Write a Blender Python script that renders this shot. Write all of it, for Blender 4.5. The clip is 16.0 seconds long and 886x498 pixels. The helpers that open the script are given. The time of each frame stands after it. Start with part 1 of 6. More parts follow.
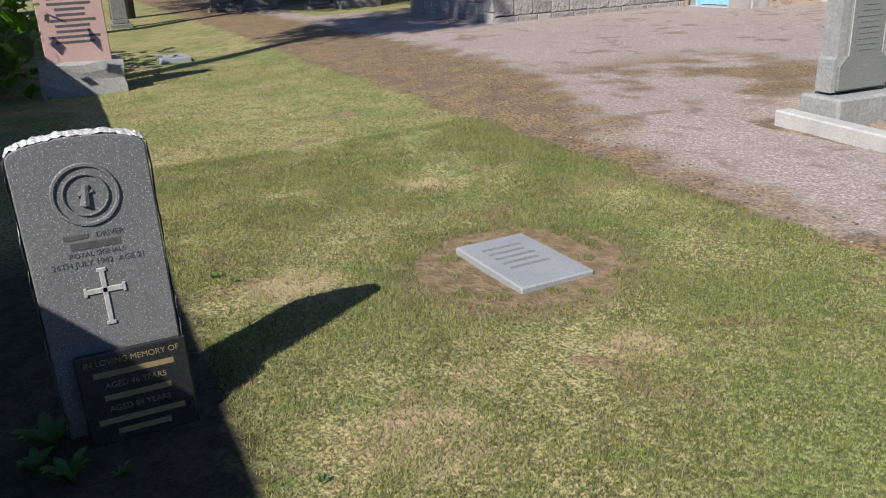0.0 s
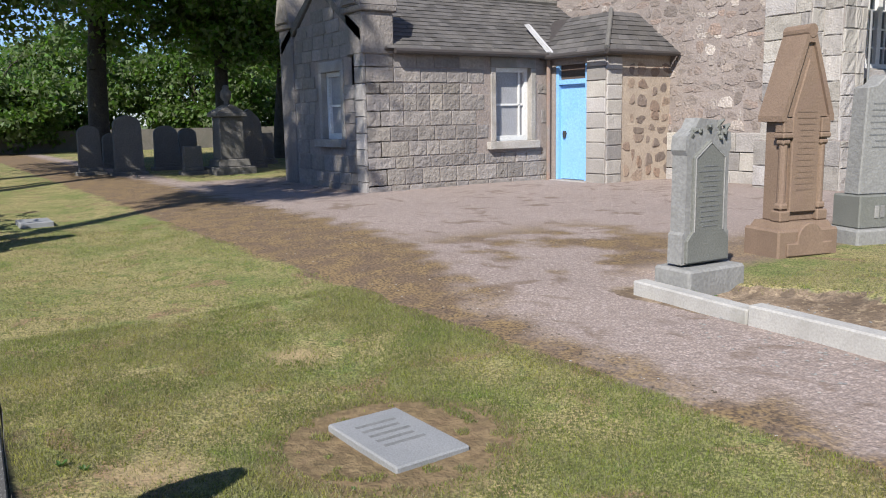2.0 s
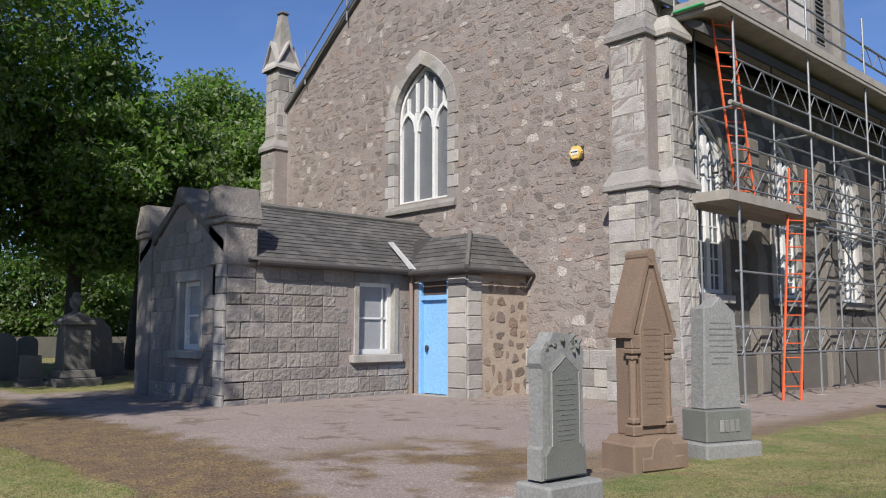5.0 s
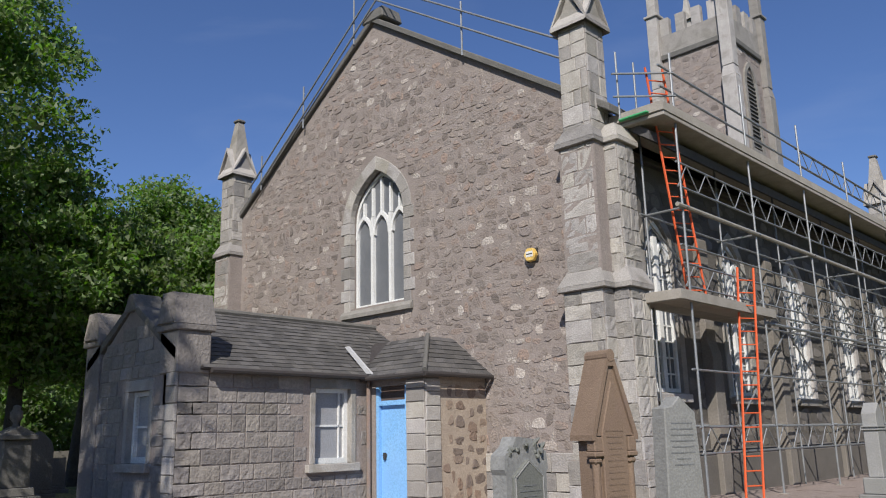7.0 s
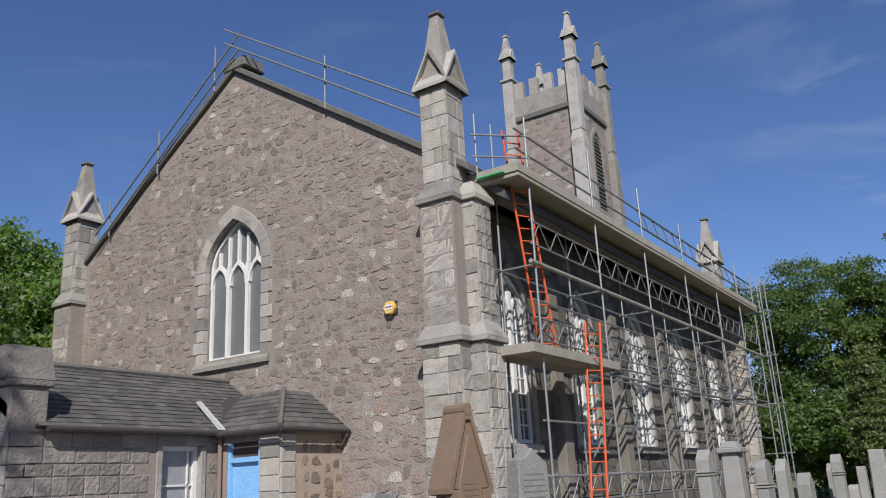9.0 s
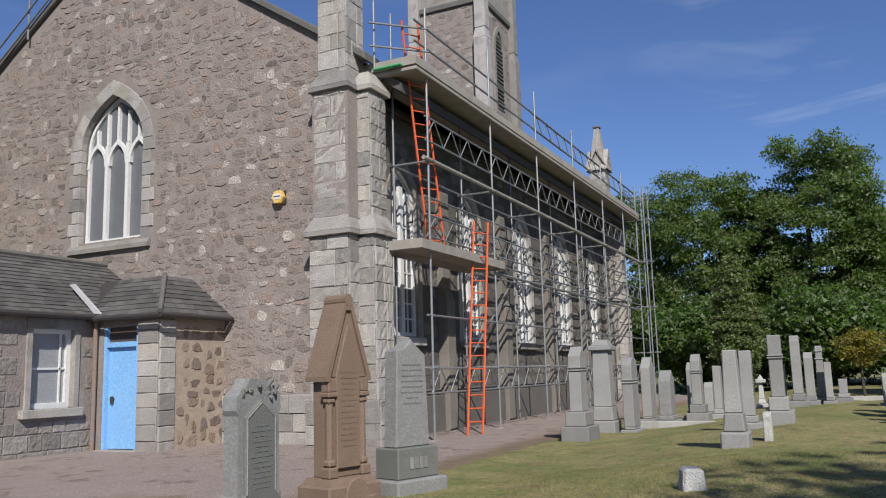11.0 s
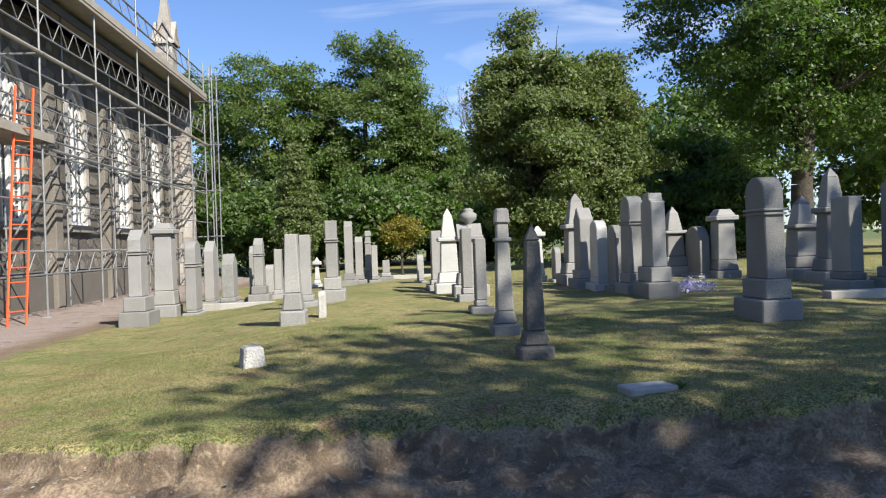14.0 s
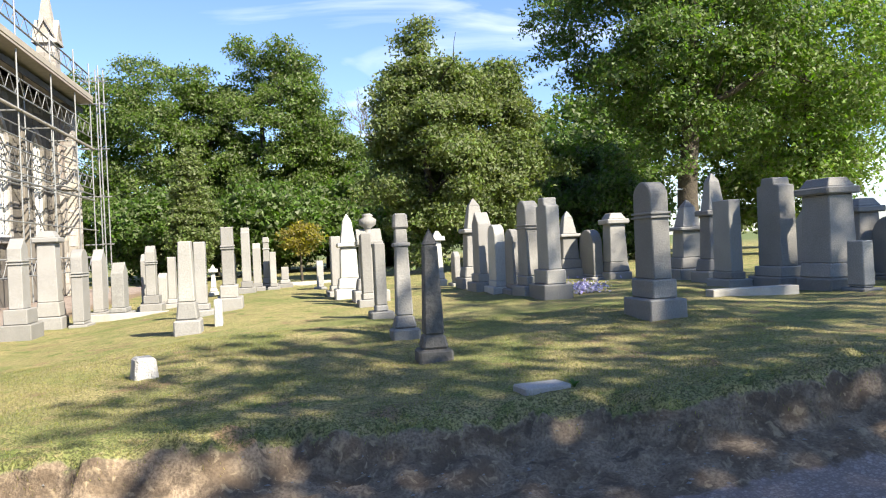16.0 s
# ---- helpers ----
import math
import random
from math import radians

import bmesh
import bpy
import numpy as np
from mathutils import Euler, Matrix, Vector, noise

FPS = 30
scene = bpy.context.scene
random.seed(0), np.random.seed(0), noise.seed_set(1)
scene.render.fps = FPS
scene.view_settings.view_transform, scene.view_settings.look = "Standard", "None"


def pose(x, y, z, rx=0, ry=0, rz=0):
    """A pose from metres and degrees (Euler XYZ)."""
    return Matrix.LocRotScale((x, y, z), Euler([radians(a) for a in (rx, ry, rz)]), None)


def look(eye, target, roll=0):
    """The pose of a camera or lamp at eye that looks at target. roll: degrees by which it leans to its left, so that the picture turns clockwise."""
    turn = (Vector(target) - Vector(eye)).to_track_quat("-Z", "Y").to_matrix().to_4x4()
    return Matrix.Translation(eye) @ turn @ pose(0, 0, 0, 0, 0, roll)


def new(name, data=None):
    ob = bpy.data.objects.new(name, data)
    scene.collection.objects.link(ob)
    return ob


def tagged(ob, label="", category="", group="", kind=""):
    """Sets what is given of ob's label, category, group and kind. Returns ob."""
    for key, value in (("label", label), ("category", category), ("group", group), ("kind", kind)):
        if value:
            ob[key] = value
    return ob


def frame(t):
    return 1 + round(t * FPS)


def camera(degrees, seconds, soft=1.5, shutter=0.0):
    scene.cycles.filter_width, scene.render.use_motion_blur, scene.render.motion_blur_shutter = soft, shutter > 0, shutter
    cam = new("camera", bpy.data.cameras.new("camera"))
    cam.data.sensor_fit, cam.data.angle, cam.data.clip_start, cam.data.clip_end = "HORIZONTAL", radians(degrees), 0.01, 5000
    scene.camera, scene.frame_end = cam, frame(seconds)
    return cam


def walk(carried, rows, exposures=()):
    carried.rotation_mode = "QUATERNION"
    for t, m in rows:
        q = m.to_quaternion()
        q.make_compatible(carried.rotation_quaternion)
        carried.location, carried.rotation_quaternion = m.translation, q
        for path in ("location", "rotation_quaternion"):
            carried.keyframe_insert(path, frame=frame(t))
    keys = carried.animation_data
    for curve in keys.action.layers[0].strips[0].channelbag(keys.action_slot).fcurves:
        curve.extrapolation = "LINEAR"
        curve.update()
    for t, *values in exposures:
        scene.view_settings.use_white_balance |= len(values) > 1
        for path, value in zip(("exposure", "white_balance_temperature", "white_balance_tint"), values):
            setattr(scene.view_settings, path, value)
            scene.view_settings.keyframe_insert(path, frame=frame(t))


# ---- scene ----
cam = camera(57.47, 16.0, soft=1.1)
PATH = [
    (0.0, pose(-0.001, -0.022, 1.282, 69.73, 2.80, 65.15)),
    (0.5, pose(0.023, -0.025, 1.297, 70.99, 1.00, 63.98)),
    (1.0, pose(0.043, -0.021, 1.306, 73.25, 0.89, 61.56)),
    (1.5, pose(0.005, 0.004, 1.348, 76.48, 1.51, 58.88)),
    (2.0, pose(-0.022, 0.003, 1.334, 80.87, 1.06, 56.54)),
    (2.5, pose(-0.028, 0.023, 1.310, 83.72, 0.77, 55.16)),
    (3.0, pose(-0.021, 0.022, 1.312, 86.17, 0.51, 52.59)),
    (3.5, pose(-0.043, 0.059, 1.308, 88.26, 0.15, 50.66)),
    (4.0, pose(-0.049, 0.064, 1.312, 89.95, -0.11, 49.08)),
    (4.5, pose(-0.046, 0.058, 1.314, 92.11, 0.08, 48.06)),
    (5.0, pose(-0.064, 0.100, 1.302, 95.94, -0.02, 47.10)),
    (7.5, pose(-0.089, 0.066, 1.320, 105.43, 2.62, 42.26)),
    (8, pose(-0.082, -0.061, 1.327, 107.31, 3.25, 38.71)),
    (10.5, pose(0.034, -0.037, 1.321, 101.79, 1.96, 29.22)),
    (11.0, pose(0.007, 0.039, 1.304, 98.74, 1.68, 26.26)),
    (11.5, pose(-0.054, 0.092, 1.316, 95.30, 0.91, 20.74)),
    (12.0, pose(-0.059, 0.057, 1.296, 92.06, 0.86, 15.05)),
    (12.5, pose(-0.004, -0.006, 1.307, 90.01, 1.02, 11.61)),
    (13.0, pose(0.009, -0.019, 1.311, 88.47, 1.02, 9.12)),
    (13.5, pose(-0.005, 0.027, 1.307, 88.38, 1.37, 3.70)),
    (14.0, pose(-0.017, 0.054, 1.304, 89.57, 1.93, -3.88)),
    (14.5, pose(-0.009, 0.036, 1.301, 90.06, 2.16, -8.35)),
    (15.0, pose(-0.001, 0.017, 1.305, 90.11, 2.93, -9.68)),
    (15.5, pose(-0.001, 0.021, 1.306, 90.18, 2.44, -10.65)),
    (16.0, pose(0.001, 0.012, 1.301, 89.66, 2.58, -10.89)),
]
EXPOSURES = [(0.0, 0.82, 6500, 10), (2.5, 0.72, 6500, 10), (5.0, 0.41, 6500, 10), (8.0, 0.22, 6500, 10), (11.0, 0.2, 6500, 10), (12.5, 0.36, 6600, 10), (13.3, 0.52, 6700, 10), (14.0, 0.95, 6900, 8), (14.6, 1.32, 7500, 8), (16.0, 1.57, 7500, 8)]
walk(cam, PATH, EXPOSURES)

# ---- world, sun ----
SUN = Vector((0.4375, -0.635, 0.636)).normalized()
sun_el = math.asin(SUN.z)
sun_az = math.atan2(SUN.x, SUN.y)
world = bpy.data.worlds.new("sky")
scene.world = world
world.use_nodes = True
wn, wl = world.node_tree.nodes, world.node_tree.links
wn.clear()
w_out = wn.new("ShaderNodeOutputWorld")
w_bg = wn.new("ShaderNodeBackground")
w_sky = wn.new("ShaderNodeTexSky")
w_sky.sky_type = "NISHITA"
w_sky.sun_disc = False
w_sky.sun_elevation = sun_el
w_sky.sun_rotation = sun_az
w_sky.air_density = 1.0
w_sky.dust_density = 0.15
w_sky.ozone_density = 3.0
w_co = wn.new("ShaderNodeTexCoord")
w_map = wn.new("ShaderNodeMapping")
w_map.inputs["Scale"].default_value = (1.6, 1.6, 6.0)
w_map.inputs["Location"].default_value = (1.35, 0.6, 0.4)
w_no = wn.new("ShaderNodeTexNoise")
w_no.inputs["Scale"].default_value = 2.2
w_no.inputs["Detail"].default_value = 7
w_no.inputs["Distortion"].default_value = 0.6
w_rp = wn.new("ShaderNodeMapRange")
w_rp.inputs["From Min"].default_value = 0.55
w_rp.inputs["From Max"].default_value = 0.80
w_rp.inputs["To Max"].default_value = 0.85
w_mix = wn.new("ShaderNodeMix")
w_mix.data_type = "RGBA"
w_mix.inputs[7].default_value = (9.0, 9.6, 10.5, 1)
wl.new(w_co.outputs["Generated"], w_map.inputs[0])
wl.new(w_map.outputs[0], w_no.inputs["Vector"])
wl.new(w_no.outputs[0], w_rp.inputs[0])
# thin cloud gathers on the far side of the sky
w_sep = wn.new("ShaderNodeSeparateXYZ")
wl.new(w_co.outputs["Generated"], w_sep.inputs[0])
w_side = wn.new("ShaderNodeMapRange")
w_side.inputs["From Min"].default_value = -0.2
w_side.inputs["From Max"].default_value = 0.2
w_side.inputs["To Min"].default_value = 0.06
wl.new(w_sep.outputs[0], w_side.inputs[0])
w_cl = wn.new("ShaderNodeMath")
w_cl.operation = "MULTIPLY"
wl.new(w_rp.outputs[0], w_cl.inputs[0])
wl.new(w_side.outputs[0], w_cl.inputs[1])
wl.new(w_cl.outputs[0], w_mix.inputs[0])
w_tint = wn.new("ShaderNodeMix")
w_tint.data_type, w_tint.blend_type = "RGBA", "MULTIPLY"
w_tint.inputs[0].default_value = 1.0
w_tint.inputs[7].default_value = (0.82, 0.95, 1.28, 1)
wl.new(w_sky.outputs[0], w_tint.inputs[6])
wl.new(w_tint.outputs[2], w_mix.inputs[6])
wl.new(w_mix.outputs[2], w_bg.inputs[0])
w_bg.inputs[1].default_value = 0.072
wl.new(w_bg.outputs[0], w_out.inputs[0])

sun = new("sun", bpy.data.lights.new("sun", "SUN"))
sun.data.energy = 4.9
sun.data.angle = radians(0.53)
sun.data.color = (1.0, 0.955, 0.89)
sun.matrix_world = look(SUN * 60, (0, 0, 0))


# ---- materials ----
def material(name, c1, c2, scale=3.0, rough=0.9, bump=0.3, fine=40.0, speck=None, island=0.0, metallic=0.0, stain=None, bumpd=0.02, translucent=None, random_ob=0.0, palette=None):
    """Two-scale noise colour, fine grain relief, optional specks, per-piece variation and stains."""
    m = bpy.data.materials.new(name)
    m.use_nodes = True
    n, l = m.node_tree.nodes, m.node_tree.links
    b = n["Principled BSDF"]
    co = n.new("ShaderNodeTexCoord")
    def noise_tex(s, d=5, dist=0.0):
        t = n.new("ShaderNodeTexNoise")
        t.inputs["Scale"].default_value = s
        t.inputs["Detail"].default_value = d
        t.inputs["Distortion"].default_value = dist
        l.new(co.outputs["Object"], t.inputs["Vector"])
        return t
    def mix(fac, a, c, mode="MIX"):
        x = n.new("ShaderNodeMix")
        x.data_type = "RGBA"
        x.blend_type = mode
        for sock, v in ((x.inputs[0], fac), (x.inputs[6], a), (x.inputs[7], c)):
            if isinstance(v, (int, float)):
                sock.default_value = v
            elif isinstance(v, tuple):
                sock.default_value = (*v, 1)
            else:
                l.new(v, sock)
        return x.outputs[2]
    def ramp(src, lo, hi):
        r = n.new("ShaderNodeMapRange")
        r.inputs["From Min"].default_value = lo
        r.inputs["From Max"].default_value = hi
        l.new(src, r.inputs[0])
        return r.outputs[0]
    big = noise_tex(scale, 6, 0.4)
    small = noise_tex(fine, 4)
    col = mix(ramp(big.outputs[0], 0.3, 0.7), c1, c2)
    if palette:
        cr = n.new("ShaderNodeValToRGB")
        cr.color_ramp.interpolation = "LINEAR"
        el = cr.color_ramp.elements
        while len(el) < len(palette):
            el.new(0.5)
        for k, c in enumerate(palette):
            el[k].position = k / (len(palette) - 1)
            el[k].color = (*c, 1)
        l.new(n.new("ShaderNodeNewGeometry").outputs["Random Per Island"], cr.inputs[0])
        col = mix(0.8, col, cr.outputs[0])
    g = tuple(min(1.0, 0.5 * v) for v in c1)
    col = mix(ramp(small.outputs[0], 0.75, 0.3), col, mix(0.65, col, g))
    if speck:
        sp = noise_tex(fine * 2.5, 2)
        col = mix(ramp(sp.outputs[0], 0.6, 0.68), col, speck)
    if stain:
        st = noise_tex(scale * 0.35, 8, 1.2)
        col = mix(ramp(st.outputs[0], 0.52, 0.72), col, stain)
    if island or random_ob:
        src = n.new("ShaderNodeNewGeometry").outputs["Random Per Island"] if island else n.new("ShaderNodeObjectInfo").outputs["Random"]
        hs = n.new("ShaderNodeHueSaturation")
        r = n.new("ShaderNodeMapRange")
        k = island or random_ob
        r.inputs["To Min"].default_value = 1 - k
        r.inputs["To Max"].default_value = 1 + k
        l.new(src, r.inputs[0])
        l.new(r.outputs[0], hs.inputs["Value"])
        mul = n.new("ShaderNodeMath")
        mul.operation = "MULTIPLY"
        mul.inputs[1].default_value = 7.31
        l.new(src, mul.inputs[0])
        fr = n.new("ShaderNodeMath")
        fr.operation = "FRACT"
        l.new(mul.outputs[0], fr.inputs[0])
        r2 = n.new("ShaderNodeMapRange")
        r2.inputs["To Min"].default_value = 0.5 - 0.06 * k
        r2.inputs["To Max"].default_value = 0.5 + 0.05 * k
        l.new(fr.outputs[0], r2.inputs[0])
        l.new(r2.outputs[0], hs.inputs["Hue"])
        r3 = n.new("ShaderNodeMapRange")
        r3.inputs["To Min"].default_value = 1 - 0.9 * k
        r3.inputs["To Max"].default_value = 1 + 0.9 * k
        l.new(fr.outputs[0], r3.inputs[0])
        l.new(r3.outputs[0], hs.inputs["Saturation"])
        l.new(col, hs.inputs["Color"])
        col = hs.outputs[0]
    l.new(col, b.inputs["Base Color"])
    b.inputs["Roughness"].default_value = rough
    b.inputs["Metallic"].default_value = metallic
    if bump:
        add = n.new("ShaderNodeMath")
        add.operation = "ADD"
        l.new(big.outputs[0], add.inputs[0])
        l.new(small.outputs[0], add.inputs[1])
        bp = n.new("ShaderNodeBump")
        bp.inputs["Strength"].default_value = bump
        bp.inputs["Distance"].default_value = bumpd
        l.new(add.outputs[0], bp.inputs["Height"])
        l.new(bp.outputs[0], b.inputs["Normal"])
    if translucent:
        tr = n.new("ShaderNodeBsdfTranslucent")
        l.new(mix(1.0, col, translucent, "MULTIPLY"), tr.inputs[0])
        ms = n.new("ShaderNodeMixShader")
        ms.inputs[0].default_value = 0.42
        l.new(b.outputs[0], ms.inputs[1])
        l.new(tr.outputs[0], ms.inputs[2])
        l.new(ms.outputs[0], n["Material Output"].inputs[0])
    return m


M = {
    "mortar": material("mortar", (0.315, 0.27, 0.245), (0.25, 0.212, 0.19), 2.2, 0.95, 0.7, 26, stain=(0.2, 0.168, 0.15)),
    "rubble": material("rubble", (0.235, 0.20, 0.18), (0.31, 0.262, 0.235), 3.5, 0.95, 1.0, 22, stain=(0.19, 0.16, 0.14), bumpd=0.03, palette=((0.15, 0.125, 0.11), (0.42, 0.37, 0.335), (0.26, 0.215, 0.19), (0.36, 0.255, 0.2), (0.22, 0.19, 0.178), (0.31, 0.258, 0.225), (0.12, 0.098, 0.086), (0.64, 0.58, 0.52), (0.29, 0.225, 0.185), (0.34, 0.29, 0.255), (0.22, 0.175, 0.15), (0.33, 0.285, 0.26))),
    "granite": material("granite_dressed", (0.40, 0.375, 0.345), (0.31, 0.287, 0.262), 3.0, 0.9, 0.6, 35, random_ob=0.3, stain=(0.2, 0.185, 0.16), bumpd=0.03),
    "granite_rough": material("granite_rock_faced", (0.285, 0.258, 0.236), (0.215, 0.196, 0.18), 3.0, 0.92, 0.7, 18, random_ob=0.24, bumpd=0.035, stain=(0.19, 0.17, 0.155)),
    # darker than the gable granite: scaffold shade is put into the colour
    "shaded_side_stone": material("shade_darkened_granite", (0.175, 0.158, 0.14), (0.118, 0.107, 0.094), 1.5, 0.92, 0.6, 25, island=0.42, stain=(0.13, 0.118, 0.105)),
    # weathered stone; its dark tone also carries the west gravestones' tree shade
    "dark_stone": material("weathered_and_shaded_stone", (0.12, 0.115, 0.105), (0.17, 0.16, 0.145), 3.0, 0.9, 0.5, 30),
    "headstone": material("speckled_granite", (0.135, 0.135, 0.135), (0.105, 0.105, 0.108), 4, 0.75, 0.1, 75, speck=(0.27, 0.27, 0.265)),
    "broken": material("pale_rough_granite", (0.62, 0.61, 0.58), (0.45, 0.44, 0.42), 9, 0.95, 0.8, 60, bumpd=0.03),
    "grey_stone": material("grey_memorial_granite", (0.3, 0.295, 0.283), (0.235, 0.23, 0.22), 2.2, 0.8, 0.25, 60, stain=(0.185, 0.182, 0.165), random_ob=0.24),
    "green_grey": material("green_grey_memorial", (0.15, 0.155, 0.14), (0.19, 0.195, 0.175), 3, 0.7, 0.2, 80),
    "edge_stone": material("rock_pitched_edge", (0.27, 0.27, 0.26), (0.21, 0.21, 0.2), 9, 0.95, 0.4, 40, bumpd=0.014),
    "brown_stone": material("brown_sandstone", (0.24, 0.168, 0.118), (0.185, 0.126, 0.088), 2.5, 0.85, 0.35, 60, stain=(0.18, 0.12, 0.1)),
    "worn_brown": material("worn_sandstone_lettering", (0.2, 0.14, 0.1), (0.16, 0.11, 0.08), 9, 0.9, 0.0),
    "pink_granite": material("pink_granite", (0.42, 0.27, 0.24), (0.36, 0.23, 0.2), 5, 0.5, 0.1, 150, speck=(0.55, 0.45, 0.42)),
    "white_marble": material("white_marble", (0.52, 0.52, 0.5), (0.42, 0.42, 0.4), 3, 0.55, 0.15, 60, stain=(0.45, 0.45, 0.42)),
    "black_granite": material("black_granite", (0.012, 0.012, 0.013), (0.02, 0.02, 0.02), 8, 0.25, 0.02, 120),
    "gold": material("gilded_lettering", (0.2, 0.155, 0.07), (0.16, 0.12, 0.05), 20, 0.5, 0.0),
    "carved": material("fresh_cut_granite", (0.36, 0.355, 0.345), (0.3, 0.295, 0.285), 12, 0.9, 0.1, 80),
    "worn_text": material("worn_lettering", (0.15, 0.155, 0.155), (0.19, 0.195, 0.195), 14, 0.9, 0.0),
    "ink": material("dark_lettering", (0.05, 0.05, 0.05), (0.09, 0.09, 0.09), 20, 0.9, 0.0),
    "slate": material("roof_slate", (0.085, 0.08, 0.078), (0.12, 0.112, 0.105), 3, 0.75, 0.35, 30, island=0.3),
    "lead": material("lead_flashing", (0.55, 0.55, 0.56), (0.45, 0.45, 0.46), 5, 0.6, 0.1, 40),
    "gutter": material("cast_iron_gutter", (0.045, 0.04, 0.038), (0.06, 0.05, 0.048), 5, 0.6, 0.2, 50),
    "pipe": material("rusty_grey_downpipe", (0.23, 0.2, 0.18), (0.28, 0.17, 0.12), 2, 0.7, 0.2, 50),
    "blue_paint": material("sky_blue_paint", (0.22, 0.48, 0.84), (0.27, 0.53, 0.86), 2, 0.55, 0.1, 30, stain=(0.2, 0.4, 0.72)),
    "white_paint": material("white_window_paint", (0.78, 0.78, 0.76), (0.7, 0.7, 0.68), 4, 0.6, 0.1, 40),
    "dark_iron": material("dark_iron", (0.03, 0.03, 0.03), (0.05, 0.045, 0.04), 8, 0.6, 0.1, 60),
    "steel": material("galvanised_scaffold_tube", (0.36, 0.37, 0.38), (0.27, 0.28, 0.28), 4, 0.45, 0.1, 60, metallic=0.5),
    "boards": material("weathered_scaffold_boards", (0.36, 0.33, 0.29), (0.26, 0.235, 0.2), 3, 0.9, 0.3, 40, random_ob=0.15),
    "orange": material("orange_ladder_paint", (0.75, 0.12, 0.03), (0.62, 0.1, 0.03), 4, 0.55, 0.1, 40),
    "green_net": material("green_tarpaulin", (0.06, 0.42, 0.16), (0.05, 0.36, 0.13), 4, 0.6, 0.1, 20),
    "alarm": material("yellow_alarm_box", (0.8, 0.55, 0.16), (0.75, 0.5, 0.13), 6, 0.4, 0.0),
    "bark": material("tree_bark", (0.055, 0.045, 0.035), (0.09, 0.075, 0.055), 5, 0.95, 0.8, 20, bumpd=0.04),
    "leaf_dark": material("dark_beech_leaf", (0.088, 0.145, 0.042), (0.125, 0.19, 0.054), 0.6, 0.55, 0, 5, island=0.35, translucent=(1.6, 1.9, 0.7)),
    "leaf_mid": material("sycamore_leaf", (0.1, 0.155, 0.042), (0.145, 0.2, 0.058), 0.6, 0.55, 0, 5, island=0.35, translucent=(1.6, 1.9, 0.7)),
    "leaf_bright": material("fresh_lime_leaf", (0.125, 0.205, 0.052), (0.17, 0.255, 0.07), 0.6, 0.55, 0, 5, island=0.35, translucent=(1.6, 1.8, 0.7)),
    "leaf_olive": material("olive_maple_leaf", (0.125, 0.175, 0.06), (0.175, 0.22, 0.085), 0.6, 0.55, 0, 5, island=0.3, translucent=(1.5, 1.6, 0.7)),
    "leaf_gold": material("golden_shrub_leaf", (0.25, 0.21, 0.035), (0.2, 0.2, 0.04), 0.6, 0.55, 0, 5, island=0.3, translucent=(1.4, 1.5, 0.6)),
    "twig": material("bare_twig", (0.16, 0.13, 0.11), (0.2, 0.16, 0.13), 2, 0.9, 0),
    "grass_blade": material("grass_blade", (0.165, 0.21, 0.06), (0.33, 0.285, 0.125), 1.2, 0.7, 0, 5, island=0.5, translucent=(1.2, 1.3, 0.7)),
    "dry_blade": material("dry_grass_blade", (0.19, 0.215, 0.07), (0.38, 0.32, 0.16), 1.6, 0.7, 0, 5, island=0.5, translucent=(1.2, 1.2, 0.8)),
    "plant": material("weed_leaf", (0.06, 0.15, 0.03), (0.09, 0.2, 0.04), 4, 0.5, 0, 10, island=0.2, translucent=(1.4, 1.6, 0.7)),
    "kerb": material("pale_granite_kerb", (0.46, 0.45, 0.425), (0.36, 0.35, 0.33), 4, 0.9, 0.25, 70, stain=(0.24, 0.235, 0.21), bumpd=0.008),
    "slab": material("flat_concrete_tablet", (0.27, 0.28, 0.29), (0.22, 0.23, 0.24), 4, 0.85, 0.25, 120),
    "wall_rubble": material("boundary_rubble", (0.2, 0.185, 0.165), (0.14, 0.13, 0.115), 2.5, 0.95, 0.7, 20, island=0.3, stain=(0.1, 0.1, 0.08)),
    "porch_stone": material("brown_porch_rubble", (0.26, 0.2, 0.16), (0.2, 0.155, 0.125), 3.5, 0.95, 0.8, 22, bumpd=0.03, palette=((0.11, 0.09, 0.08), (0.3, 0.2, 0.14), (0.17, 0.14, 0.125), (0.36, 0.27, 0.2), (0.13, 0.105, 0.09), (0.25, 0.2, 0.17))),
    "porch_mortar": material("buff_lime_mortar", (0.44, 0.36, 0.28), (0.36, 0.295, 0.235), 2.5, 0.95, 0.6, 30, stain=(0.29, 0.235, 0.19)),
    "dark_timber": material("dark_stained_boarding", (0.075, 0.05, 0.04), (0.11, 0.075, 0.055), 6, 0.8, 0.2, 40),
    "flower": material("pale_blue_flowers", (0.45, 0.42, 0.75), (0.6, 0.6, 0.8), 8, 0.7, 0, island=0.2),
}


def glass_material():
    m = bpy.data.materials.new("leaded_dark_glass")
    m.use_nodes = True
    n, l = m.node_tree.nodes, m.node_tree.links
    b = n["Principled BSDF"]
    co = n.new("ShaderNodeTexCoord")
    no = n.new("ShaderNodeTexNoise")
    no.inputs["Scale"].default_value = 7
    l.new(co.outputs["Object"], no.inputs["Vector"])
    bp = n.new("ShaderNodeBump")
    bp.inputs["Strength"].default_value = 0.25
    l.new(no.outputs[0], bp.inputs["Height"])
    l.new(bp.outputs[0], b.inputs["Normal"])
    b.inputs["Base Color"].default_value = (0.085, 0.092, 0.105, 1)
    b.inputs["Roughness"].default_value = 0.16
    return m


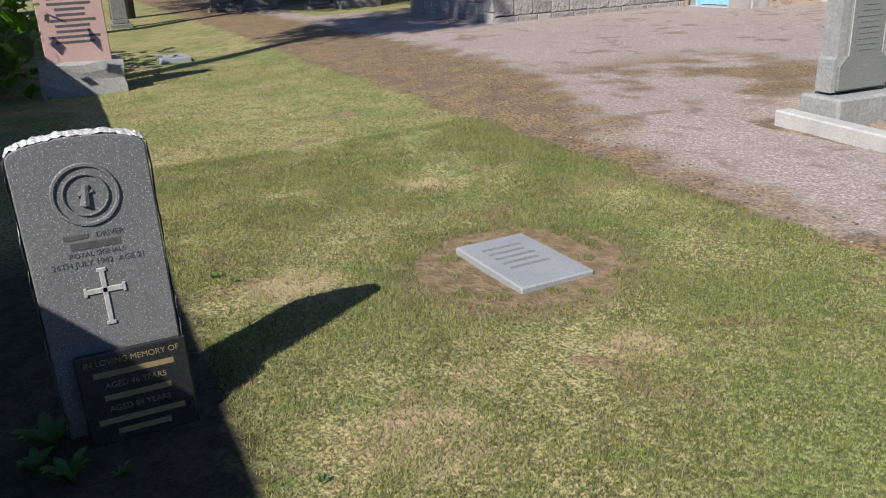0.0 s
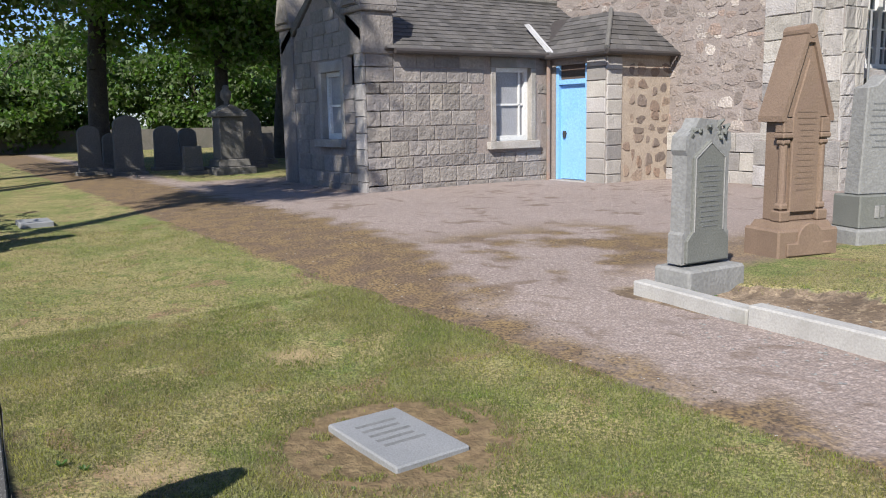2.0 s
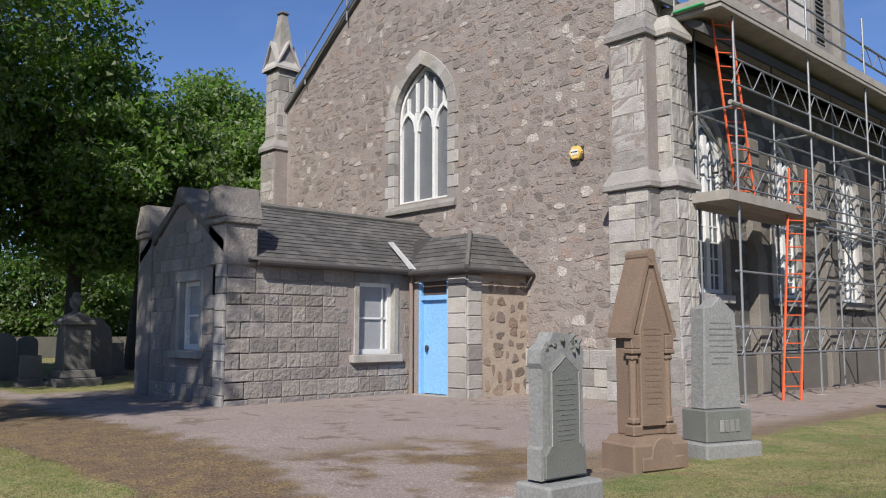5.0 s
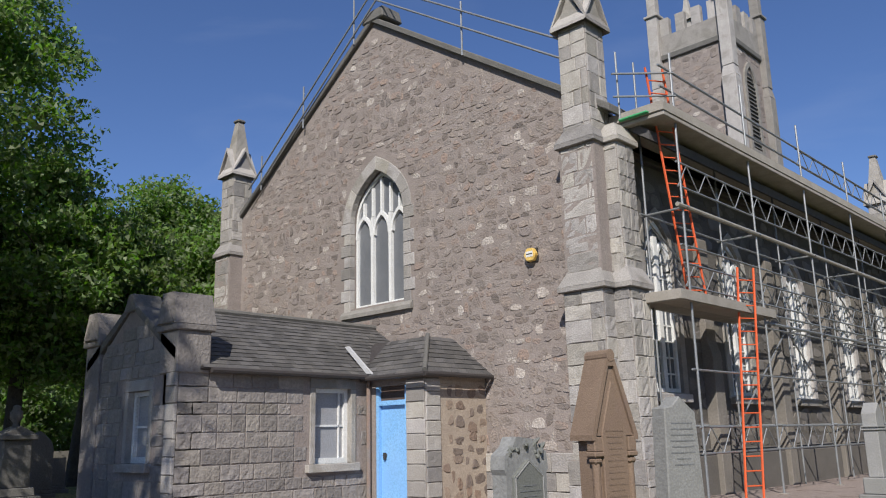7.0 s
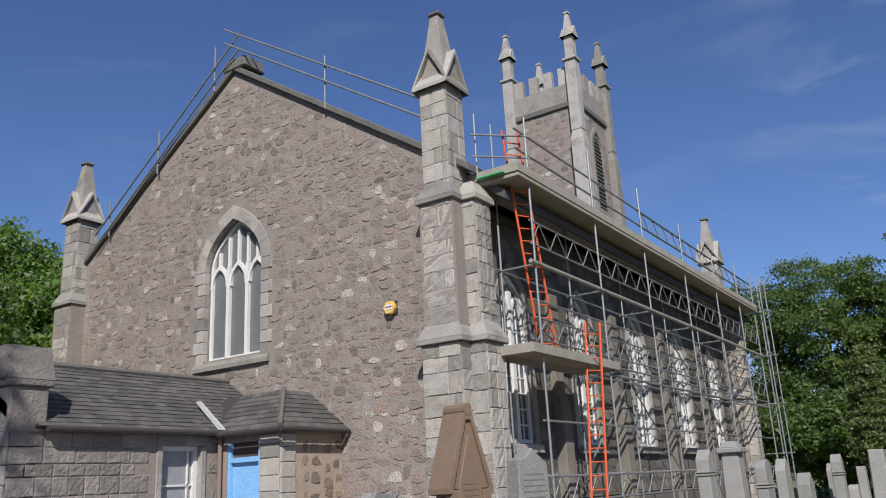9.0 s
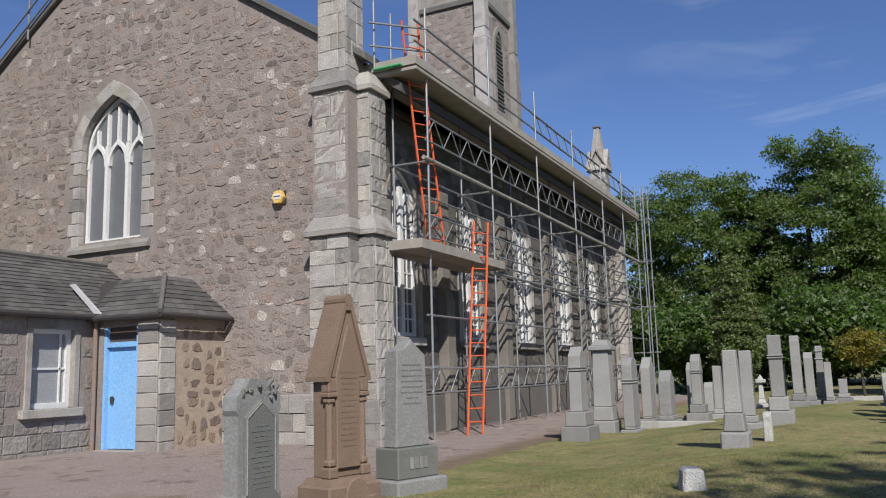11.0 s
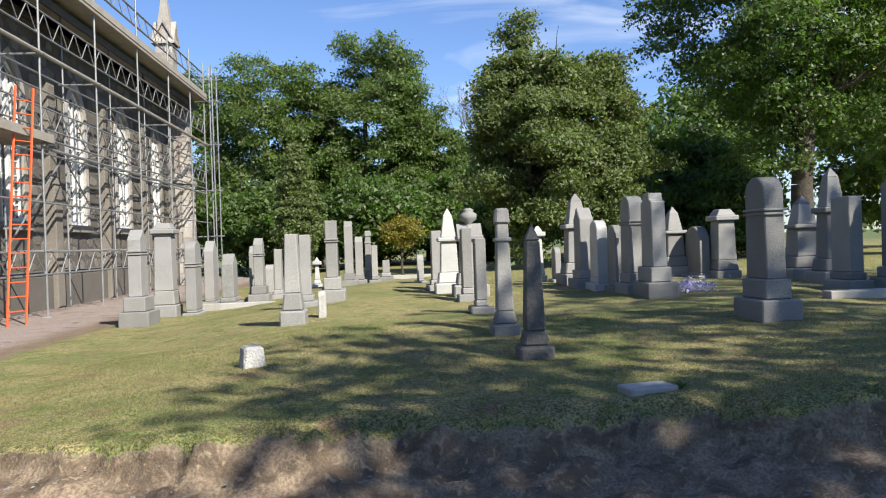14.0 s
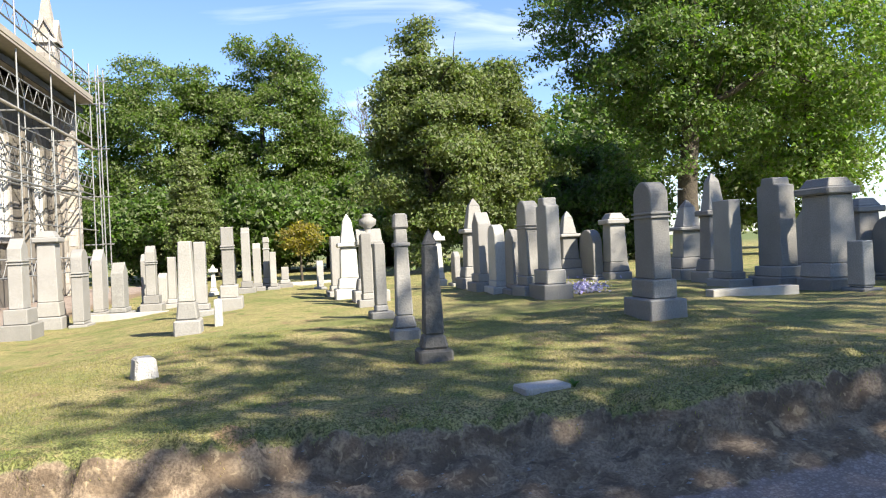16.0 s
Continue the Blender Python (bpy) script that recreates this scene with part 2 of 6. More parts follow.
M["glass"] = glass_material()
M["meshed_glass"] = material("wire_meshed_glass", (0.15, 0.158, 0.172), (0.19, 0.198, 0.21), 2.5, 0.4, 0.3, 90, bumpd=0.004)


# ---- building tools ----
def bm_object(name, bm, mat, parent=None, label="", smooth=False):
    me = bpy.data.meshes.new(name)
    if smooth:
        for fc in bm.faces:
            fc.smooth = True
    bm.to_mesh(me)
    bm.free()
    me.materials.append(mat)
    ob = new(name, me)
    if parent:
        ob.parent = parent
    if label:
        ob["label"] = label
    return ob


def part(name, bm, mat, parent, label="", smooth=False):
    return bm_object(name, bm, mat, parent, label, smooth)


def piece(name, mesh, parent, m=None):
    ob = new(name, mesh)
    ob.parent = parent
    if m is not None:
        ob.matrix_basis = m
    return ob


def thing(name, label, category, group="", kind="", at=(0, 0, 0), rz=0.0):
    e = new(name)
    e.empty_display_size = 0.2
    e.matrix_basis = pose(*at, 0, 0, rz)
    return tagged(e, label, category, group, kind)


def add_box(bm, x0, x1, y0, y1, z0, z1, bevel=0.0, taper=0.0):
    """A box; taper narrows the top by that much on each side."""
    vs = [bm.verts.new(p) for p in ((x0, y0, z0), (x1, y0, z0), (x1, y1, z0), (x0, y1, z0), (x0 + taper, y0 + taper, z1), (x1 - taper, y0 + taper, z1), (x1 - taper, y1 - taper, z1), (x0 + taper, y1 - taper, z1))]
    fs = [bm.faces.new([vs[i] for i in q]) for q in ((3, 2, 1, 0), (4, 5, 6, 7), (0, 1, 5, 4), (1, 2, 6, 5), (2, 3, 7, 6), (3, 0, 4, 7))]
    if bevel:
        es = list({e for fc in fs for e in fc.edges})
        bmesh.ops.bevel(bm, geom=es, offset=bevel, segments=1, affect="EDGES")
    return vs


def box(x0, x1, y0, y1, z0, z1, bevel=0.0, taper=0.0):
    bm = bmesh.new()
    add_box(bm, x0, x1, y0, y1, z0, z1, bevel, taper)
    return bm


def add_tube(bm, a, b, r, r2=None, n=8, caps=True):
    a, b = Vector(a), Vector(b)
    r2 = r if r2 is None else r2
    d = (b - a).normalized()
    u = d.orthogonal().normalized()
    w = d.cross(u)
    ra, rb = [], []
    for i in range(n):
        c, s = math.cos(2 * math.pi * i / n), math.sin(2 * math.pi * i / n)
        ra.append(bm.verts.new(a + (u * c + w * s) * r))
        rb.append(bm.verts.new(b + (u * c + w * s) * r2))
    for i in range(n):
        bm.faces.new((ra[i], ra[(i + 1) % n], rb[(i + 1) % n], rb[i]))
    if caps:
        bm.faces.new(ra[::-1])
        bm.faces.new(rb)


def tube(a, b, r, r2=None, n=8):
    bm = bmesh.new()
    add_tube(bm, a, b, r, r2, n)
    return bm


def add_prism(bm, outline, d0, d1, axis):
    """Extrude an outline of (u, z) points along y (axis 'y': u is x) or along x (axis 'x': u is y)."""
    def p(u, z, d):
        return (u, d, z) if axis == "y" else (d, u, z)
    a = [bm.verts.new(p(u, z, d0)) for u, z in outline]
    b = [bm.verts.new(p(u, z, d1)) for u, z in outline]
    n = len(outline)
    bm.faces.new(a)
    bm.faces.new(b[::-1])
    for i in range(n):
        bm.faces.new((a[i], b[i], b[(i + 1) % n], a[(i + 1) % n]))


def prism(outline, d0, d1, axis, bevel=0.0):
    bm = bmesh.new()
    add_prism(bm, outline, d0, d1, axis)
    bmesh.ops.recalc_face_normals(bm, faces=bm.faces)
    if bevel:
        bmesh.ops.bevel(bm, geom=list(bm.edges), offset=bevel, segments=1, affect="EDGES")
    return bm


def holed_wall(outline, holes, d0, d1, axis):
    """A wall with openings that go through it."""
    bm = bmesh.new()
    def p(u, z):
        return (u, d0, z) if axis == "y" else (d0, u, z)
    edges = []
    for loop in [outline] + holes:
        vs = [bm.verts.new(p(u, z)) for u, z in loop]
        edges += [bm.edges.new((vs[i], vs[(i + 1) % len(vs)])) for i in range(len(vs))]
    res = bmesh.ops.triangle_fill(bm, use_beauty=True, edges=edges)
    faces = [g for g in res["geom"] if isinstance(g, bmesh.types.BMFace)]
    ext = bmesh.ops.extrude_face_region(bm, geom=faces)
    off = Vector((0, d1 - d0, 0)) if axis == "y" else Vector((d1 - d0, 0, 0))
    bmesh.ops.translate(bm, verts=[g for g in ext["geom"] if isinstance(g, bmesh.types.BMVert)], vec=off)
    bmesh.ops.recalc_face_normals(bm, faces=bm.faces)
    return bm


def pointed(u0, u1, z0, spring, top, n=8):
    """Outline of a pointed-arch opening, from the lower left, anticlockwise."""
    mid = (u0 + u1) / 2
    pts = [(u0, z0), (u1, z0)]
    for i in range(n + 1):
        a = i / n
        pts.append((u1 - (u1 - mid) * (1 - math.cos(a * math.pi / 3.3)) / (1 - math.cos(math.pi / 3.3)), spring + (top - spring) * math.sin(a * math.pi / 3.3) / math.sin(math.pi / 3.3)))
    for i in range(n - 1, -1, -1):
        u, z = pts[2 + i]
        pts.append((2 * mid - u, z))
    return pts


def offset_arch(u0, u1, z0, spring, top, k):
    return pointed(u0 - k, u1 + k, z0 - (k if z0 > 0 else 0), spring, top + k * 1.3)


def band(outer, inner, d0, d1, axis):
    return holed_wall(outer, [inner], d0, d1, axis)


def mesh_object(name, verts, faces, mat, parent=None, label="", smooth=False):
    me = bpy.data.meshes.new(name)
    me.from_pydata(verts, [], faces)
    if smooth:
        me.polygons.foreach_set("use_smooth", [True] * len(me.polygons))
    me.materials.append(mat)
    ob = new(name, me)
    if parent:
        ob.parent = parent
    if label:
        ob["label"] = label
    return ob


def rubble(name, inside, u0, u1, z0, z1, place, mat, parent, course=(0.10, 0.25), length=(0.10, 0.42), proud=(0.004, 0.018), gap=0.03, seed=1, label=""):
    """Irregular stones, joined: place(u, z, d) gives the point d in front of the wall."""
    rng = random.Random(seed)
    verts, faces = [], []
    z = z0
    while z < z1:
        h = rng.uniform(*course)
        u = u0 + rng.uniform(-0.3, 0)
        while u < u1:
            w = rng.uniform(*length)
            cu, cz = u + w / 2, z + h / 2
            if inside(cu, cz) and inside(cu - w * 0.45, cz) and inside(cu + w * 0.45, cz) and inside(cu, cz + h * 0.45) and inside(cu, cz - h * 0.45):
                d = rng.uniform(*proud)
                n = 7
                i0 = len(verts)
                a0 = rng.uniform(0, 6.3)
                tilt, tilt2 = rng.uniform(-0.012, 0.012), rng.uniform(-0.012, 0.012)
                zoff = rng.uniform(-0.3, 0.3) * h
                for ring, k, dd in ((0, 1.0, -0.03), (1, 1.0, d * 0.55), (2, 0.9, d)):
                    for j in range(n):
                        a = a0 + 2 * math.pi * (j + 0.5) / n
                        ca, sa = math.cos(a), math.sin(a)
                        q = 1 / max(abs(ca), abs(sa)) ** 0.9
                        jr = ((math.sin(i0 * 12.9 + j * 78.2) * 43758.5) % 1) * 0.30 + 0.76
                        uu = cu + ca * q * jr * (w / 2 - gap / 2) * k
                        zz = cz + zoff + sa * q * jr * (h / 2 - gap / 2) * k
                        verts.append(place(uu, zz, dd + (tilt * ca + tilt2 * sa if ring else 0)))
                for ring in (0, 1):
                    for j in range(n):
                        a, b2 = i0 + ring * n + j, i0 + ring * n + (j + 1) % n
                        faces.append((a, b2, b2 + n, a + n))
                faces.append(tuple(i0 + 2 * n + j for j in range(n)))
            u += w
        z += h
    ob = mesh_object(name, verts, faces, mat, parent, label)
    ob["kind"] = "stuff"
    return ob


_block_meshes = {}


def block_mesh(w, h, d, mat, rough=0.0, variant=0):
    """A bevelled ashlar or rock-faced block, its face towards -y, origin at the lower left of the back."""
    key = (round(w, 2), round(h, 2), round(d, 3), mat.name, rough, variant)
    if key in _block_meshes:
        return _block_meshes[key]
    rng = random.Random(hash((key[0], key[1], variant)) % 9973)
    bm = bmesh.new()
    nu, nv = (4, 3) if rough else (1, 1)
    e = min(0.014, w * 0.1)
    grid = []
    us = [0] + [e + (w - 2 * e) * i / nu for i in range(nu + 1)] + [w]
    vs = [0] + [e + (h - 2 * e) * i / nv for i in range(nv + 1)] + [h]
    for j, v in enumerate(vs):
        row = []
        for i, u in enumerate(us):
            edge = i in (0, len(us) - 1) or j in (0, len(vs) - 1)
            dd = d * 0.62 if edge else d + (rng.uniform(-rough, rough) if rough else 0)
            row.append(bm.verts.new((u + (rng.uniform(-1, 1) * 0.006 if edge else 0), -dd, v + (rng.uniform(-1, 1) * 0.006 if edge else 0))))
        grid.append(row)
    for j in range(len(vs) - 1):
        for i in range(len(us) - 1):
            bm.faces.new((grid[j][i], grid[j][i + 1], grid[j + 1][i + 1], grid[j + 1][i]))
    rim = [grid[0][i] for i in range(len(us))] + [grid[j][-1] for j in range(1, len(vs))] + [grid[-1][i] for i in range(len(us) - 2, -1, -1)] + [grid[j][0] for j in range(len(vs) - 2, 0, -1)]
    back = [bm.verts.new((q.co.x, 0.01, q.co.z)) for q in rim]
    for i in range(len(rim)):
        bm.faces.new((rim[i], back[i], back[(i + 1) % len(rim)], rim[(i + 1) % len(rim)]))
    bmesh.ops.recalc_face_normals(bm, faces=bm.faces)
    me = bpy.data.meshes.new("block")
    bm.to_mesh(me)
    bm.free()
    me.materials.append(mat)
    _block_meshes[key] = me
    return me


def ashlar(name, parent, origin, rz, width, height, course, length, mat, depth=0.03, rough=0.0, inside=None, seed=1, gap=0.012, jitter=0.25):
    """Coursed blocks, each an object of its own, on a face that starts at origin and runs along local x."""
    rng = random.Random(seed)
    base = Matrix.Translation(origin) @ pose(0, 0, 0, 0, 0, rz)
    z = 0.0
    count = 0
    while z < height - 0.04:
        h = min(round(course * rng.uniform(1 - jitter, 1 + jitter), 2), height - z)
        if height - z - h < 0.08:
            h = height - z
        u = 0.0
        while u < width - 0.03:
            w = round(length * rng.uniform(0.6, 1.45), 1) if length < width * 0.8 else width
            if width - u - w < 0.14:
                w = width - u
            if inside is None or inside(u + w / 2, z + h / 2, w, h):
                me = block_mesh(max(w - gap, 0.05), max(h - gap, 0.04), depth, mat, rough, rng.randrange(4))
                piece(name, me, parent, base @ Matrix.Translation((u, 0, z)))
                count += 1
            u += w
        z += h
    return count


def smooth(a, b, x):
    t = min(1.0, max(0.0, (x - a) / (b - a)))
    return t * t * (3 - 2 * t)


def bank_edge(x):
    """Where the turf of the mound breaks off above the path."""
    e = 4.42 + 0.10 * math.sin(x * 1.7) + 0.06 * math.sin(x * 4.1 + 1) - 0.22 * smooth(0.5, 3.0, x) + 0.25 * smooth(-1.0, -1.8, x) + 0.5 * smooth(-1.8, -2.8, x)
    return e + 0.10 * noise.noise(Vector((x * 3.3, 0.5, 1))) + 0.06 * noise.noise(Vector((x * 9.0, 2.5, 1)))


def gz(x, y):
    """Height of the ground."""
    low = -0.13 * (1 - smooth(1.5, 4.4, y)) * (1 - 0.6 * smooth(-9.0, -16.0, x))
    rise = (0.06 + 0.26 * smooth(-4.2, -0.4, x) + 0.10 * smooth(0.5, 5.0, x)) * smooth(-5.6, -4.6, x)
    bank_y = bank_edge(x)
    m = rise * (0.3 * smooth(bank_y - 0.5, bank_y - 0.1, y) + 0.7 * smooth(bank_y - 0.09, bank_y + 0.05, y))
    m += 0.05 * smooth(6, 9, y) * smooth(-3.5, -1.0, x)
    m *= 1 - 0.35 * smooth(16.0, 30.0, y)
    und = 0.02 * noise.noise(Vector((x * 0.55, y * 0.55, 0.3))) + 0.008 * noise.noise(Vector((x * 2.1, y * 2.1, 4)))
    und += smooth(4.6, 5.6, y) * smooth(-4.0, -2.5, x) * (0.035 * noise.noise(Vector((x * 0.9, y * 0.9, 7))) + 0.014 * noise.noise(Vector((x * 2.9, y * 2.9, 8))))
    slope = smooth(3.7, 4.2, y) * (1 - smooth(4.5, 5.0, y)) * smooth(-2.4, -1.6, x)
    clod = 0.085 * noise.noise(Vector((x * 4.0, y * 5.0, 9))) + 0.045 * noise.noise(Vector((x * 13.0, y * 13.0, 3)))
    low += 0.13 * smooth(1.2, 4.0, x) * smooth(2.0, 3.6, y) * (1 - smooth(4.2, 4.8, y))
    return low + m + und + slope * clod


# ---- ground ----
def ground_material():
    m = bpy.data.materials.new("churchyard_ground")
    m.use_nodes = True
    n, l = m.node_tree.nodes, m.node_tree.links
    b = n["Principled BSDF"]
    geo = n.new("ShaderNodeNewGeometry")
    sep = n.new("ShaderNodeSeparateXYZ")
    l.new(geo.outputs["Position"], sep.inputs[0])
    X, Y = sep.outputs[0], sep.outputs[1]
    def tex(s, d=5, dist=0.0):
        t = n.new("ShaderNodeTexNoise")
        t.inputs["Scale"].default_value = s
        t.inputs["Detail"].default_value = d
        t.inputs["Distortion"].default_value = dist
        l.new(geo.outputs["Position"], t.inputs["Vector"])
        return t.outputs[0]
    def math_(op, a, c):
        q = n.new("ShaderNodeMath")
        q.operation = op
        for i, v in enumerate((a, c)):
            if isinstance(v, (int, float)):
                q.inputs[i].default_value = v
            else:
                l.new(v, q.inputs[i])
        return q.outputs[0]
    def rng(v, lo, hi, to0=0.0, to1=1.0):
        r = n.new("ShaderNodeMapRange")
        r.interpolation_type = "SMOOTHSTEP"
        for i, k in enumerate((lo, hi, to0, to1)):
            r.inputs[i + 1].default_value = k
        l.new(v, r.inputs[0])
        return r.outputs[0]
    def mix(fac, a, c):
        x = n.new("ShaderNodeMix")
        x.data_type = "RGBA"
        for sock, v in ((x.inputs[0], fac), (x.inputs[6], a), (x.inputs[7], c)):
            if isinstance(v, (int, float)):
                sock.default_value = v
            elif isinstance(v, tuple):
                sock.default_value = (*v, 1)
            else:
                l.new(v, sock)
        return x.outputs[2]
    wob = math_("ADD", math_("MULTIPLY", math_("SUBTRACT", tex(1.3, 6, 0.5), 0.5), 0.5), math_("MULTIPLY", math_("SUBTRACT", tex(9, 4), 0.5), 0.16))
    wobf = math_("MULTIPLY", math_("SUBTRACT", tex(2.5, 6), 0.5), 1.2)
    Yw, Xw = math_("ADD", Y, wob), math_("ADD", X, wob)
    # grass
    fine, mid, big = tex(70, 3), tex(5, 6, 0.3), tex(0.9, 5, 0.6)
    grass = mix(rng(big, 0.33, 0.6), (0.19, 0.22, 0.072), (0.345, 0.295, 0.138))
    grass = mix(rng(mid, 0.5, 0.72), grass, (0.13, 0.175, 0.047))
    grass = mix(rng(mid, 0.42, 0.24), grass, (0.35, 0.275, 0.145))
    grass = mix(rng(tex(2.2, 7, 1.0), 0.57, 0.68), grass, (0.27, 0.18, 0.11))
    grass = mix(rng(tex(26, 5, 0.4), 0.52, 0.68, 0, 0.75), grass, (0.29, 0.24, 0.13))
    grass = mix(rng(tex(33, 4, 0.6), 0.5, 0.36, 0, 0.8), grass, (0.085, 0.1, 0.032))
    grass = mix(rng(fine, 0.58, 0.36), grass, mix(0.75, grass, (0.045, 0.048, 0.02)))
    # gravel
    pebble = n.new("ShaderNodeTexVoronoi")
    pebble.inputs["Scale"].default_value = 55
    l.new(geo.outputs["Position"], pebble.inputs["Vector"])
    gravel = mix(rng(tex(0.8, 6, 0.5), 0.35, 0.65), (0.4, 0.325, 0.29), (0.32, 0.255, 0.225))
    gravel = mix(rng(pebble.outputs["Distance"], 0.05, 0.6), gravel, (0.22, 0.18, 0.16))
    pc = n.new("ShaderNodeSeparateColor")
    l.new(pebble.outputs["Color"], pc.inputs[0])
    gravel = mix(rng(pc.outputs[0], 0.7, 1.0, 0, 0.55), gravel, (0.42, 0.36, 0.33))
    gravel = mix(rng(tex(1.7, 7, 1.5), 0.56, 0.68, 0, 0.8), gravel, (0.15, 0.11, 0.085))
    # dead needles
    litter = mix(rng(tex(3.5, 6, 0.5), 0.35, 0.65), (0.17, 0.12, 0.078), (0.25, 0.175, 0.085))
    litter = mix(rng(tex(45, 4), 0.62, 0.35), litter, (0.085, 0.062, 0.045))
    # soil of the bank
    soil = mix(rng(tex(4, 7, 0.8), 0.35, 0.65), (0.135, 0.1, 0.069), (0.3, 0.232, 0.165))
    soil = mix(rng(tex(60, 5), 0.62, 0.35, 0, 0.6), soil, (0.1, 0.073, 0.052))
    soil = mix(rng(tex(18, 6, 0.8), 0.56, 0.68, 0, 0.75), soil, (0.34, 0.27, 0.18))
    soil = mix(rng(tex(7, 6, 1.2), 0.56, 0.66, 0, 0.7), soil, (0.085, 0.066, 0.05))
    # zones
    lawn = rng(Yw, 3.05, 2.95)
    far_left = math_("MULTIPLY", rng(Xw, -18.4, -19.2), 1.0)
    far_side = rng(math_("SUBTRACT", Yw, math_("MULTIPLY", X, 0.0)), 38.5, 39.5)
    mound = math_("MULTIPLY", math_("MAXIMUM", rng(Xw, -4.45, -4.2), math_("MULTIPLY", rng(Xw, -5.1, -4.7), rng(Yw, 8.6, 9.4))), rng(math_("SUBTRACT", Y, rng(X, -1.5, -2.2, 0.0, 0.56)), 3.95, 4.0))
    is_grass = math_("MAXIMUM", math_("MAXIMUM", lawn, mound), math_("MAXIMUM", math_("MULTIPLY", far_left, rng(Yw, 5.2, 5.6)), far_side))
    # needles: a strip beside the lawn that widens away from the gate, and drifts on the gravel
    width = rng(X, -3.0, -9.0, 3.25, 4.75)
    strip = math_("MULTIPLY", rng(math_("SUBTRACT", math_("ADD", Y, wobf), width), 0.25, -0.25), rng(Xw, 2.6, 1.6))
    drift = math_("MULTIPLY", math_("MULTIPLY", rng(X, -4.4, -5.2), rng(X, -8.2, -7.0)), math_("MULTIPLY", rng(math_("ADD", Y, wobf), 4.5, 4.9), rng(math_("ADD", Y, wobf), 7.6, 6.6)))
    edge = math_("MULTIPLY", rng(math_("ADD", X, math_("MULTIPLY", wobf, 0.5)), -6.0, -5.3), rng(Y, 5.0, 6.0))
    needles = math_("MAXIMUM", math_("MAXIMUM", strip, math_("MULTIPLY", drift, rng(tex(1.1, 5), 0.42, 0.55))), math_("MULTIPLY", edge, 0.75))
    cut = n.new("ShaderNodeAttribute")
    cut.attribute_name = "bare_soil"
    bank = rng(math_("ADD", cut.outputs["Fac"], math_("MULTIPLY", math_("SUBTRACT", tex(11, 6, 0.6), 0.5), 0.9)), 0.35, 0.6)
    base = mix(needles, gravel, litter)
    base = mix(bank, base, soil)
    base = mix(math_("MULTIPLY", is_grass, math_("SUBTRACT", 1.0, bank)), base, grass)
    # bare ring round the flat tablet
    dx, dy = math_("ADD", X, 3.13), math_("SUBTRACT", Y, 1.75)
    rr = math_("ADD", math_("SQRT", math_("ADD", math_("MULTIPLY", dx, dx), math_("MULTIPLY", dy, dy)), 0.0), math_("MULTIPLY", wob, 0.9))
    base = mix(rng(rr, 0.70, 0.46, 0, 0.9), base, mix(rng(tex(14, 6, 0.5), 0.4, 0.62), (0.13, 0.09, 0.053), (0.19, 0.135, 0.078)))
    for px_, py_, pr_ in ((-2.17, 1.72, 0.2), (-2.3, 1.1, 0.22), (-4.6, 1.9, 0.3), (-2.0, 0.75, 0.3), (-3.4, 0.75, 0.35)):
        ex, ey = math_("SUBTRACT", X, px_), math_("SUBTRACT", Y, py_)
        er = math_("ADD", math_("SQRT", math_("ADD", math_("MULTIPLY", ex, ex), math_("MULTIPLY", ey, ey)), 0.0), math_("MULTIPLY", wob, 0.8))
        base = mix(rng(er, pr_, pr_ * 0.3, 0, 0.7), base, (0.32, 0.24, 0.14))
    # the boundary wall's shadow, painted into the ground as a near-black strip
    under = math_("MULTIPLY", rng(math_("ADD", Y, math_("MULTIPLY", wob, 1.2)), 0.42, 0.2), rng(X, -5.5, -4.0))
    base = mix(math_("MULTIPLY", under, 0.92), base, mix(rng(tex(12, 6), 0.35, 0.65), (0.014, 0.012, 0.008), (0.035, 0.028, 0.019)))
    far = rng(math_("SQRT", math_("ADD", math_("MULTIPLY", X, X), math_("MULTIPLY", Y, Y)), 0.0), 60, 110)
    base = mix(far, base, (0.10, 0.13, 0.05))
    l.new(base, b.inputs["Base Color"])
    b.inputs["Roughness"].default_value = 0.95
    b.inputs["Specular IOR Level"].default_value = 0.2
    h = math_("ADD", math_("MULTIPLY", tex(24, 6), 1.0), math_("ADD", math_("MULTIPLY", fine, 0.6), math_("MULTIPLY", mid, 0.8)))
    bp = n.new("ShaderNodeBump")
    bp.inputs["Strength"].default_value = 0.75
    bp.inputs["Distance"].default_value = 0.02
    l.new(h, bp.inputs["Height"])
    l.new(bp.outputs[0], b.inputs["Normal"])
    return m


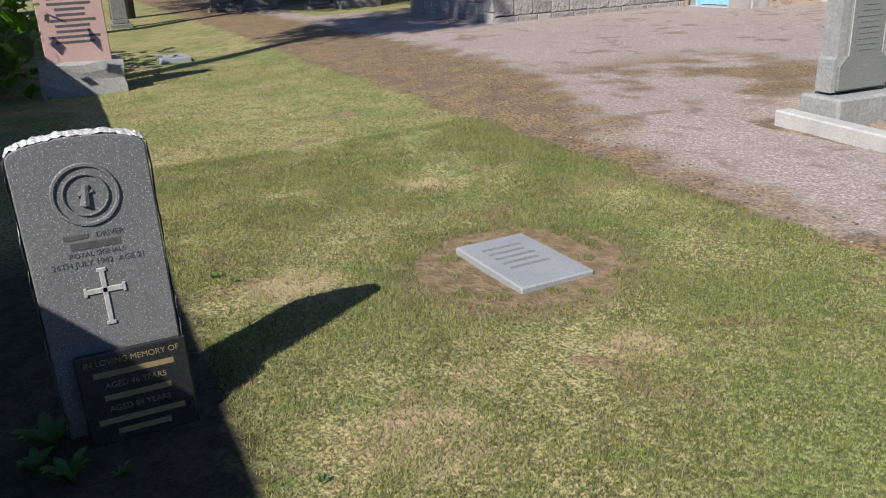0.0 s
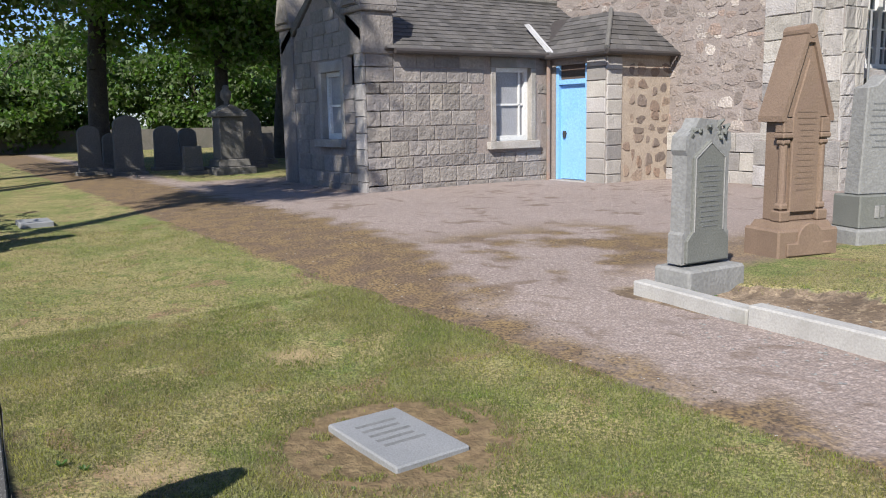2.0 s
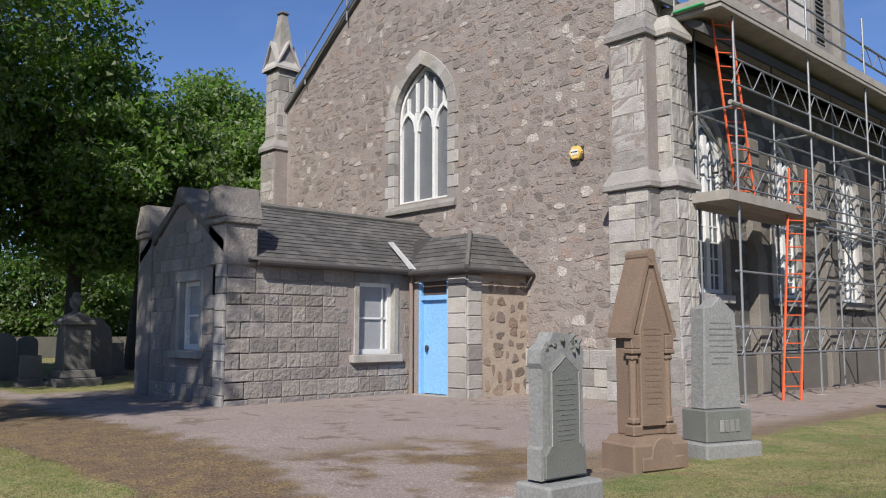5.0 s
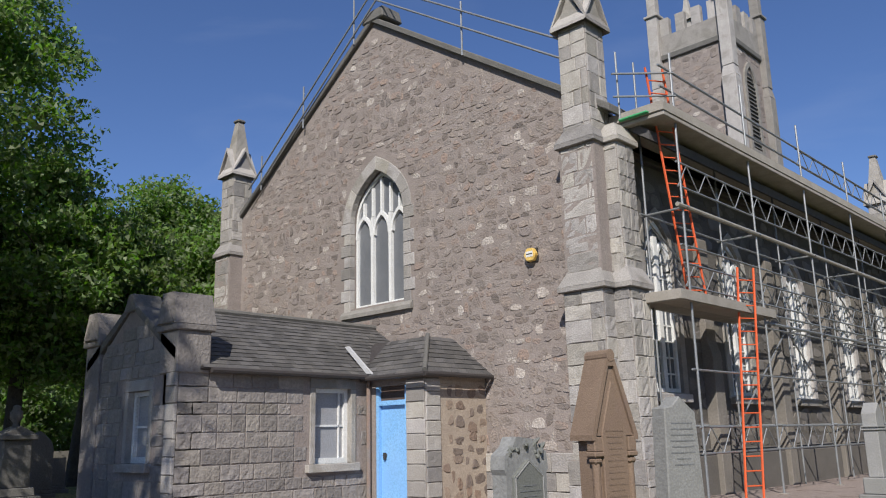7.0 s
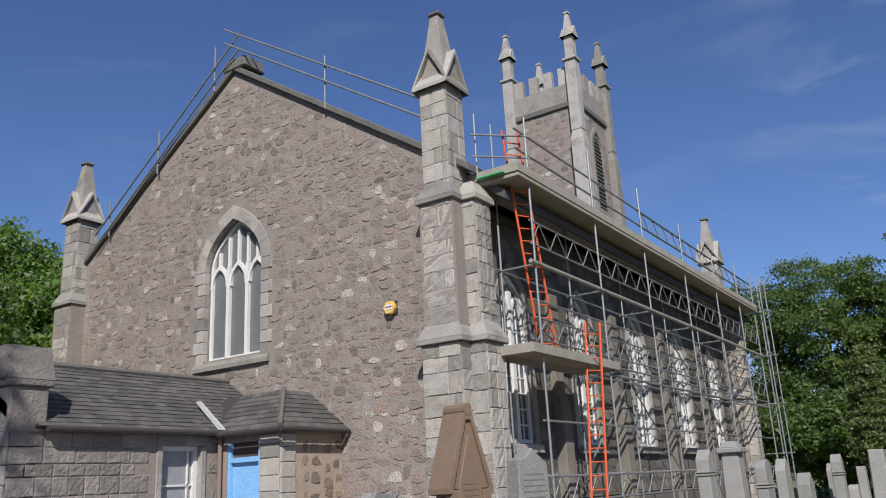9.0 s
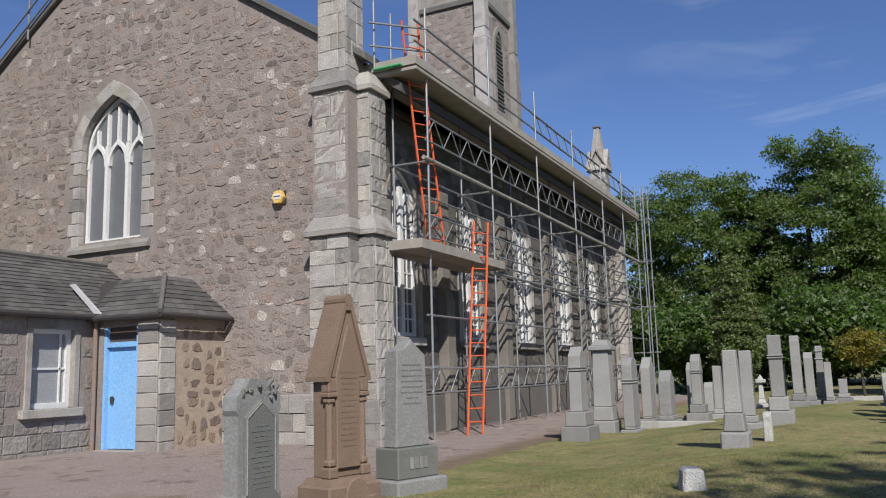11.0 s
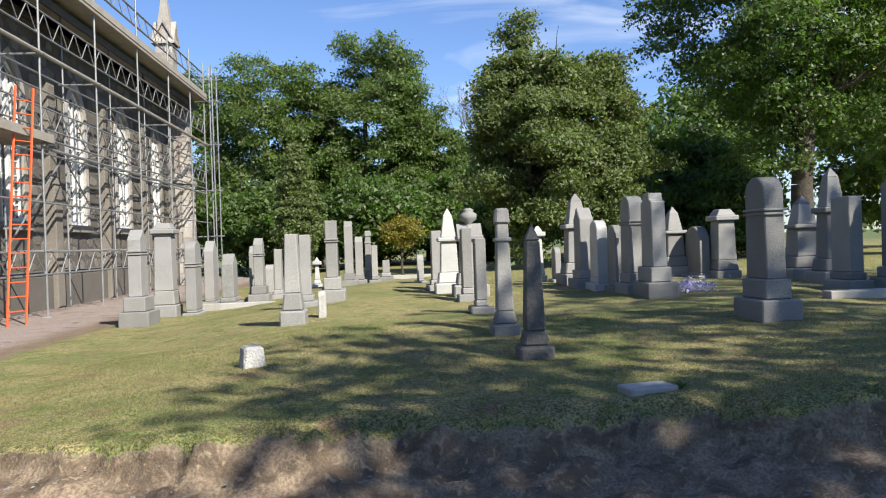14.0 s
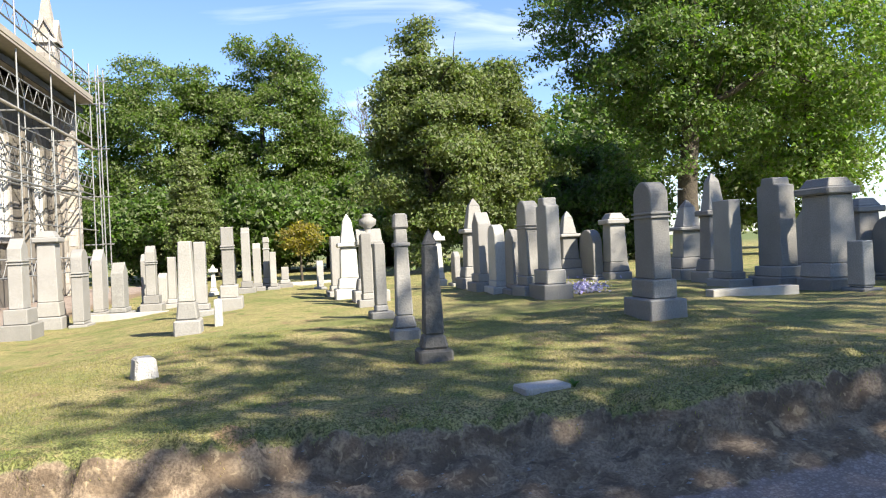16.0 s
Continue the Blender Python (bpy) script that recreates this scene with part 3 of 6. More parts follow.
def make_ground():
    xs = [-900, -400, -200, -110, -70, -50, -40, -34, -30, -27]
    xs += [-25 + 0.5 * i for i in range(28)] + [-11 + 0.14 * i for i in range(50)] + [-4 + 0.07 * i for i in range(130)] + [5.1 + 0.25 * i for i in range(2)] + [5.6 + 0.5 * i for i in range(18)] + [15, 18, 24, 34, 50, 80, 140, 300, 900]
    ys = [-900, -300, -120, -60, -30, -18, -10, -6, -4, -3]
    ys += [-2 + 0.14 * i for i in range(41)] + [3.72 + 0.03 * i for i in range(50)] + [5.2 + 0.14 * i for i in range(28)] + [9.12 + 0.4 * i for i in range(30)] + [21 + 1.0 * i for i in range(22)] + [44, 50, 60, 80, 120, 250, 900]
    verts = [(x, y, gz(x, y)) for y in ys for x in xs]
    nx = len(xs)
    faces = [(j * nx + i, j * nx + i + 1, (j + 1) * nx + i + 1, (j + 1) * nx + i) for j in range(len(ys) - 1) for i in range(nx - 1)]
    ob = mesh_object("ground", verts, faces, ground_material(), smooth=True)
    soil = ob.data.attributes.new("bare_soil", "FLOAT", "POINT")
    soil.data.foreach_set("value", [smooth(3.6 + 0.72 * smooth(-1.5, -2.2, x), 3.85 + 0.62 * smooth(-1.5, -2.2, x), y) * smooth(bank_edge(x) + 0.06, bank_edge(x) - 0.04, y) * smooth(-4.7, -4.2, x) for y in ys for x in xs])
    tagged(ob, "mown dry churchyard grass, pink gravel path and bare soil bank", "ground", kind="structure")


make_ground()

# ---- church ----
CX, GY = -15.25, 13.42
APEX = -15.3
XS = -8.5
church = thing("church", "granite rubble church with pinnacled buttresses and pointed windows", "church")


def rake(x):
    return 12.42 - abs(x - APEX) * 0.67


GW = (CX - 1.03, CX + 1.03, 4.62, 6.95, 8.2)
WALL_END = 34.0
NORTH_X = 2 * CX - XS
outline = [(NORTH_X, -0.3), (XS, -0.3), (XS, rake(XS)), (APEX, rake(APEX)), (NORTH_X, rake(NORTH_X))]
gable = part("gable_wall", holed_wall(outline, [pointed(*GW)], GY, GY + 0.7, "y"), M["mortar"], church, "granite rubble gable wall")


def in_gable(u, z):
    if not (NORTH_X + 0.5 < u < XS - 0.1 and z < rake(u) - 0.12):
        return False
    if GW[0] - 0.34 < u < GW[1] + 0.34 and 4.35 < z < 7.1:
        return False
    if z >= 7.1 and abs(u - CX) < 1.4 * max(0.0, (8.75 - z) / 1.65) ** 0.6:
        return False
    return z > 0.95 or u < -12


rubble("rubble_stone", in_gable, NORTH_X, XS, 0.2, 12.4, lambda u, z, d: (u, GY - d, z), M["rubble"], gable, course=(0.12, 0.3), length=(0.1, 0.42), proud=(0.001, 0.013), gap=0.012, seed=4)
# low ashlar at the foot of the gable
ashlar("plinth_block", church, (-11.72, GY - 0.03, -0.12), 0, 2.5, 1.1, 0.37, 0.62, M["granite"], 0.04, 0.006, seed=3, jitter=0.05)

# great window: jambs, sill, mullions, glass
window = part("window_1", band(pointed(GW[0] + 0.02, GW[1] - 0.02, GW[2], GW[3], GW[4] - 0.03), pointed(GW[0] + 0.1, GW[1] - 0.1, GW[2] + 0.08, GW[3], GW[4] - 0.13), GY + 0.18, GY + 0.3, "y"), M["white_paint"], church, "tall pointed window with white mullions")
for i in range(8):
    z0 = GW[2] - 0.1 + i * 0.304
    wide = 0.24 + 0.13 * (i % 2)
    for u0, u1 in ((GW[0] - wide, GW[0] + 0.008), (GW[1] - 0.008, GW[1] + wide)):
        part("jamb_stone", box(u0, u1, GY - 0.03, GY + 0.14, z0, z0 + 0.296, 0.012), M["granite"], window)
arch_out = pointed(GW[0] - 0.3, GW[1] + 0.3, GW[2], GW[3], GW[4] + 0.36)[2:]
arch_in = pointed(GW[0] + 0.008, GW[1] - 0.008, GW[2], GW[3], GW[4] - 0.01)[2:]
for i in range(0, len(arch_in) - 1, 2):
    k = min(i + 2, len(arch_in) - 1)
    part("arch_stone", prism(arch_out[i:k + 1] + arch_in[i:k + 1][::-1], GY - 0.032, GY + 0.14, "y", 0.008), M["granite"], window)
part("window_sill", prism([(GY - 0.1, 4.36), (GY + 0.2, 4.36), (GY + 0.2, 4.66), (GY - 0.03, 4.56), (GY - 0.1, 4.46)], GW[0] - 0.3, GW[1] + 0.3, "x"), M["granite"], window, "sloping granite sill")
part("glass_pane", prism(pointed(GW[0] + 0.05, GW[1] - 0.05, GW[2] + 0.04, GW[3], GW[4] - 0.08), GY + 0.245, GY + 0.255, "y"), M["meshed_glass"], window, "grey glass behind fine wire mesh")
wl3 = (GW[1] - GW[0]) / 3
for k in (1, 2):
    part("mullion", box(GW[0] + wl3 * k - 0.05, GW[0] + wl3 * k + 0.05, GY + 0.15, GY + 0.3, GW[2], 7.0), M["white_paint"], window)
for k in range(3):
    a = GW[0] + wl3 * k
    o = pointed(a + 0.02, a + wl3 - 0.02, 6.5, 6.55, 7.12, 5)
    i = pointed(a + 0.09, a + wl3 - 0.09, 6.5, 6.55, 7.0, 5)
    part("light_head", prism(o[1:] + [o[0]] + [i[0]] + i[:0:-1], GY + 0.16, GY + 0.29, "y"), M["white_paint"], window)
for u, zt in ((0.5, 7.45), (1.0, 7.8), (1.5, 8.0), (2.0, 7.8), (2.5, 7.45)):
    part("tracery_bar", box(GW[0] + wl3 * u - 0.035, GW[0] + wl3 * u + 0.035, GY + 0.17, GY + 0.285, 7.0 if u % 1 else 7.02, zt), M["white_paint"], window)

# coping of the gable and ridge stone
for s in (-1, 1):
    o = [(APEX, 12.42), (APEX, 12.6), (APEX + s * 7.2, 12.6 - 7.2 * 0.67), (APEX + s * 7.2, 12.42 - 7.2 * 0.67)]
    part("gable_coping", prism(o, GY - 0.12, GY + 0.55, "y", 0.02), M["dark_stone"], church, "weathered stone coping")
part("ridge_stone", box(APEX - 0.36, APEX + 0.5, GY - 0.16, GY + 0.6, 12.42, 12.78, 0.03, 0.06), M["dark_stone"], church, "flat stone block at the apex")
for s in (-1, 1):
    o = [(APEX, 12.37), (APEX + s * 7.7, 12.37 - 7.7 * 0.67), (APEX + s * 7.7, 12.17 - 7.7 * 0.67), (APEX, 12.17)]
    part("roof", prism(o, GY + 0.5, WALL_END - 0.3, "y"), M["slate"], church, "slated roof slope")
part("north_wall", box(NORTH_X, NORTH_X + 0.7, GY + 0.7, WALL_END, -0.3, 7.2), M["mortar"], church)
part("end_wall", prism(outline, WALL_END - 0.7, WALL_END, "y"), M["mortar"], church)

# side wall with pointed windows in two lights
WY = (15.5, 19.05, 22.95, 26.85, 30.6)
holes = [pointed(y - 0.6, y + 0.6, 2.12, 4.95, 5.85) for y in WY]
side_out = [(GY + 0.7, -0.3), (WALL_END - 0.7, -0.3), (WALL_END - 0.7, 7.1), (GY + 0.7, 7.1)]
side = part("side_wall", holed_wall(side_out, holes, XS, XS - 0.7, "x"), M["shaded_side_stone"], church, "granite side wall with scaffold shade put into its colour")


def in_side(u, z):
    if not (GY + 0.7 < u < WALL_END - 0.8 and 0.9 < z < 7.0):
        return False
    for y in WY:
        if abs(u - y) < 0.82 and 1.9 < z < 5.2 or abs(u - y) < 0.62 and 1.9 < z < 6.1:
            return False
    return True


rubble("wall_stone", in_side, GY, WALL_END, 0.9, 7.0, lambda u, z, d: (XS + d, u, z), M["shaded_side_stone"], side, course=(0.25, 0.36), length=(0.35, 0.8), proud=(0.002, 0.02), gap=0.016, seed=9)
for i, y in enumerate(WY):
    u0, u1 = y - 0.6, y + 0.6
    w = part("window_%d" % (i + 2), band(pointed(u0, u1, 2.12, 4.95, 5.8), pointed(u0 + 0.09, u1 - 0.09, 2.21, 4.95, 5.67), XS - 0.16, XS - 0.05, "x"), M["white_paint"], church, "tall pointed window with white sashes")
    part("glass_pane", prism(pointed(u0 + 0.05, u1 - 0.05, 2.17, 4.95, 5.7), XS - 0.125, XS - 0.115, "x"), M["glass"], w, "dark glass")
    part("surround", band(pointed(u0 - 0.2, u1 + 0.2, 2.05, 4.95, 6.1), pointed(u0 + 0.008, u1 - 0.008, 2.125, 4.95, 5.84), XS + 0.03, XS - 0.1, "x"), M["granite"], w, "dressed surround")
    part("window_sill", box(XS - 0.2, XS + 0.14, u0 - 0.15, u1 + 0.15, 1.92, 2.09, 0.01), M["granite"], w)
    mid = (u0 + u1) / 2
    part("mullion", box(XS - 0.15, XS - 0.04, mid - 0.07, mid + 0.07, 2.17, 5.45), M["white_paint"], w)
    for k in range(8):
        part("glazing_bar", box(XS - 0.13, XS - 0.09, u0 + 0.05, u1 - 0.05, 2.5 + k * 0.34, 2.53 + k * 0.34), M["white_paint"], w)
    for q in (0.25, 0.75):
        part("glazing_bar", box(XS - 0.132, XS - 0.088, u0 + (u1 - u0) * q - 0.014, u0 + (u1 - u0) * q + 0.014, 2.17, 5.1), M["white_paint"], w)
    for a, b2 in ((u0 + 0.03, mid), (mid, u1 - 0.03)):
        o = pointed(a, b2, 4.7, 4.75, 5.38, 5)
        ii = pointed(a + 0.06, b2 - 0.06, 4.7, 4.75, 5.27, 5)
        part("light_head", prism(o[1:] + [o[0]] + [ii[0]] + ii[:0:-1], XS - 0.15, XS - 0.05, "x"), M["white_paint"], w)
part("plinth_course", prism([(XS - 0.1, -0.3), (XS + 0.14, -0.3), (XS + 0.14, 0.8), (XS, 0.95), (XS - 0.1, 0.95)], GY + 0.7, WALL_END - 0.5, "y"), M["shaded_side_stone"], church, "sloped granite plinth course")
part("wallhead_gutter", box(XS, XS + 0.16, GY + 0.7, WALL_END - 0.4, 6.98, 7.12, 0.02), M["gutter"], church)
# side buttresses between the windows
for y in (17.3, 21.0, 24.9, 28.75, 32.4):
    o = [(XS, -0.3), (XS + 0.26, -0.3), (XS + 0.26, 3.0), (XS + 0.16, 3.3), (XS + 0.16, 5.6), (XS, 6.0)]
    part("buttress", prism(o, y - 0.22, y + 0.22, "y", 0.015), M["shaded_side_stone"], church, "stepped granite buttress")


def corner_pier(cx, cy, sx, sy, name="corner_buttress"):
    """Stepped corner buttress of ashlar blocks under a gableted pinnacle; sx, sy point away from the church."""
    pier = part(name, box(cx - 0.42, cx + 0.42, cy - 0.42, cy + 0.42, -0.3, 7.0), M["mortar"], church, "stepped granite corner buttress with a pinnacle")
    # two arms: towards the gable side and towards the long side
    def arm(x0, x1, y0, y1, z0, z1):
        part("core", box(x0, x1, y0, y1, z0, z1), M["mortar"], pier)
        ashlar("ashlar_block", pier, (x0, y0, z0), 0, x1 - x0, z1 - z0, 0.36, 0.5, M["granite"], 0.025, 0.012, seed=int(z1 * 10 + x0 * 7) % 97, jitter=0.22)
        ashlar("ashlar_block", pier, (x1, y0, z0), 90, y1 - y0, z1 - z0, 0.36, 0.4, M["granite"], 0.025, 0.012, seed=int(z1 * 13 + x0 * 7) % 89, jitter=0.22)
    def cap(x0, x1, y0, y1, z, over=0.1):
        bm = bmesh.new()
        add_box(bm, x0 - over, x1 + over, y0 - over, y1 + over, z, z + 0.1, 0.01)
        add_box(bm, x0 - over, x1 + over, y0 - over, y1 + over, z + 0.1, z + 0.42, 0.0, over + 0.06)
        part("set_off", bm, M["granite"], pier, "sloping weathered set-off")
    for z0, z1, g in ((-0.3, 0.85, 0.14), (0.85, 4.0, 0.07), (4.0, 6.95, 0.0)):
        arm(cx - 0.38 - g, cx + 0.37 + g, cy - 0.40 - g, cy + 0.3, z0, z1)
        if sx > 0:
            arm(cx + 0.37 + g, cx + 0.70 + g * 1.5, cy - 0.05 - g, cy + 0.55, z0, z1)
        if z0 > 0:
            cap(cx - 0.38 - g, cx + 0.37 + g, cy - 0.40 - g, cy + 0.3, z1)
            if sx > 0:
                cap(cx + 0.37 + g, cx + 0.70 + g * 1.5, cy - 0.05 - g, cy + 0.55, z1, 0.09)
    pin = part("pinnacle", box(cx - 0.33, cx + 0.33, cy - 0.33, cy + 0.33, 7.0, 9.7), M["mortar"], church, "square granite pinnacle")
    ashlar("ashlar_block", pin, (cx - 0.33, cy - 0.33, 7.05), 0, 0.66, 2.65, 0.36, 0.4, M["granite"], 0.02, 0.005, seed=5)
    ashlar("ashlar_block", pin, (cx + 0.33, cy - 0.33, 7.05), 90, 0.66, 2.65, 0.36, 0.4, M["granite"], 0.02, 0.005, seed=6)
    g = bmesh.new()
    add_prism(g, [(cx - 0.36, 9.6), (cx + 0.36, 9.6), (cx, 10.36)], cy - 0.36, cy + 0.36, "y")
    add_prism(g, [(cy - 0.36, 9.6), (cy + 0.36, 9.6), (cy, 10.36)], cx - 0.36, cx + 0.36, "x")
    bmesh.ops.recalc_face_normals(g, faces=g.faces)
    part("gablet", g, M["granite"], pin)
    for s_ in (-1, 1):
        rim = [(s_ * 0.46, 9.56), (s_ * 0.46, 9.64), (0, 10.52), (0, 10.4)]
        part("gablet_coping", prism([(cx + u, z) for u, z in rim], cy - 0.44, cy + 0.44, "y"), M["granite"], pin)
        part("gablet_coping", prism([(cy + u, z) for u, z in rim], cx - 0.44, cx + 0.44, "x"), M["granite"], pin)
    s = bmesh.new()
    add_box(s, cx - 0.31, cx + 0.31, cy - 0.31, cy + 0.31, 9.85, 11.48, 0, 0.21)
    part("spirelet", s, M["granite"], pin)
    part("finial", box(cx - 0.15, cx + 0.15, cy - 0.15, cy + 0.15, 11.46, 11.56, 0.03), M["dark_stone"], pin)


corner_pier(-8.72, GY - 0.02, 1, -1)
corner_pier(-21.95, GY - 0.02, -1, -1)
corner_pier(-8.62, 33.1, 1, 1)

# tower
TX0, TX1, TY0, TY1 = -17.2, -13.72, 33.0, 36.7
tower = part("tower", box(TX0, TX1, TY0, TY1, -0.3, 18.5), M["mortar"], church, "square granite bell tower with battlements")
rubble("rubble_stone", lambda u, z: TX0 + 0.4 < u < TX1 - 0.4 and z > 9.5, TX0, TX1, 9.5, 18.4, lambda u, z, d: (u, TY0 - d, z), M["rubble"], tower, (0.2, 0.32), (0.25, 0.55), seed=21)
rubble("rubble_stone", lambda u, z: TY0 + 0.4 < u < TY1 - 0.4 and z > 9.5 and not (abs(u - 34.9) < 0.75 and 13.3 < z < 18), TY0, TY1, 9.5, 18.4, lambda u, z, d: (TX1 + d, u, z), M["rubble"], tower, (0.2, 0.32), (0.25, 0.55), seed=22)
part("string_course", box(TX0 - 0.12, TX1 + 0.12, TY0 - 0.12, TY1 + 0.12, 18.45, 18.75, 0.04), M["dark_stone"], tower)
para = bmesh.new()
for i in range(4):
    x = TX0 + 0.3 + i * 0.8
    part("merlon", box(x, x + 0.45, TY0 - 0.05, TY0 + 0.25, 19.7, 20.6, 0.01), M["granite"], tower)
    y = TY0 + 0.35 + i * 0.86
    part("merlon", box(TX1 - 0.25, TX1 + 0.05, y, y + 0.5, 19.7, 20.6, 0.01), M["granite"], tower)
add_box(para, TX0, TX1, TY0 - 0.05, TY0 + 0.25, 18.75, 19.7)
add_box(para, TX1 - 0.25, TX1 + 0.05, TY0 + 0.25, TY1, 18.75, 19.7)
add_box(para, TX0, TX0 + 0.25, TY0 + 0.25, TY1, 18.75, 19.8)
add_box(para, TX0, TX1, TY1, TY1 + 0.3, 18.75, 19.8)
part("parapet", para, M["granite"], tower)
for x, y in ((TX0, TY0), (TX1, TY0), (TX1, TY1), (TX0, TY1)):
    p = bmesh.new()
    add_box(p, x - 0.32, x + 0.32, y - 0.32, y + 0.32, 9.0, 16.6, 0.02)
    add_box(p, x - 0.32, x + 0.32, y - 0.32, y + 0.32, 16.6, 17.1, 0, 0.08)
    add_box(p, x - 0.27, x + 0.27, y - 0.27, y + 0.27, 17.1, 20.75, 0.02)
    add_box(p, x - 0.36, x + 0.36, y - 0.36, y + 0.36, 20.75, 20.9, 0.03)
    add_box(p, x - 0.22, x + 0.22, y - 0.22, y + 0.22, 20.9, 22.1, 0.02)
    add_prism(p, [(x - 0.36, 22.05), (x + 0.36, 22.05), (x, 22.65)], y - 0.34, y + 0.34, "y")
    add_prism(p, [(y - 0.36, 22.05), (y + 0.36, 22.05), (y, 22.65)], x - 0.34, x + 0.34, "x")
    add_box(p, x - 0.23, x + 0.23, y - 0.23, y + 0.23, 22.2, 23.4, 0, 0.15)
    add_box(p, x - 0.13, x + 0.13, y - 0.13, y + 0.13, 23.38, 23.48)
    bmesh.ops.recalc_face_normals(p, faces=p.faces)
    part("tower_pinnacle", p, M["granite"], tower)
louvre = part("belfry_window", band(pointed(34.2, 35.6, 13.4, 16.7, 17.95), pointed(34.42, 35.38, 13.6, 16.7, 17.7), TX1 + 0.1, TX1 - 0.1, "x"), M["granite"], tower, "pointed belfry opening with louvres")
sl = bmesh.new()
add_box(sl, TX1 - 0.02, TX1 + 0.01, 34.38, 35.42, 13.5, 17.4)
part("shadow_gap", sl, M["dark_iron"], louvre)
for i in range(18):
    z = 13.7 + i * 0.2
    k = 0.47 if z < 16.7 else 0.47 * max(0.1, 1 - (z - 16.7) / 0.9)
    part("louvre_slat", box(TX1 + 0.01, TX1 + 0.07, 34.9 - k, 34.9 + k, z, z + 0.07), M["dark_stone"], louvre)

# alarm box on the gable
al = thing("alarm_box", "yellow hexagonal alarm box on the church gable", "alarm box", at=(-10.25, GY - 0.03, 5.02))
al_bm = bmesh.new()
add_prism(al_bm, [(0.16 * math.cos(radians(60 * i)), 0.16 * math.sin(radians(60 * i))) for i in range(6)], -0.11, 0.0, "y")
bmesh.ops.recalc_face_normals(al_bm, faces=al_bm.faces)
bmesh.ops.bevel(al_bm, geom=list(al_bm.edges), offset=0.015, segments=2, affect="EDGES")
part("casing", al_bm, M["alarm"], al)
part("printed_bar", box(-0.09, 0.09, -0.116, -0.111, -0.05, 0.07), M["white_paint"], al)
part("printed_bar", box(-0.08, 0.08, -0.118, -0.116, 0.0, 0.025), M["ink"], al)
part("backplate", box(-0.14, 0.14, -0.004, 0.03, -0.14, 0.14), M["dark_iron"], al)

# ---- vestry ----
VX0, VX1, VY0 = -17.2, -13.45, 7.17
VE, VR, VC = 2.66, 4.0, (-17.2 - 13.45) / 2
PX, PY = -11.72, 11.59
vestry = thing("vestry", "low granite vestry with slated roof and blue door", "annexe")
vh = [(10.17, 0.86), (11.1, 0.86), (11.1, 2.36), (10.17, 2.36)]
vwall = part("front_wall", holed_wall([(VY0, -0.3), (PY, -0.3), (PY, VE), (VY0, VE)], [vh], VX1, VX1 - 0.5, "x"), M["mortar"], vestry, "rock-faced granite wall")


def v_inside(u, z, w, h):
    y = VY0 + u
    zz = z - 0.15
    return not (y + w / 2 > 10.05 and y - w / 2 < 11.22 and zz + h / 2 > 0.74 and zz - h / 2 < 2.45)


ashlar("granite_block", vwall, (VX1, VY0 + 0.02, -0.15), 90, PY - VY0 - 0.03, VE + 0.12, 0.27, 0.42, M["granite_rough"], 0.016, 0.006, v_inside, seed=11, gap=0.02)
ewh = [(-15.28, 0.98), (-14.42, 0.98), (-14.42, 2.3), (-15.28, 2.3)]
vend = part("end_wall", holed_wall([(VX0, -0.3), (VX1, -0.3), (VX1, VE), (VC, 3.95), (VX0, VE)], [ewh], VY0, VY0 + 0.5, "y"), M["mortar"], vestry, "dappled granite end gable")


def e_inside(u, z, w, h):
    x, zz = VX0 + u, z - 0.15
    if x + w / 2 > -15.4 and x - w / 2 < -14.3 and zz + h / 2 > 0.86 and zz - h / 2 < 2.4:
        return False
    return zz + h / 2 < 3.9 - abs(x - VC) * 0.7 and x < VX1 - 0.24


ashlar("granite_block", vend, (VX0 + 0.4, VY0, -0.15), 0, VX1 - VX0 - 0.75, 4.3, 0.27, 0.42, M["granite_rough"], 0.018, 0.007, lambda u, z, w, h: e_inside(u + 0.4, z, w, h), seed=12)
# corner margins
for i in range(9):
    me = block_mesh(0.34 - 0.0 * (i % 2), 0.295, 0.05, M["granite"], 0.0, i % 3)
    piece("quoin", me, vend, Matrix.Translation((VX1 - 0.33, VY0, -0.12 + i * 0.305)))
    me = block_mesh(0.2, 0.295, 0.045, M["granite"], 0.0, i % 3)
part("north_wall", box(VX0, VX0 + 0.5, VY0 + 0.5, GY, -0.3, VE), M["mortar"], vestry)


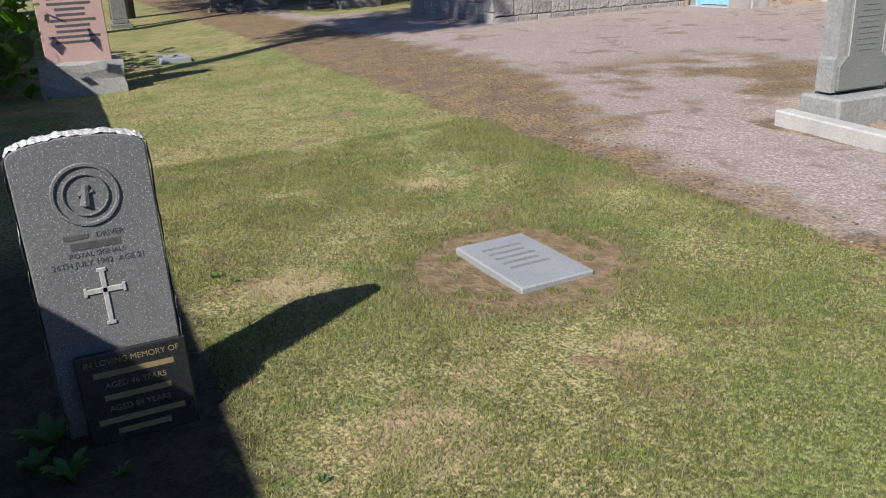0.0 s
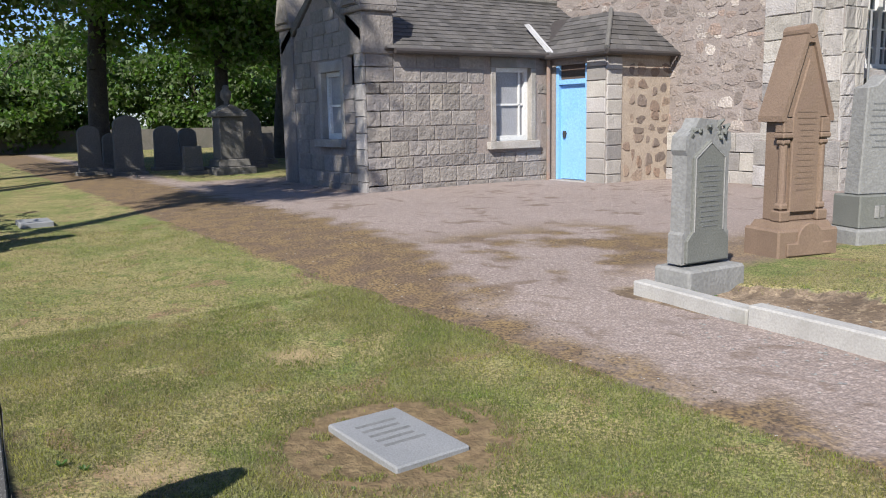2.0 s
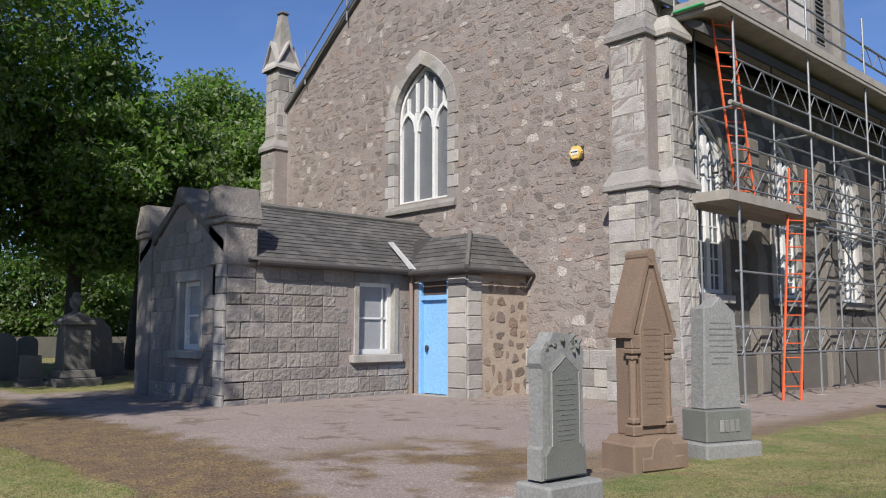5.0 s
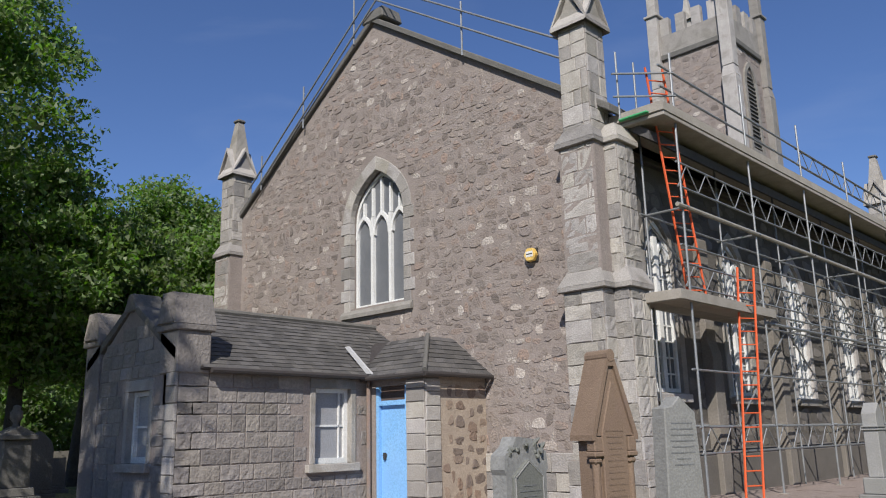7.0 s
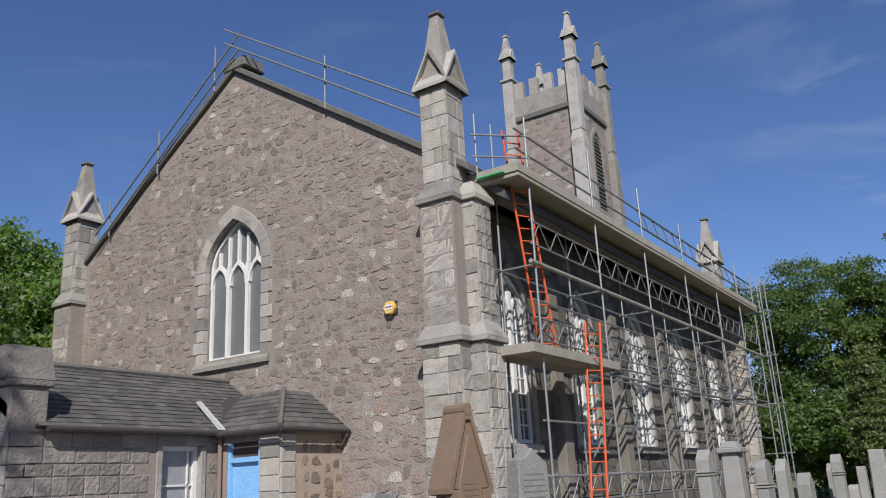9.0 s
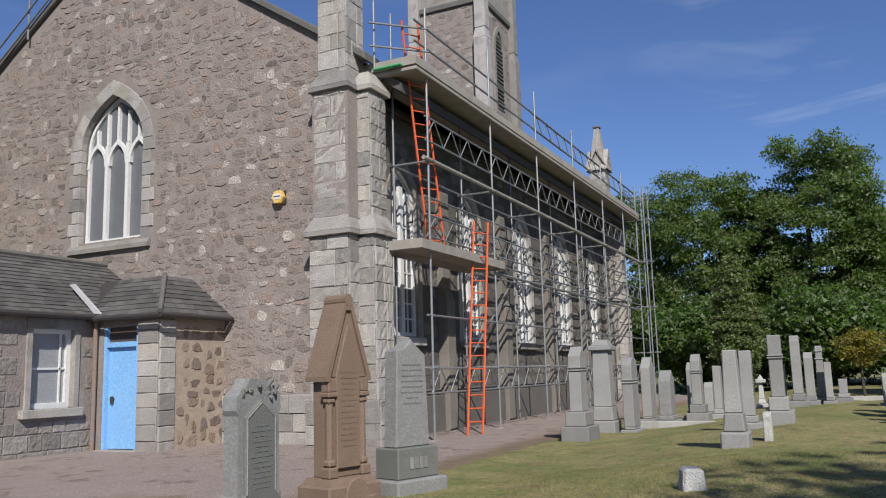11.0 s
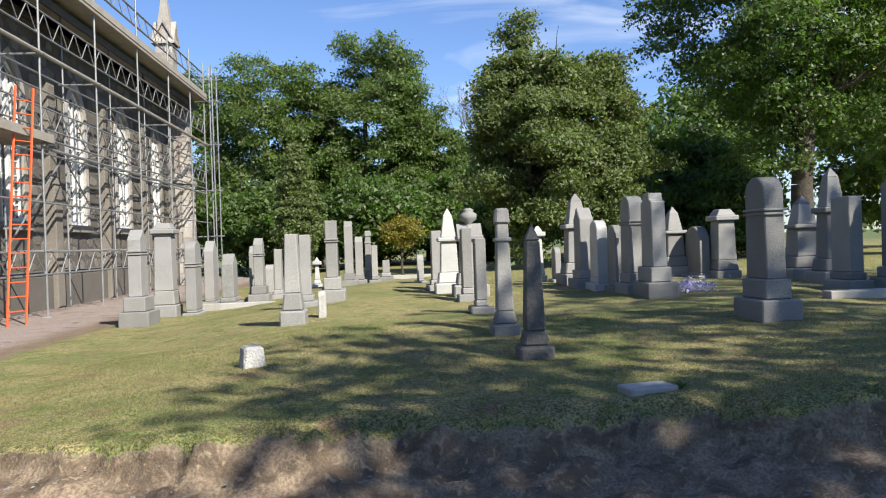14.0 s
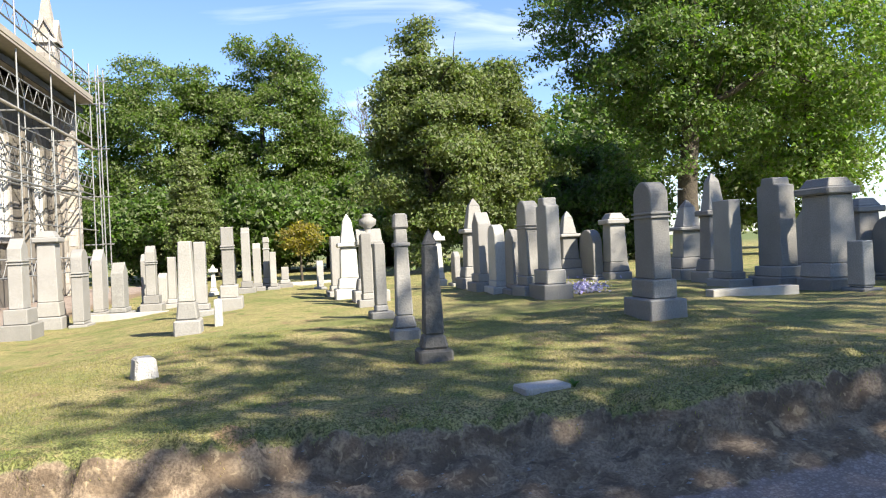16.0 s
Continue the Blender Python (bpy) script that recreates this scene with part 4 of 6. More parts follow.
def frame_window(parent, name, axis, plane, u0, u1, z0, z1, into):
    """A painted sash frame with glass, set into the wall."""
    def bx(a0, a1, c0, c1, d0, d1):
        d0, d1 = sorted((plane + into * d0, plane + into * d1))
        return (a0, a1, d0, d1, c0, c1) if axis == "y" else (d0, d1, a0, a1, c0, c1)
    fr = bmesh.new()
    for q in ((u0, u0 + 0.09, z0, z1), (u1 - 0.09, u1, z0, z1), (u0 + 0.09, u1 - 0.09, z0, z0 + 0.11), (u0 + 0.09, u1 - 0.09, z1 - 0.09, z1)):
        add_box(fr, *bx(*q, 0.1, 0.2))
    win = part(name, fr, M["white_paint"], parent, "white painted sash window")
    fr = bmesh.new()
    add_box(fr, *bx(u0 + 0.09, u1 - 0.09, z0 + 0.11, z1 - 0.09, 0.17, 0.18))
    part("glass_pane", fr, M["net"], win, "pane behind grey netting")
    sash = bmesh.new()
    zm = (z0 + z1) / 2
    add_box(sash, *bx(u0 + 0.09, u1 - 0.09, zm - 0.02, zm + 0.02, 0.13, 0.165))
    add_box(sash, *bx(u1 - 0.22, u1 - 0.19, z0 + 0.11, z1 - 0.09, 0.13, 0.165))
    part("sash_bar", sash, M["white_paint"], win)
    for q in ((u0 - 0.12, u0 + 0.005, z0, z1 - 0.006), (u1 - 0.005, u1 + 0.12, z0, z1 - 0.006), (u0 - 0.125, u1 + 0.125, z1 - 0.005, z1 + 0.2)):
        mar = bmesh.new()
        add_box(mar, *bx(*q, -0.03, 0.12), 0.008)
        part("margin", mar, M["granite"], win, "dressed granite margin")
    si = bmesh.new()
    add_box(si, *bx(u0 - 0.22, u1 + 0.16, z0 - 0.16, z0, -0.13, 0.14), 0.01)
    part("window_sill", si, M["granite"], win)


M["net"] = material("grey_netted_pane", (0.30, 0.30, 0.31), (0.36, 0.36, 0.37), 2, 0.35, 0.0)
frame_window(vestry, "window", "x", VX1, 10.17, 11.1, 0.86, 2.36, -1)
frame_window(vestry, "window", "y", VY0, -15.28, -14.42, 0.98, 2.3, 1)


def slates(name, a, b, c, d, parent, rows, per, mat, skip=None):
    """Overlapping slates between the eave a-b and the ridge d-c."""
    a, b, c, d = map(Vector, (a, b, c, d))
    nrm = (b - a).cross(d - a).normalized()
    if nrm.z < 0:
        nrm = -nrm
    verts, faces = [], []
    rng = random.Random(len(name) + rows)
    for r in range(rows):
        t0, t1 = r / rows, min(1.0, (r + 1.25) / rows)
        L0, R0 = a.lerp(d, t0), b.lerp(c, t0)
        L1, R1 = a.lerp(d, t1), b.lerp(c, t1)
        n = max(1, int((R0 - L0).length / per))
        off = 0.5 * (r % 2) / n
        for i in range(-1, n + 1):
            s0, s1 = max(0.0, i / n + off), min(1.0, (i + 1) / n + off - 0.015 / n)
            if s1 - s0 < 0.02:
                continue
            lift, lo = 0.02 + rng.uniform(-0.004, 0.006), 0.004
            p = [L0.lerp(R0, s0) + nrm * lift, L0.lerp(R0, s1) + nrm * lift, L1.lerp(R1, s1) + nrm * lo, L1.lerp(R1, s0) + nrm * lo]
            q = [p[0] - nrm * 0.012, p[1] - nrm * 0.012]
            k = len(verts)
            verts += p + q
            faces += [(k, k + 1, k + 2, k + 3), (k + 4, k + 5, k + 1, k), (k + 4, k, k + 3), (k + 1, k + 5, k + 2)]
    ob = mesh_object(name, verts, faces, mat, parent)
    ob["kind"] = "stuff"
    return ob


o = [(VX1 + 0.12, VE - 0.02), (VC, VR - 0.05), (VX0 - 0.12, VE - 0.02), (VX0 + 0.1, VE - 0.14), (VC, VR - 0.2), (VX1 - 0.1, VE - 0.14)]
vroof = part("roof", prism(o, VY0 + 0.4, GY, "y"), M["gutter"], vestry, "dark slated pitched roof")
slates("slate", (VX1 + 0.16, VY0 + 0.42, VE - 0.03), (VX1 + 0.16, GY, VE - 0.03), (VC, GY, VR), (VC, VY0 + 0.42, VR), vroof, 15, 0.24, M["slate"])
slates("slate", (VX0 - 0.16, VY0 + 0.42, VE - 0.03), (VX0 - 0.16, GY, VE - 0.03), (VC, GY, VR), (VC, VY0 + 0.42, VR), vroof, 15, 0.24, M["slate"])
part("ridge_roll", tube((VC, VY0 + 0.4, VR + 0.03), (VC, GY, VR + 0.03), 0.07), M["dark_stone"], vroof)
part("gutter", tube((VX1 + 0.2, VY0 + 0.55, VE - 0.06), (VX1 + 0.2, PY - 0.05, VE - 0.06), 0.055), M["gutter"], vestry, "black cast iron gutter")
# gabled end: skews and two capped corner piers
for s, xe in ((1, VX1), (-1, VX0)):
    o = [(VC, 3.93), (VC, 4.08), (xe, 3.0), (xe, 2.75)]
    part("skew_coping", prism(o, VY0 - 0.06, VY0 + 0.5, "y", 0.015), M["dark_stone"], vestry, "weathered skew stones")
    x0, x1 = (xe - 0.6, xe + 0.06) if s > 0 else (xe - 0.06, xe + 0.6)
    pier = part("corner_pier", box(x0, x1, VY0 - 0.06, VY0 + 0.6, 2.55 if s > 0 else -0.3, 3.3, 0.015), M["granite_rough"], vestry, "capped stone corner pier")
    cap = bmesh.new()
    add_box(cap, x0 - 0.06, x1 + 0.06, VY0 - 0.12, VY0 + 0.66, 3.3, 3.42, 0.02)
    add_prism(cap, [(x0 - 0.06, 3.42), (x1 + 0.06, 3.42), (x1 - 0.14, 4.0), (x0 + 0.14, 4.0)], VY0 - 0.12, VY0 + 0.66, "y")
    add_prism(cap, [(x0 + 0.05, 3.44), (x1 - 0.05, 3.44), ((x0 + x1) / 2, 3.85)], VY0 - 0.16, VY0 - 0.1, "y")
    bmesh.ops.recalc_face_normals(cap, faces=cap.faces)
    part("pier_cap", cap, M["granite_rough"], pier)
part("apex_stone", prism([(VC - 0.28, 3.85), (VC + 0.28, 3.85), (VC + 0.1, 4.2), (VC - 0.1, 4.2)], VY0 - 0.08, VY0 + 0.5, "y", 0.02), M["dark_stone"], vestry)
# door porch
dh = [(-13.22, -0.05), (-12.28, -0.05), (-12.28, 2.4), (-13.22, 2.4)]
dwall = part("door_wall", holed_wall([(VX1, -0.3), (PX, -0.3), (PX, 2.58), (VX1, 2.58)], [[(u, z) for u, z in dh]], PY, PY + 0.4, "y"), M["mortar"], vestry, "granite wall round the door")
ashlar("quoin", dwall, (-12.26, PY, -0.1), 0, PX + 12.26, 2.6, 0.3, 0.8, M["granite"], 0.03, 0.004, seed=13, jitter=0.1)
door = part("door", box(-13.19, -12.31, PY + 0.1, PY + 0.16, 0.03, 2.0, 0.006), M["blue_paint"], vestry, "plain sky-blue painted door")
fr = bmesh.new()
add_box(fr, -13.22, -13.14, PY + 0.02, PY + 0.14, -0.02, 2.4)
add_box(fr, -12.34, -12.28, PY + 0.02, PY + 0.14, -0.02, 2.4)
add_box(fr, -13.14, -12.34, PY + 0.02, PY + 0.14, 2.0, 2.1)
part("door_frame", fr, M["blue_paint"], door, "blue painted frame")
part("fanlight", box(-13.14, -12.34, PY + 0.09, PY + 0.11, 2.1, 2.4), M["dark_timber"], door, "dark boarded panel over the door")
part("door_handle", tube((-13.02, PY + 0.06, 0.98), (-13.02, PY + 0.1, 0.98), 0.05), M["dark_iron"], door, "dark iron handle")
part("door_handle", box(-13.05, -12.99, PY + 0.05, PY + 0.1, 0.9, 1.04, 0.005), M["dark_iron"], door)
part("doorstep", box(-13.3, -12.2, PY - 0.12, PY + 0.15, -0.2, 0.02, 0.02), M["granite"], vestry)
pwall = part("porch_wall", box(PX - 0.4, PX, PY + 0.4, GY, -0.3, 2.58), M["porch_mortar"], vestry, "patchy granite porch wall")
ashlar("quoin", pwall, (PX, PY, -0.1), 90, 0.42, 2.6, 0.3, 0.8, M["granite"], 0.03, 0.004, seed=14, jitter=0.1)
rubble("rubble_stone", lambda u, z: u > PY + 0.44 and z < 2.5, PY + 0.4, GY, 0.0, 2.5, lambda u, z, d: (PX + d, u, z), M["porch_stone"], pwall, (0.18, 0.34), (0.18, 0.42), (0.002, 0.016), 0.07, seed=15)
# hipped porch roof
ex0, ex1, ey0 = VX1 + 0.05, PX + 0.2, PY - 0.2
hip = bmesh.new()
top = [(VC + 0.9, PY + 1.05, 3.5), (PX - 0.95, PY + 1.05, 3.5), (PX - 0.95, GY, 3.5), (VC + 0.9, GY, 3.5)]
low = [(ex0 - 1.2, ey0, 2.6), (ex1, ey0, 2.6), (ex1, GY, 2.6), (ex0 - 1.2, GY, 2.6)]
tv, lv = [hip.verts.new(p) for p in top], [hip.verts.new(p) for p in low]
for i in range(4):
    hip.faces.new((lv[i], lv[(i + 1) % 4], tv[(i + 1) % 4], tv[i]))
hip.faces.new(tv)
hip.faces.new(lv[::-1])
proof = part("porch_roof", hip, M["gutter"], vestry, "hipped slate porch roof")
slates("slate", (ex0 - 0.1, ey0, 2.6), (ex1, ey0, 2.6), (PX - 0.95, PY + 1.05, 3.5), (ex0 - 0.55, PY + 1.05, 3.5), proof, 8, 0.25, M["slate"])
slates("slate", (ex1, ey0, 2.6), (ex1, GY, 2.6), (PX - 0.95, GY, 3.5), (PX - 0.95, PY + 1.05, 3.5), proof, 8, 0.25, M["slate"])
part("hip_roll", tube((ex1, ey0, 2.64), (PX - 0.95, PY + 1.05, 3.54), 0.05), M["dark_stone"], proof)
part("gutter", tube((ex0, ey0 - 0.05, 2.56), (ex1 + 0.05, ey0 - 0.05, 2.56), 0.05), M["gutter"], vestry)
part("gutter", tube((ex1 + 0.05, ey0 - 0.05, 2.56), (ex1 + 0.05, GY - 0.05, 2.56), 0.05), M["gutter"], vestry)
part("valley_flashing", prism([(VX1 + 0.12, 2.68), (VX1 + 0.3, 2.66), (VX1 - 0.5, 3.32), (VX1 - 0.62, 3.32)], PY - 0.16, PY - 0.1, "y"), M["lead"], proof, "pale lead valley")
part("downpipe", tube((VX1 + 0.12, PY - 0.1, -0.1), (VX1 + 0.12, PY - 0.1, 2.55), 0.045), M["pipe"], vestry, "rusty iron downpipe")


# ---- trees ----
def tree(x, y, h, r, base, leaf, n, seed, size=0.16, name="tree", label="tall broadleaved tree in full leaf", trunk_r=0.28, lean=(0, 0), squash=1.0, lobes=26, z0=None, pointed_top=0.0, category="tree", group="churchyard trees"):
    rng = np.random.default_rng(seed)
    pr = random.Random(seed)
    g = gz(x, y) - 0.1 if z0 is None else z0
    t = thing(name, label, category, group, at=(x, y, g))
    bm = bmesh.new()
    # trunk and limbs
    def limb(p, d, length, rad, level):
        k = 4
        q = p.copy()
        for i in range(k):
            d = (d + Vector((pr.uniform(-1, 1), pr.uniform(-1, 1), pr.uniform(-0.3, 0.5))) * (0.08 if level == 0 else 0.22)).normalized()
            e = q + d * (length / k)
            add_tube(bm, q, e, rad * (1 - 0.6 * i / k), rad * (1 - 0.6 * (i + 1) / k), 7 if level == 0 else 5, False)
            if level < 2 and (i > 0 or level > 0):
                for _ in range(2 if level == 0 else 1):
                    a = pr.uniform(0, 2 * math.pi)
                    side = Vector((math.cos(a), math.sin(a), pr.uniform(0.2, 0.7))).normalized()
                    limb(e, (d * 0.3 + side).normalized(), r * pr.uniform(0.5, 0.75) * (1.0 if level == 0 else 0.5), rad * 0.4 * (1 - 0.4 * i / k), level + 1)
            q = e
    limb(Vector((0, 0, 0)), Vector((lean[0], lean[1], 1)).normalized(), base + (h - base) * 0.62, trunk_r, 0)
    part("trunk", bm, M["bark"], t, "dark bark", True)
    # crown of leaf sprays on many flat, drooping boughs
    n, size = int(n * 1.5), size * 0.84
    cz, hz = (base + h) / 2, (h - base) / 2
    lobes = lobes * 6
    p = rng.normal(size=(lobes, 3))
    p /= np.linalg.norm(p, axis=1)[:, None]
    p *= (rng.uniform(0.15, 1.0, lobes) ** 0.45)[:, None]
    bulge = 1 + 0.2 * np.sin(np.arctan2(p[:, 1], p[:, 0]) * 3 + seed) * np.cos(p[:, 2] * 4 + seed)
    k = 1 - pointed_top * np.clip((p[:, 2] + 1) / 2, 0, 1)
    low = np.clip((p[:, 2] + 1) * 1.6, 0.72, 1)
    cen = np.stack([p[:, 0] * r * 0.9 * k * bulge * low + lean[0] * h * 0.6, p[:, 1] * r * 0.9 * k * bulge * squash * low + lean[1] * h * 0.6, cz + p[:, 2] * hz * 0.94 * (1 + 0.05 * bulge), rng.uniform(0.13, 0.32, lobes) * r * (0.5 + 0.5 * k)], 1)
    sp = n // 6
    wgt = cen[:, 3] ** 1.7
    idx = rng.choice(lobes, sp, p=wgt / wgt.sum())
    ang = rng.uniform(0, 2 * np.pi, sp)
    rad = rng.uniform(0.0, 1.0, sp) ** 0.6 * rng.uniform(0.6, 1.15, sp)
    v = np.stack([np.cos(ang) * rad, np.sin(ang) * rad, rng.normal(size=sp) * 0.2 + 0.16 - 0.36 * rad ** 2], 1)
    tilt = p[idx, :2] * 0.25
    v[:, 2] -= (v[:, :2] * tilt).sum(1)
    spray = cen[idx, :3] + v * cen[idx, 3][:, None]
    pts = np.repeat(spray, 6, 0) + rng.normal(size=(sp * 6, 3)) * size * np.array([1.7, 1.7, 0.7])
    m = len(pts)
    out = np.repeat(v * np.array([0.7, 0.7, 0.3]), 6, 0) + rng.normal(size=(m, 3)) * 0.75 + np.array([0, 0, 0.5])
    out /= np.linalg.norm(out, axis=1)[:, None]
    a = np.cross(out, rng.normal(size=(m, 3)))
    a /= np.linalg.norm(a, axis=1)[:, None]
    b = np.cross(out, a)
    s = size * rng.uniform(0.55, 1.25, m)[:, None]
    leaf_tri = np.stack([pts - a * s, pts + a * s * 0.65 + b * s * 0.58, pts + a * s * 0.65 - b * s * 0.58], 1).reshape(-1, 3)
    me = bpy.data.meshes.new("crown")
    me.vertices.add(len(leaf_tri))
    me.vertices.foreach_set("co", leaf_tri.ravel())
    me.loops.add(len(leaf_tri))
    me.loops.foreach_set("vertex_index", np.arange(len(leaf_tri)))
    me.polygons.add(m)
    me.polygons.foreach_set("loop_start", np.arange(m) * 3)
    me.update(calc_edges=True)
    me.materials.append(leaf)
    c = new("crown", me)
    c.parent = t
    c["label"] = "uneven crown of small leaves"
    return t


LD, LM, LB, LO = M["leaf_dark"], M["leaf_mid"], M["leaf_bright"], M["leaf_olive"]
# behind the far end of the churchyard
tree(-12.5, 52, 12.4, 4.4, 0.2, LM, 36000, 1, 0.12)
tree(-7.6, 50, 13.5, 4.4, 0.2, LM, 54000, 2, 0.12)
tree(-4.2, 49.5, 12.4, 3.2, 0.2, LM, 44000, 3, 0.12)
tree(-0.6, 48, 13.7, 4.0, 0.2, LM, 60000, 4, 0.12)
tree(2.4, 47, 9.6, 3.2, 0.2, LM, 36000, 5, 0.12)
tree(9.5, 50, 8.5, 4.6, 0.2, LD, 34000, 6, 0.17)
tree(5.0, 27.2, 8.9, 3.5, 0.4, LO, 64000, 7, 0.09, label="olive-green maple in flower behind the gravestones", pointed_top=0.62, trunk_r=0.2)
tree(7.5, 27.6, 7.5, 2.9, 0.5, LO, 36000, 8, 0.09, label="olive-green maple in flower behind the gravestones", pointed_top=0.5, trunk_r=0.2)
tree(14.0, 26.5, 15.2, 4.8, 3.0, LD, 72000, 9, 0.11, label="spreading dark-leaved beech with low boughs", trunk_r=0.42, lobes=40)
tree(20.4, 28.5, 14.0, 5.4, 2.6, LB, 44000, 10, 0.12, label="tall tree with bright fresh leaves", trunk_r=0.35, lobes=30)
tree(26.0, 40.0, 12.0, 5.5, 0.3, LM, 26000, 11, 0.2)
tree(17.0, 44.0, 9.0, 5.5, 0.2, LD, 30000, 12, 0.2)
tree(13.0, 38.0, 6.5, 4.2, 0.1, LD, 30000, 22, 0.17, label="dark thicket behind the graves")
tree(10.2, 35.0, 4.2, 2.8, 0.1, LD, 22000, 27, 0.13, label="dark thicket behind the graves")
tree(14.6, 34.0, 3.8, 2.6, 0.1, LD, 20000, 28, 0.13, label="dark thicket behind the graves")
tree(5.0, 42.0, 5.2, 3.6, 0.1, LD, 30000, 23, 0.17, label="dark thicket behind the graves")
tree(-1.0, 41.0, 4.6, 3.4, 0.1, LD, 26000, 24, 0.17, label="dark thicket behind the graves")
tree(-6.0, 43.0, 4.8, 3.4, 0.1, LD, 26000, 25, 0.17, label="dark thicket behind the graves")
tree(-4.0, 36.5, 6.2, 1.5, 0.1, LO, 22000, 13, 0.1, name="conifer", label="slim olive-green cypress behind the graves", pointed_top=0.8, trunk_r=0.12)
tree(0.45, 27.5, 2.1, 0.75, 1.0, M["leaf_gold"], 1800, 14, 0.07, name="shrub", label="golden-leaved shrub on a thin stem", trunk_r=0.05, category="shrub", group="shrubs")
# behind the vestry
tree(-29.0, 5.4, 19.0, 4.9, 3.2, LB, 38000, 15, 0.15, trunk_r=0.36, lobes=36, lean=(0.0, 0.1))
tree(-19.7, 0.6, 13.0, 4.6, 4.2, LB, 24000, 26, 0.13, label="leaning tree beside the boundary wall", trunk_r=0.26, lean=(-0.08, 0.0))
tree(-28.0, 9.3, 10.8, 3.6, 3.2, LB, 20000, 16, 0.15, trunk_r=0.3, lean=(0.05, 0.02))
tree(-29.0, 11.8, 9.8, 3.6, 3.4, LM, 20000, 17, 0.15, trunk_r=0.32, lean=(-0.03, 0.03))
tree(-40.0, 19.0, 14.6, 6.5, 3.0, LB, 70000, 18, 0.18, label="broad fresh green lime tree behind the vestry", lobes=40)
tree(-33.0, 22.5, 12.6, 5.0, 2.0, LB, 50000, 19, 0.18, label="broad fresh green lime tree behind the vestry", lobes=34)
tree(-24.5, 1.6, 15.5, 5.8, 3.6, LM, 34000, 20, 0.14, trunk_r=0.34, lobes=36)
for i, (x, y, h, r) in enumerate(((-52, 8, 7, 5), (-50, 15, 6.5, 5), (-56, 0, 8, 6), (-54, 22, 8, 6), (-46, 4, 4.5, 4))):
    tree(x, y, h, r, 0.2, LD, 16000, 40 + i, 0.2, label="far sunlit hedgerow tree", group="far trees")
# trees on the sunny side, whose crowns shade the vestry and the graves
tree(-6.6, -6.5, 18.0, 2.2, 10.8, LM, 4200, 30, 0.2, label="tall tree beyond the boundary wall")
tree(9.7, -5.2, 14.2, 3.6, 7.6, LM, 2700, 31, 0.2, label="tall tree beyond the boundary wall")
tree(8.4, -6.4, 11.8, 2.0, 8.4, LM, 1700, 34, 0.2, label="tall tree beyond the boundary wall")
tree(16.0, -5.8, 19.0, 4.6, 10.0, LM, 3000, 33, 0.2, label="tall tree beyond the boundary wall")
tree(18.0, -1.5, 17.0, 4.2, 9.5, LM, 2400, 35, 0.2, label="tall tree beyond the boundary wall")

# bare tree
bare = thing("bare_tree", "leafless grey tree behind the graveyard", "tree", "churchyard trees", at=(4.6, 52, -0.3))
bt = bmesh.new()
prb = random.Random(77)


def twig(p, d, length, rad, level):
    e = p + d * length
    add_tube(bt, p, e, rad, rad * 0.6, 5, False)
    if level < 6:
        for _ in range(3):
            v = (d + Vector((prb.uniform(-1, 1), prb.uniform(-1, 1), prb.uniform(-0.2, 0.7))) * 0.75).normalized()
            twig(e, v, length * prb.uniform(0.6, 0.76), rad * 0.55, level + 1)


twig(Vector((0, 0, 0)), Vector((0, 0, 1)), 3.9, 0.16, 0)
part("twig_crown", bt, M["twig"], bare)

# ---- boundary wall beside the lawn ----
bwall = tagged(bm_object("wall_boundary", box(-34, 3.0, -1.75, -1.3, -0.4, 1.42), M["mortar"]), "rough rubble boundary wall beside the lawn", "wall", kind="structure")
rubble("rubble_stone", lambda u, z: True, -16, 1.5, -0.2, 1.22, lambda u, z, d: (u, -1.3 + d, z), M["wall_rubble"], bwall, (0.14, 0.28), (0.18, 0.5), (0.02, 0.07), 0.02, seed=31)
far_wall = tagged(bm_object("wall_far", box(-46, -45.5, -30, 60, -0.3, 1.1), M["wall_rubble"]), "low stone boundary wall beyond the graves", "wall", kind="structure")


# ---- memorials; each faces +x before turning ----
def base_block(parent, z0, z1, w, d, mat, bevel=0.015, taper=0.0, name="plinth"):
    return part(name, box(-d / 2, d / 2, -w / 2, w / 2, z0, z1, bevel, taper), mat, parent)


def text_bars(parent, x, z0, z1, w, rows, mat, h=0.02, seed=1):
    rng = random.Random(seed)
    for i in range(rows):
        z = z1 - (z1 - z0) * (i + 0.5) / rows
        k = w * rng.uniform(0.55, 1.0) / 2
        part("inscription_line", box(x, x + 0.003, -k, k, z - h / 2, z + h / 2), mat, parent)


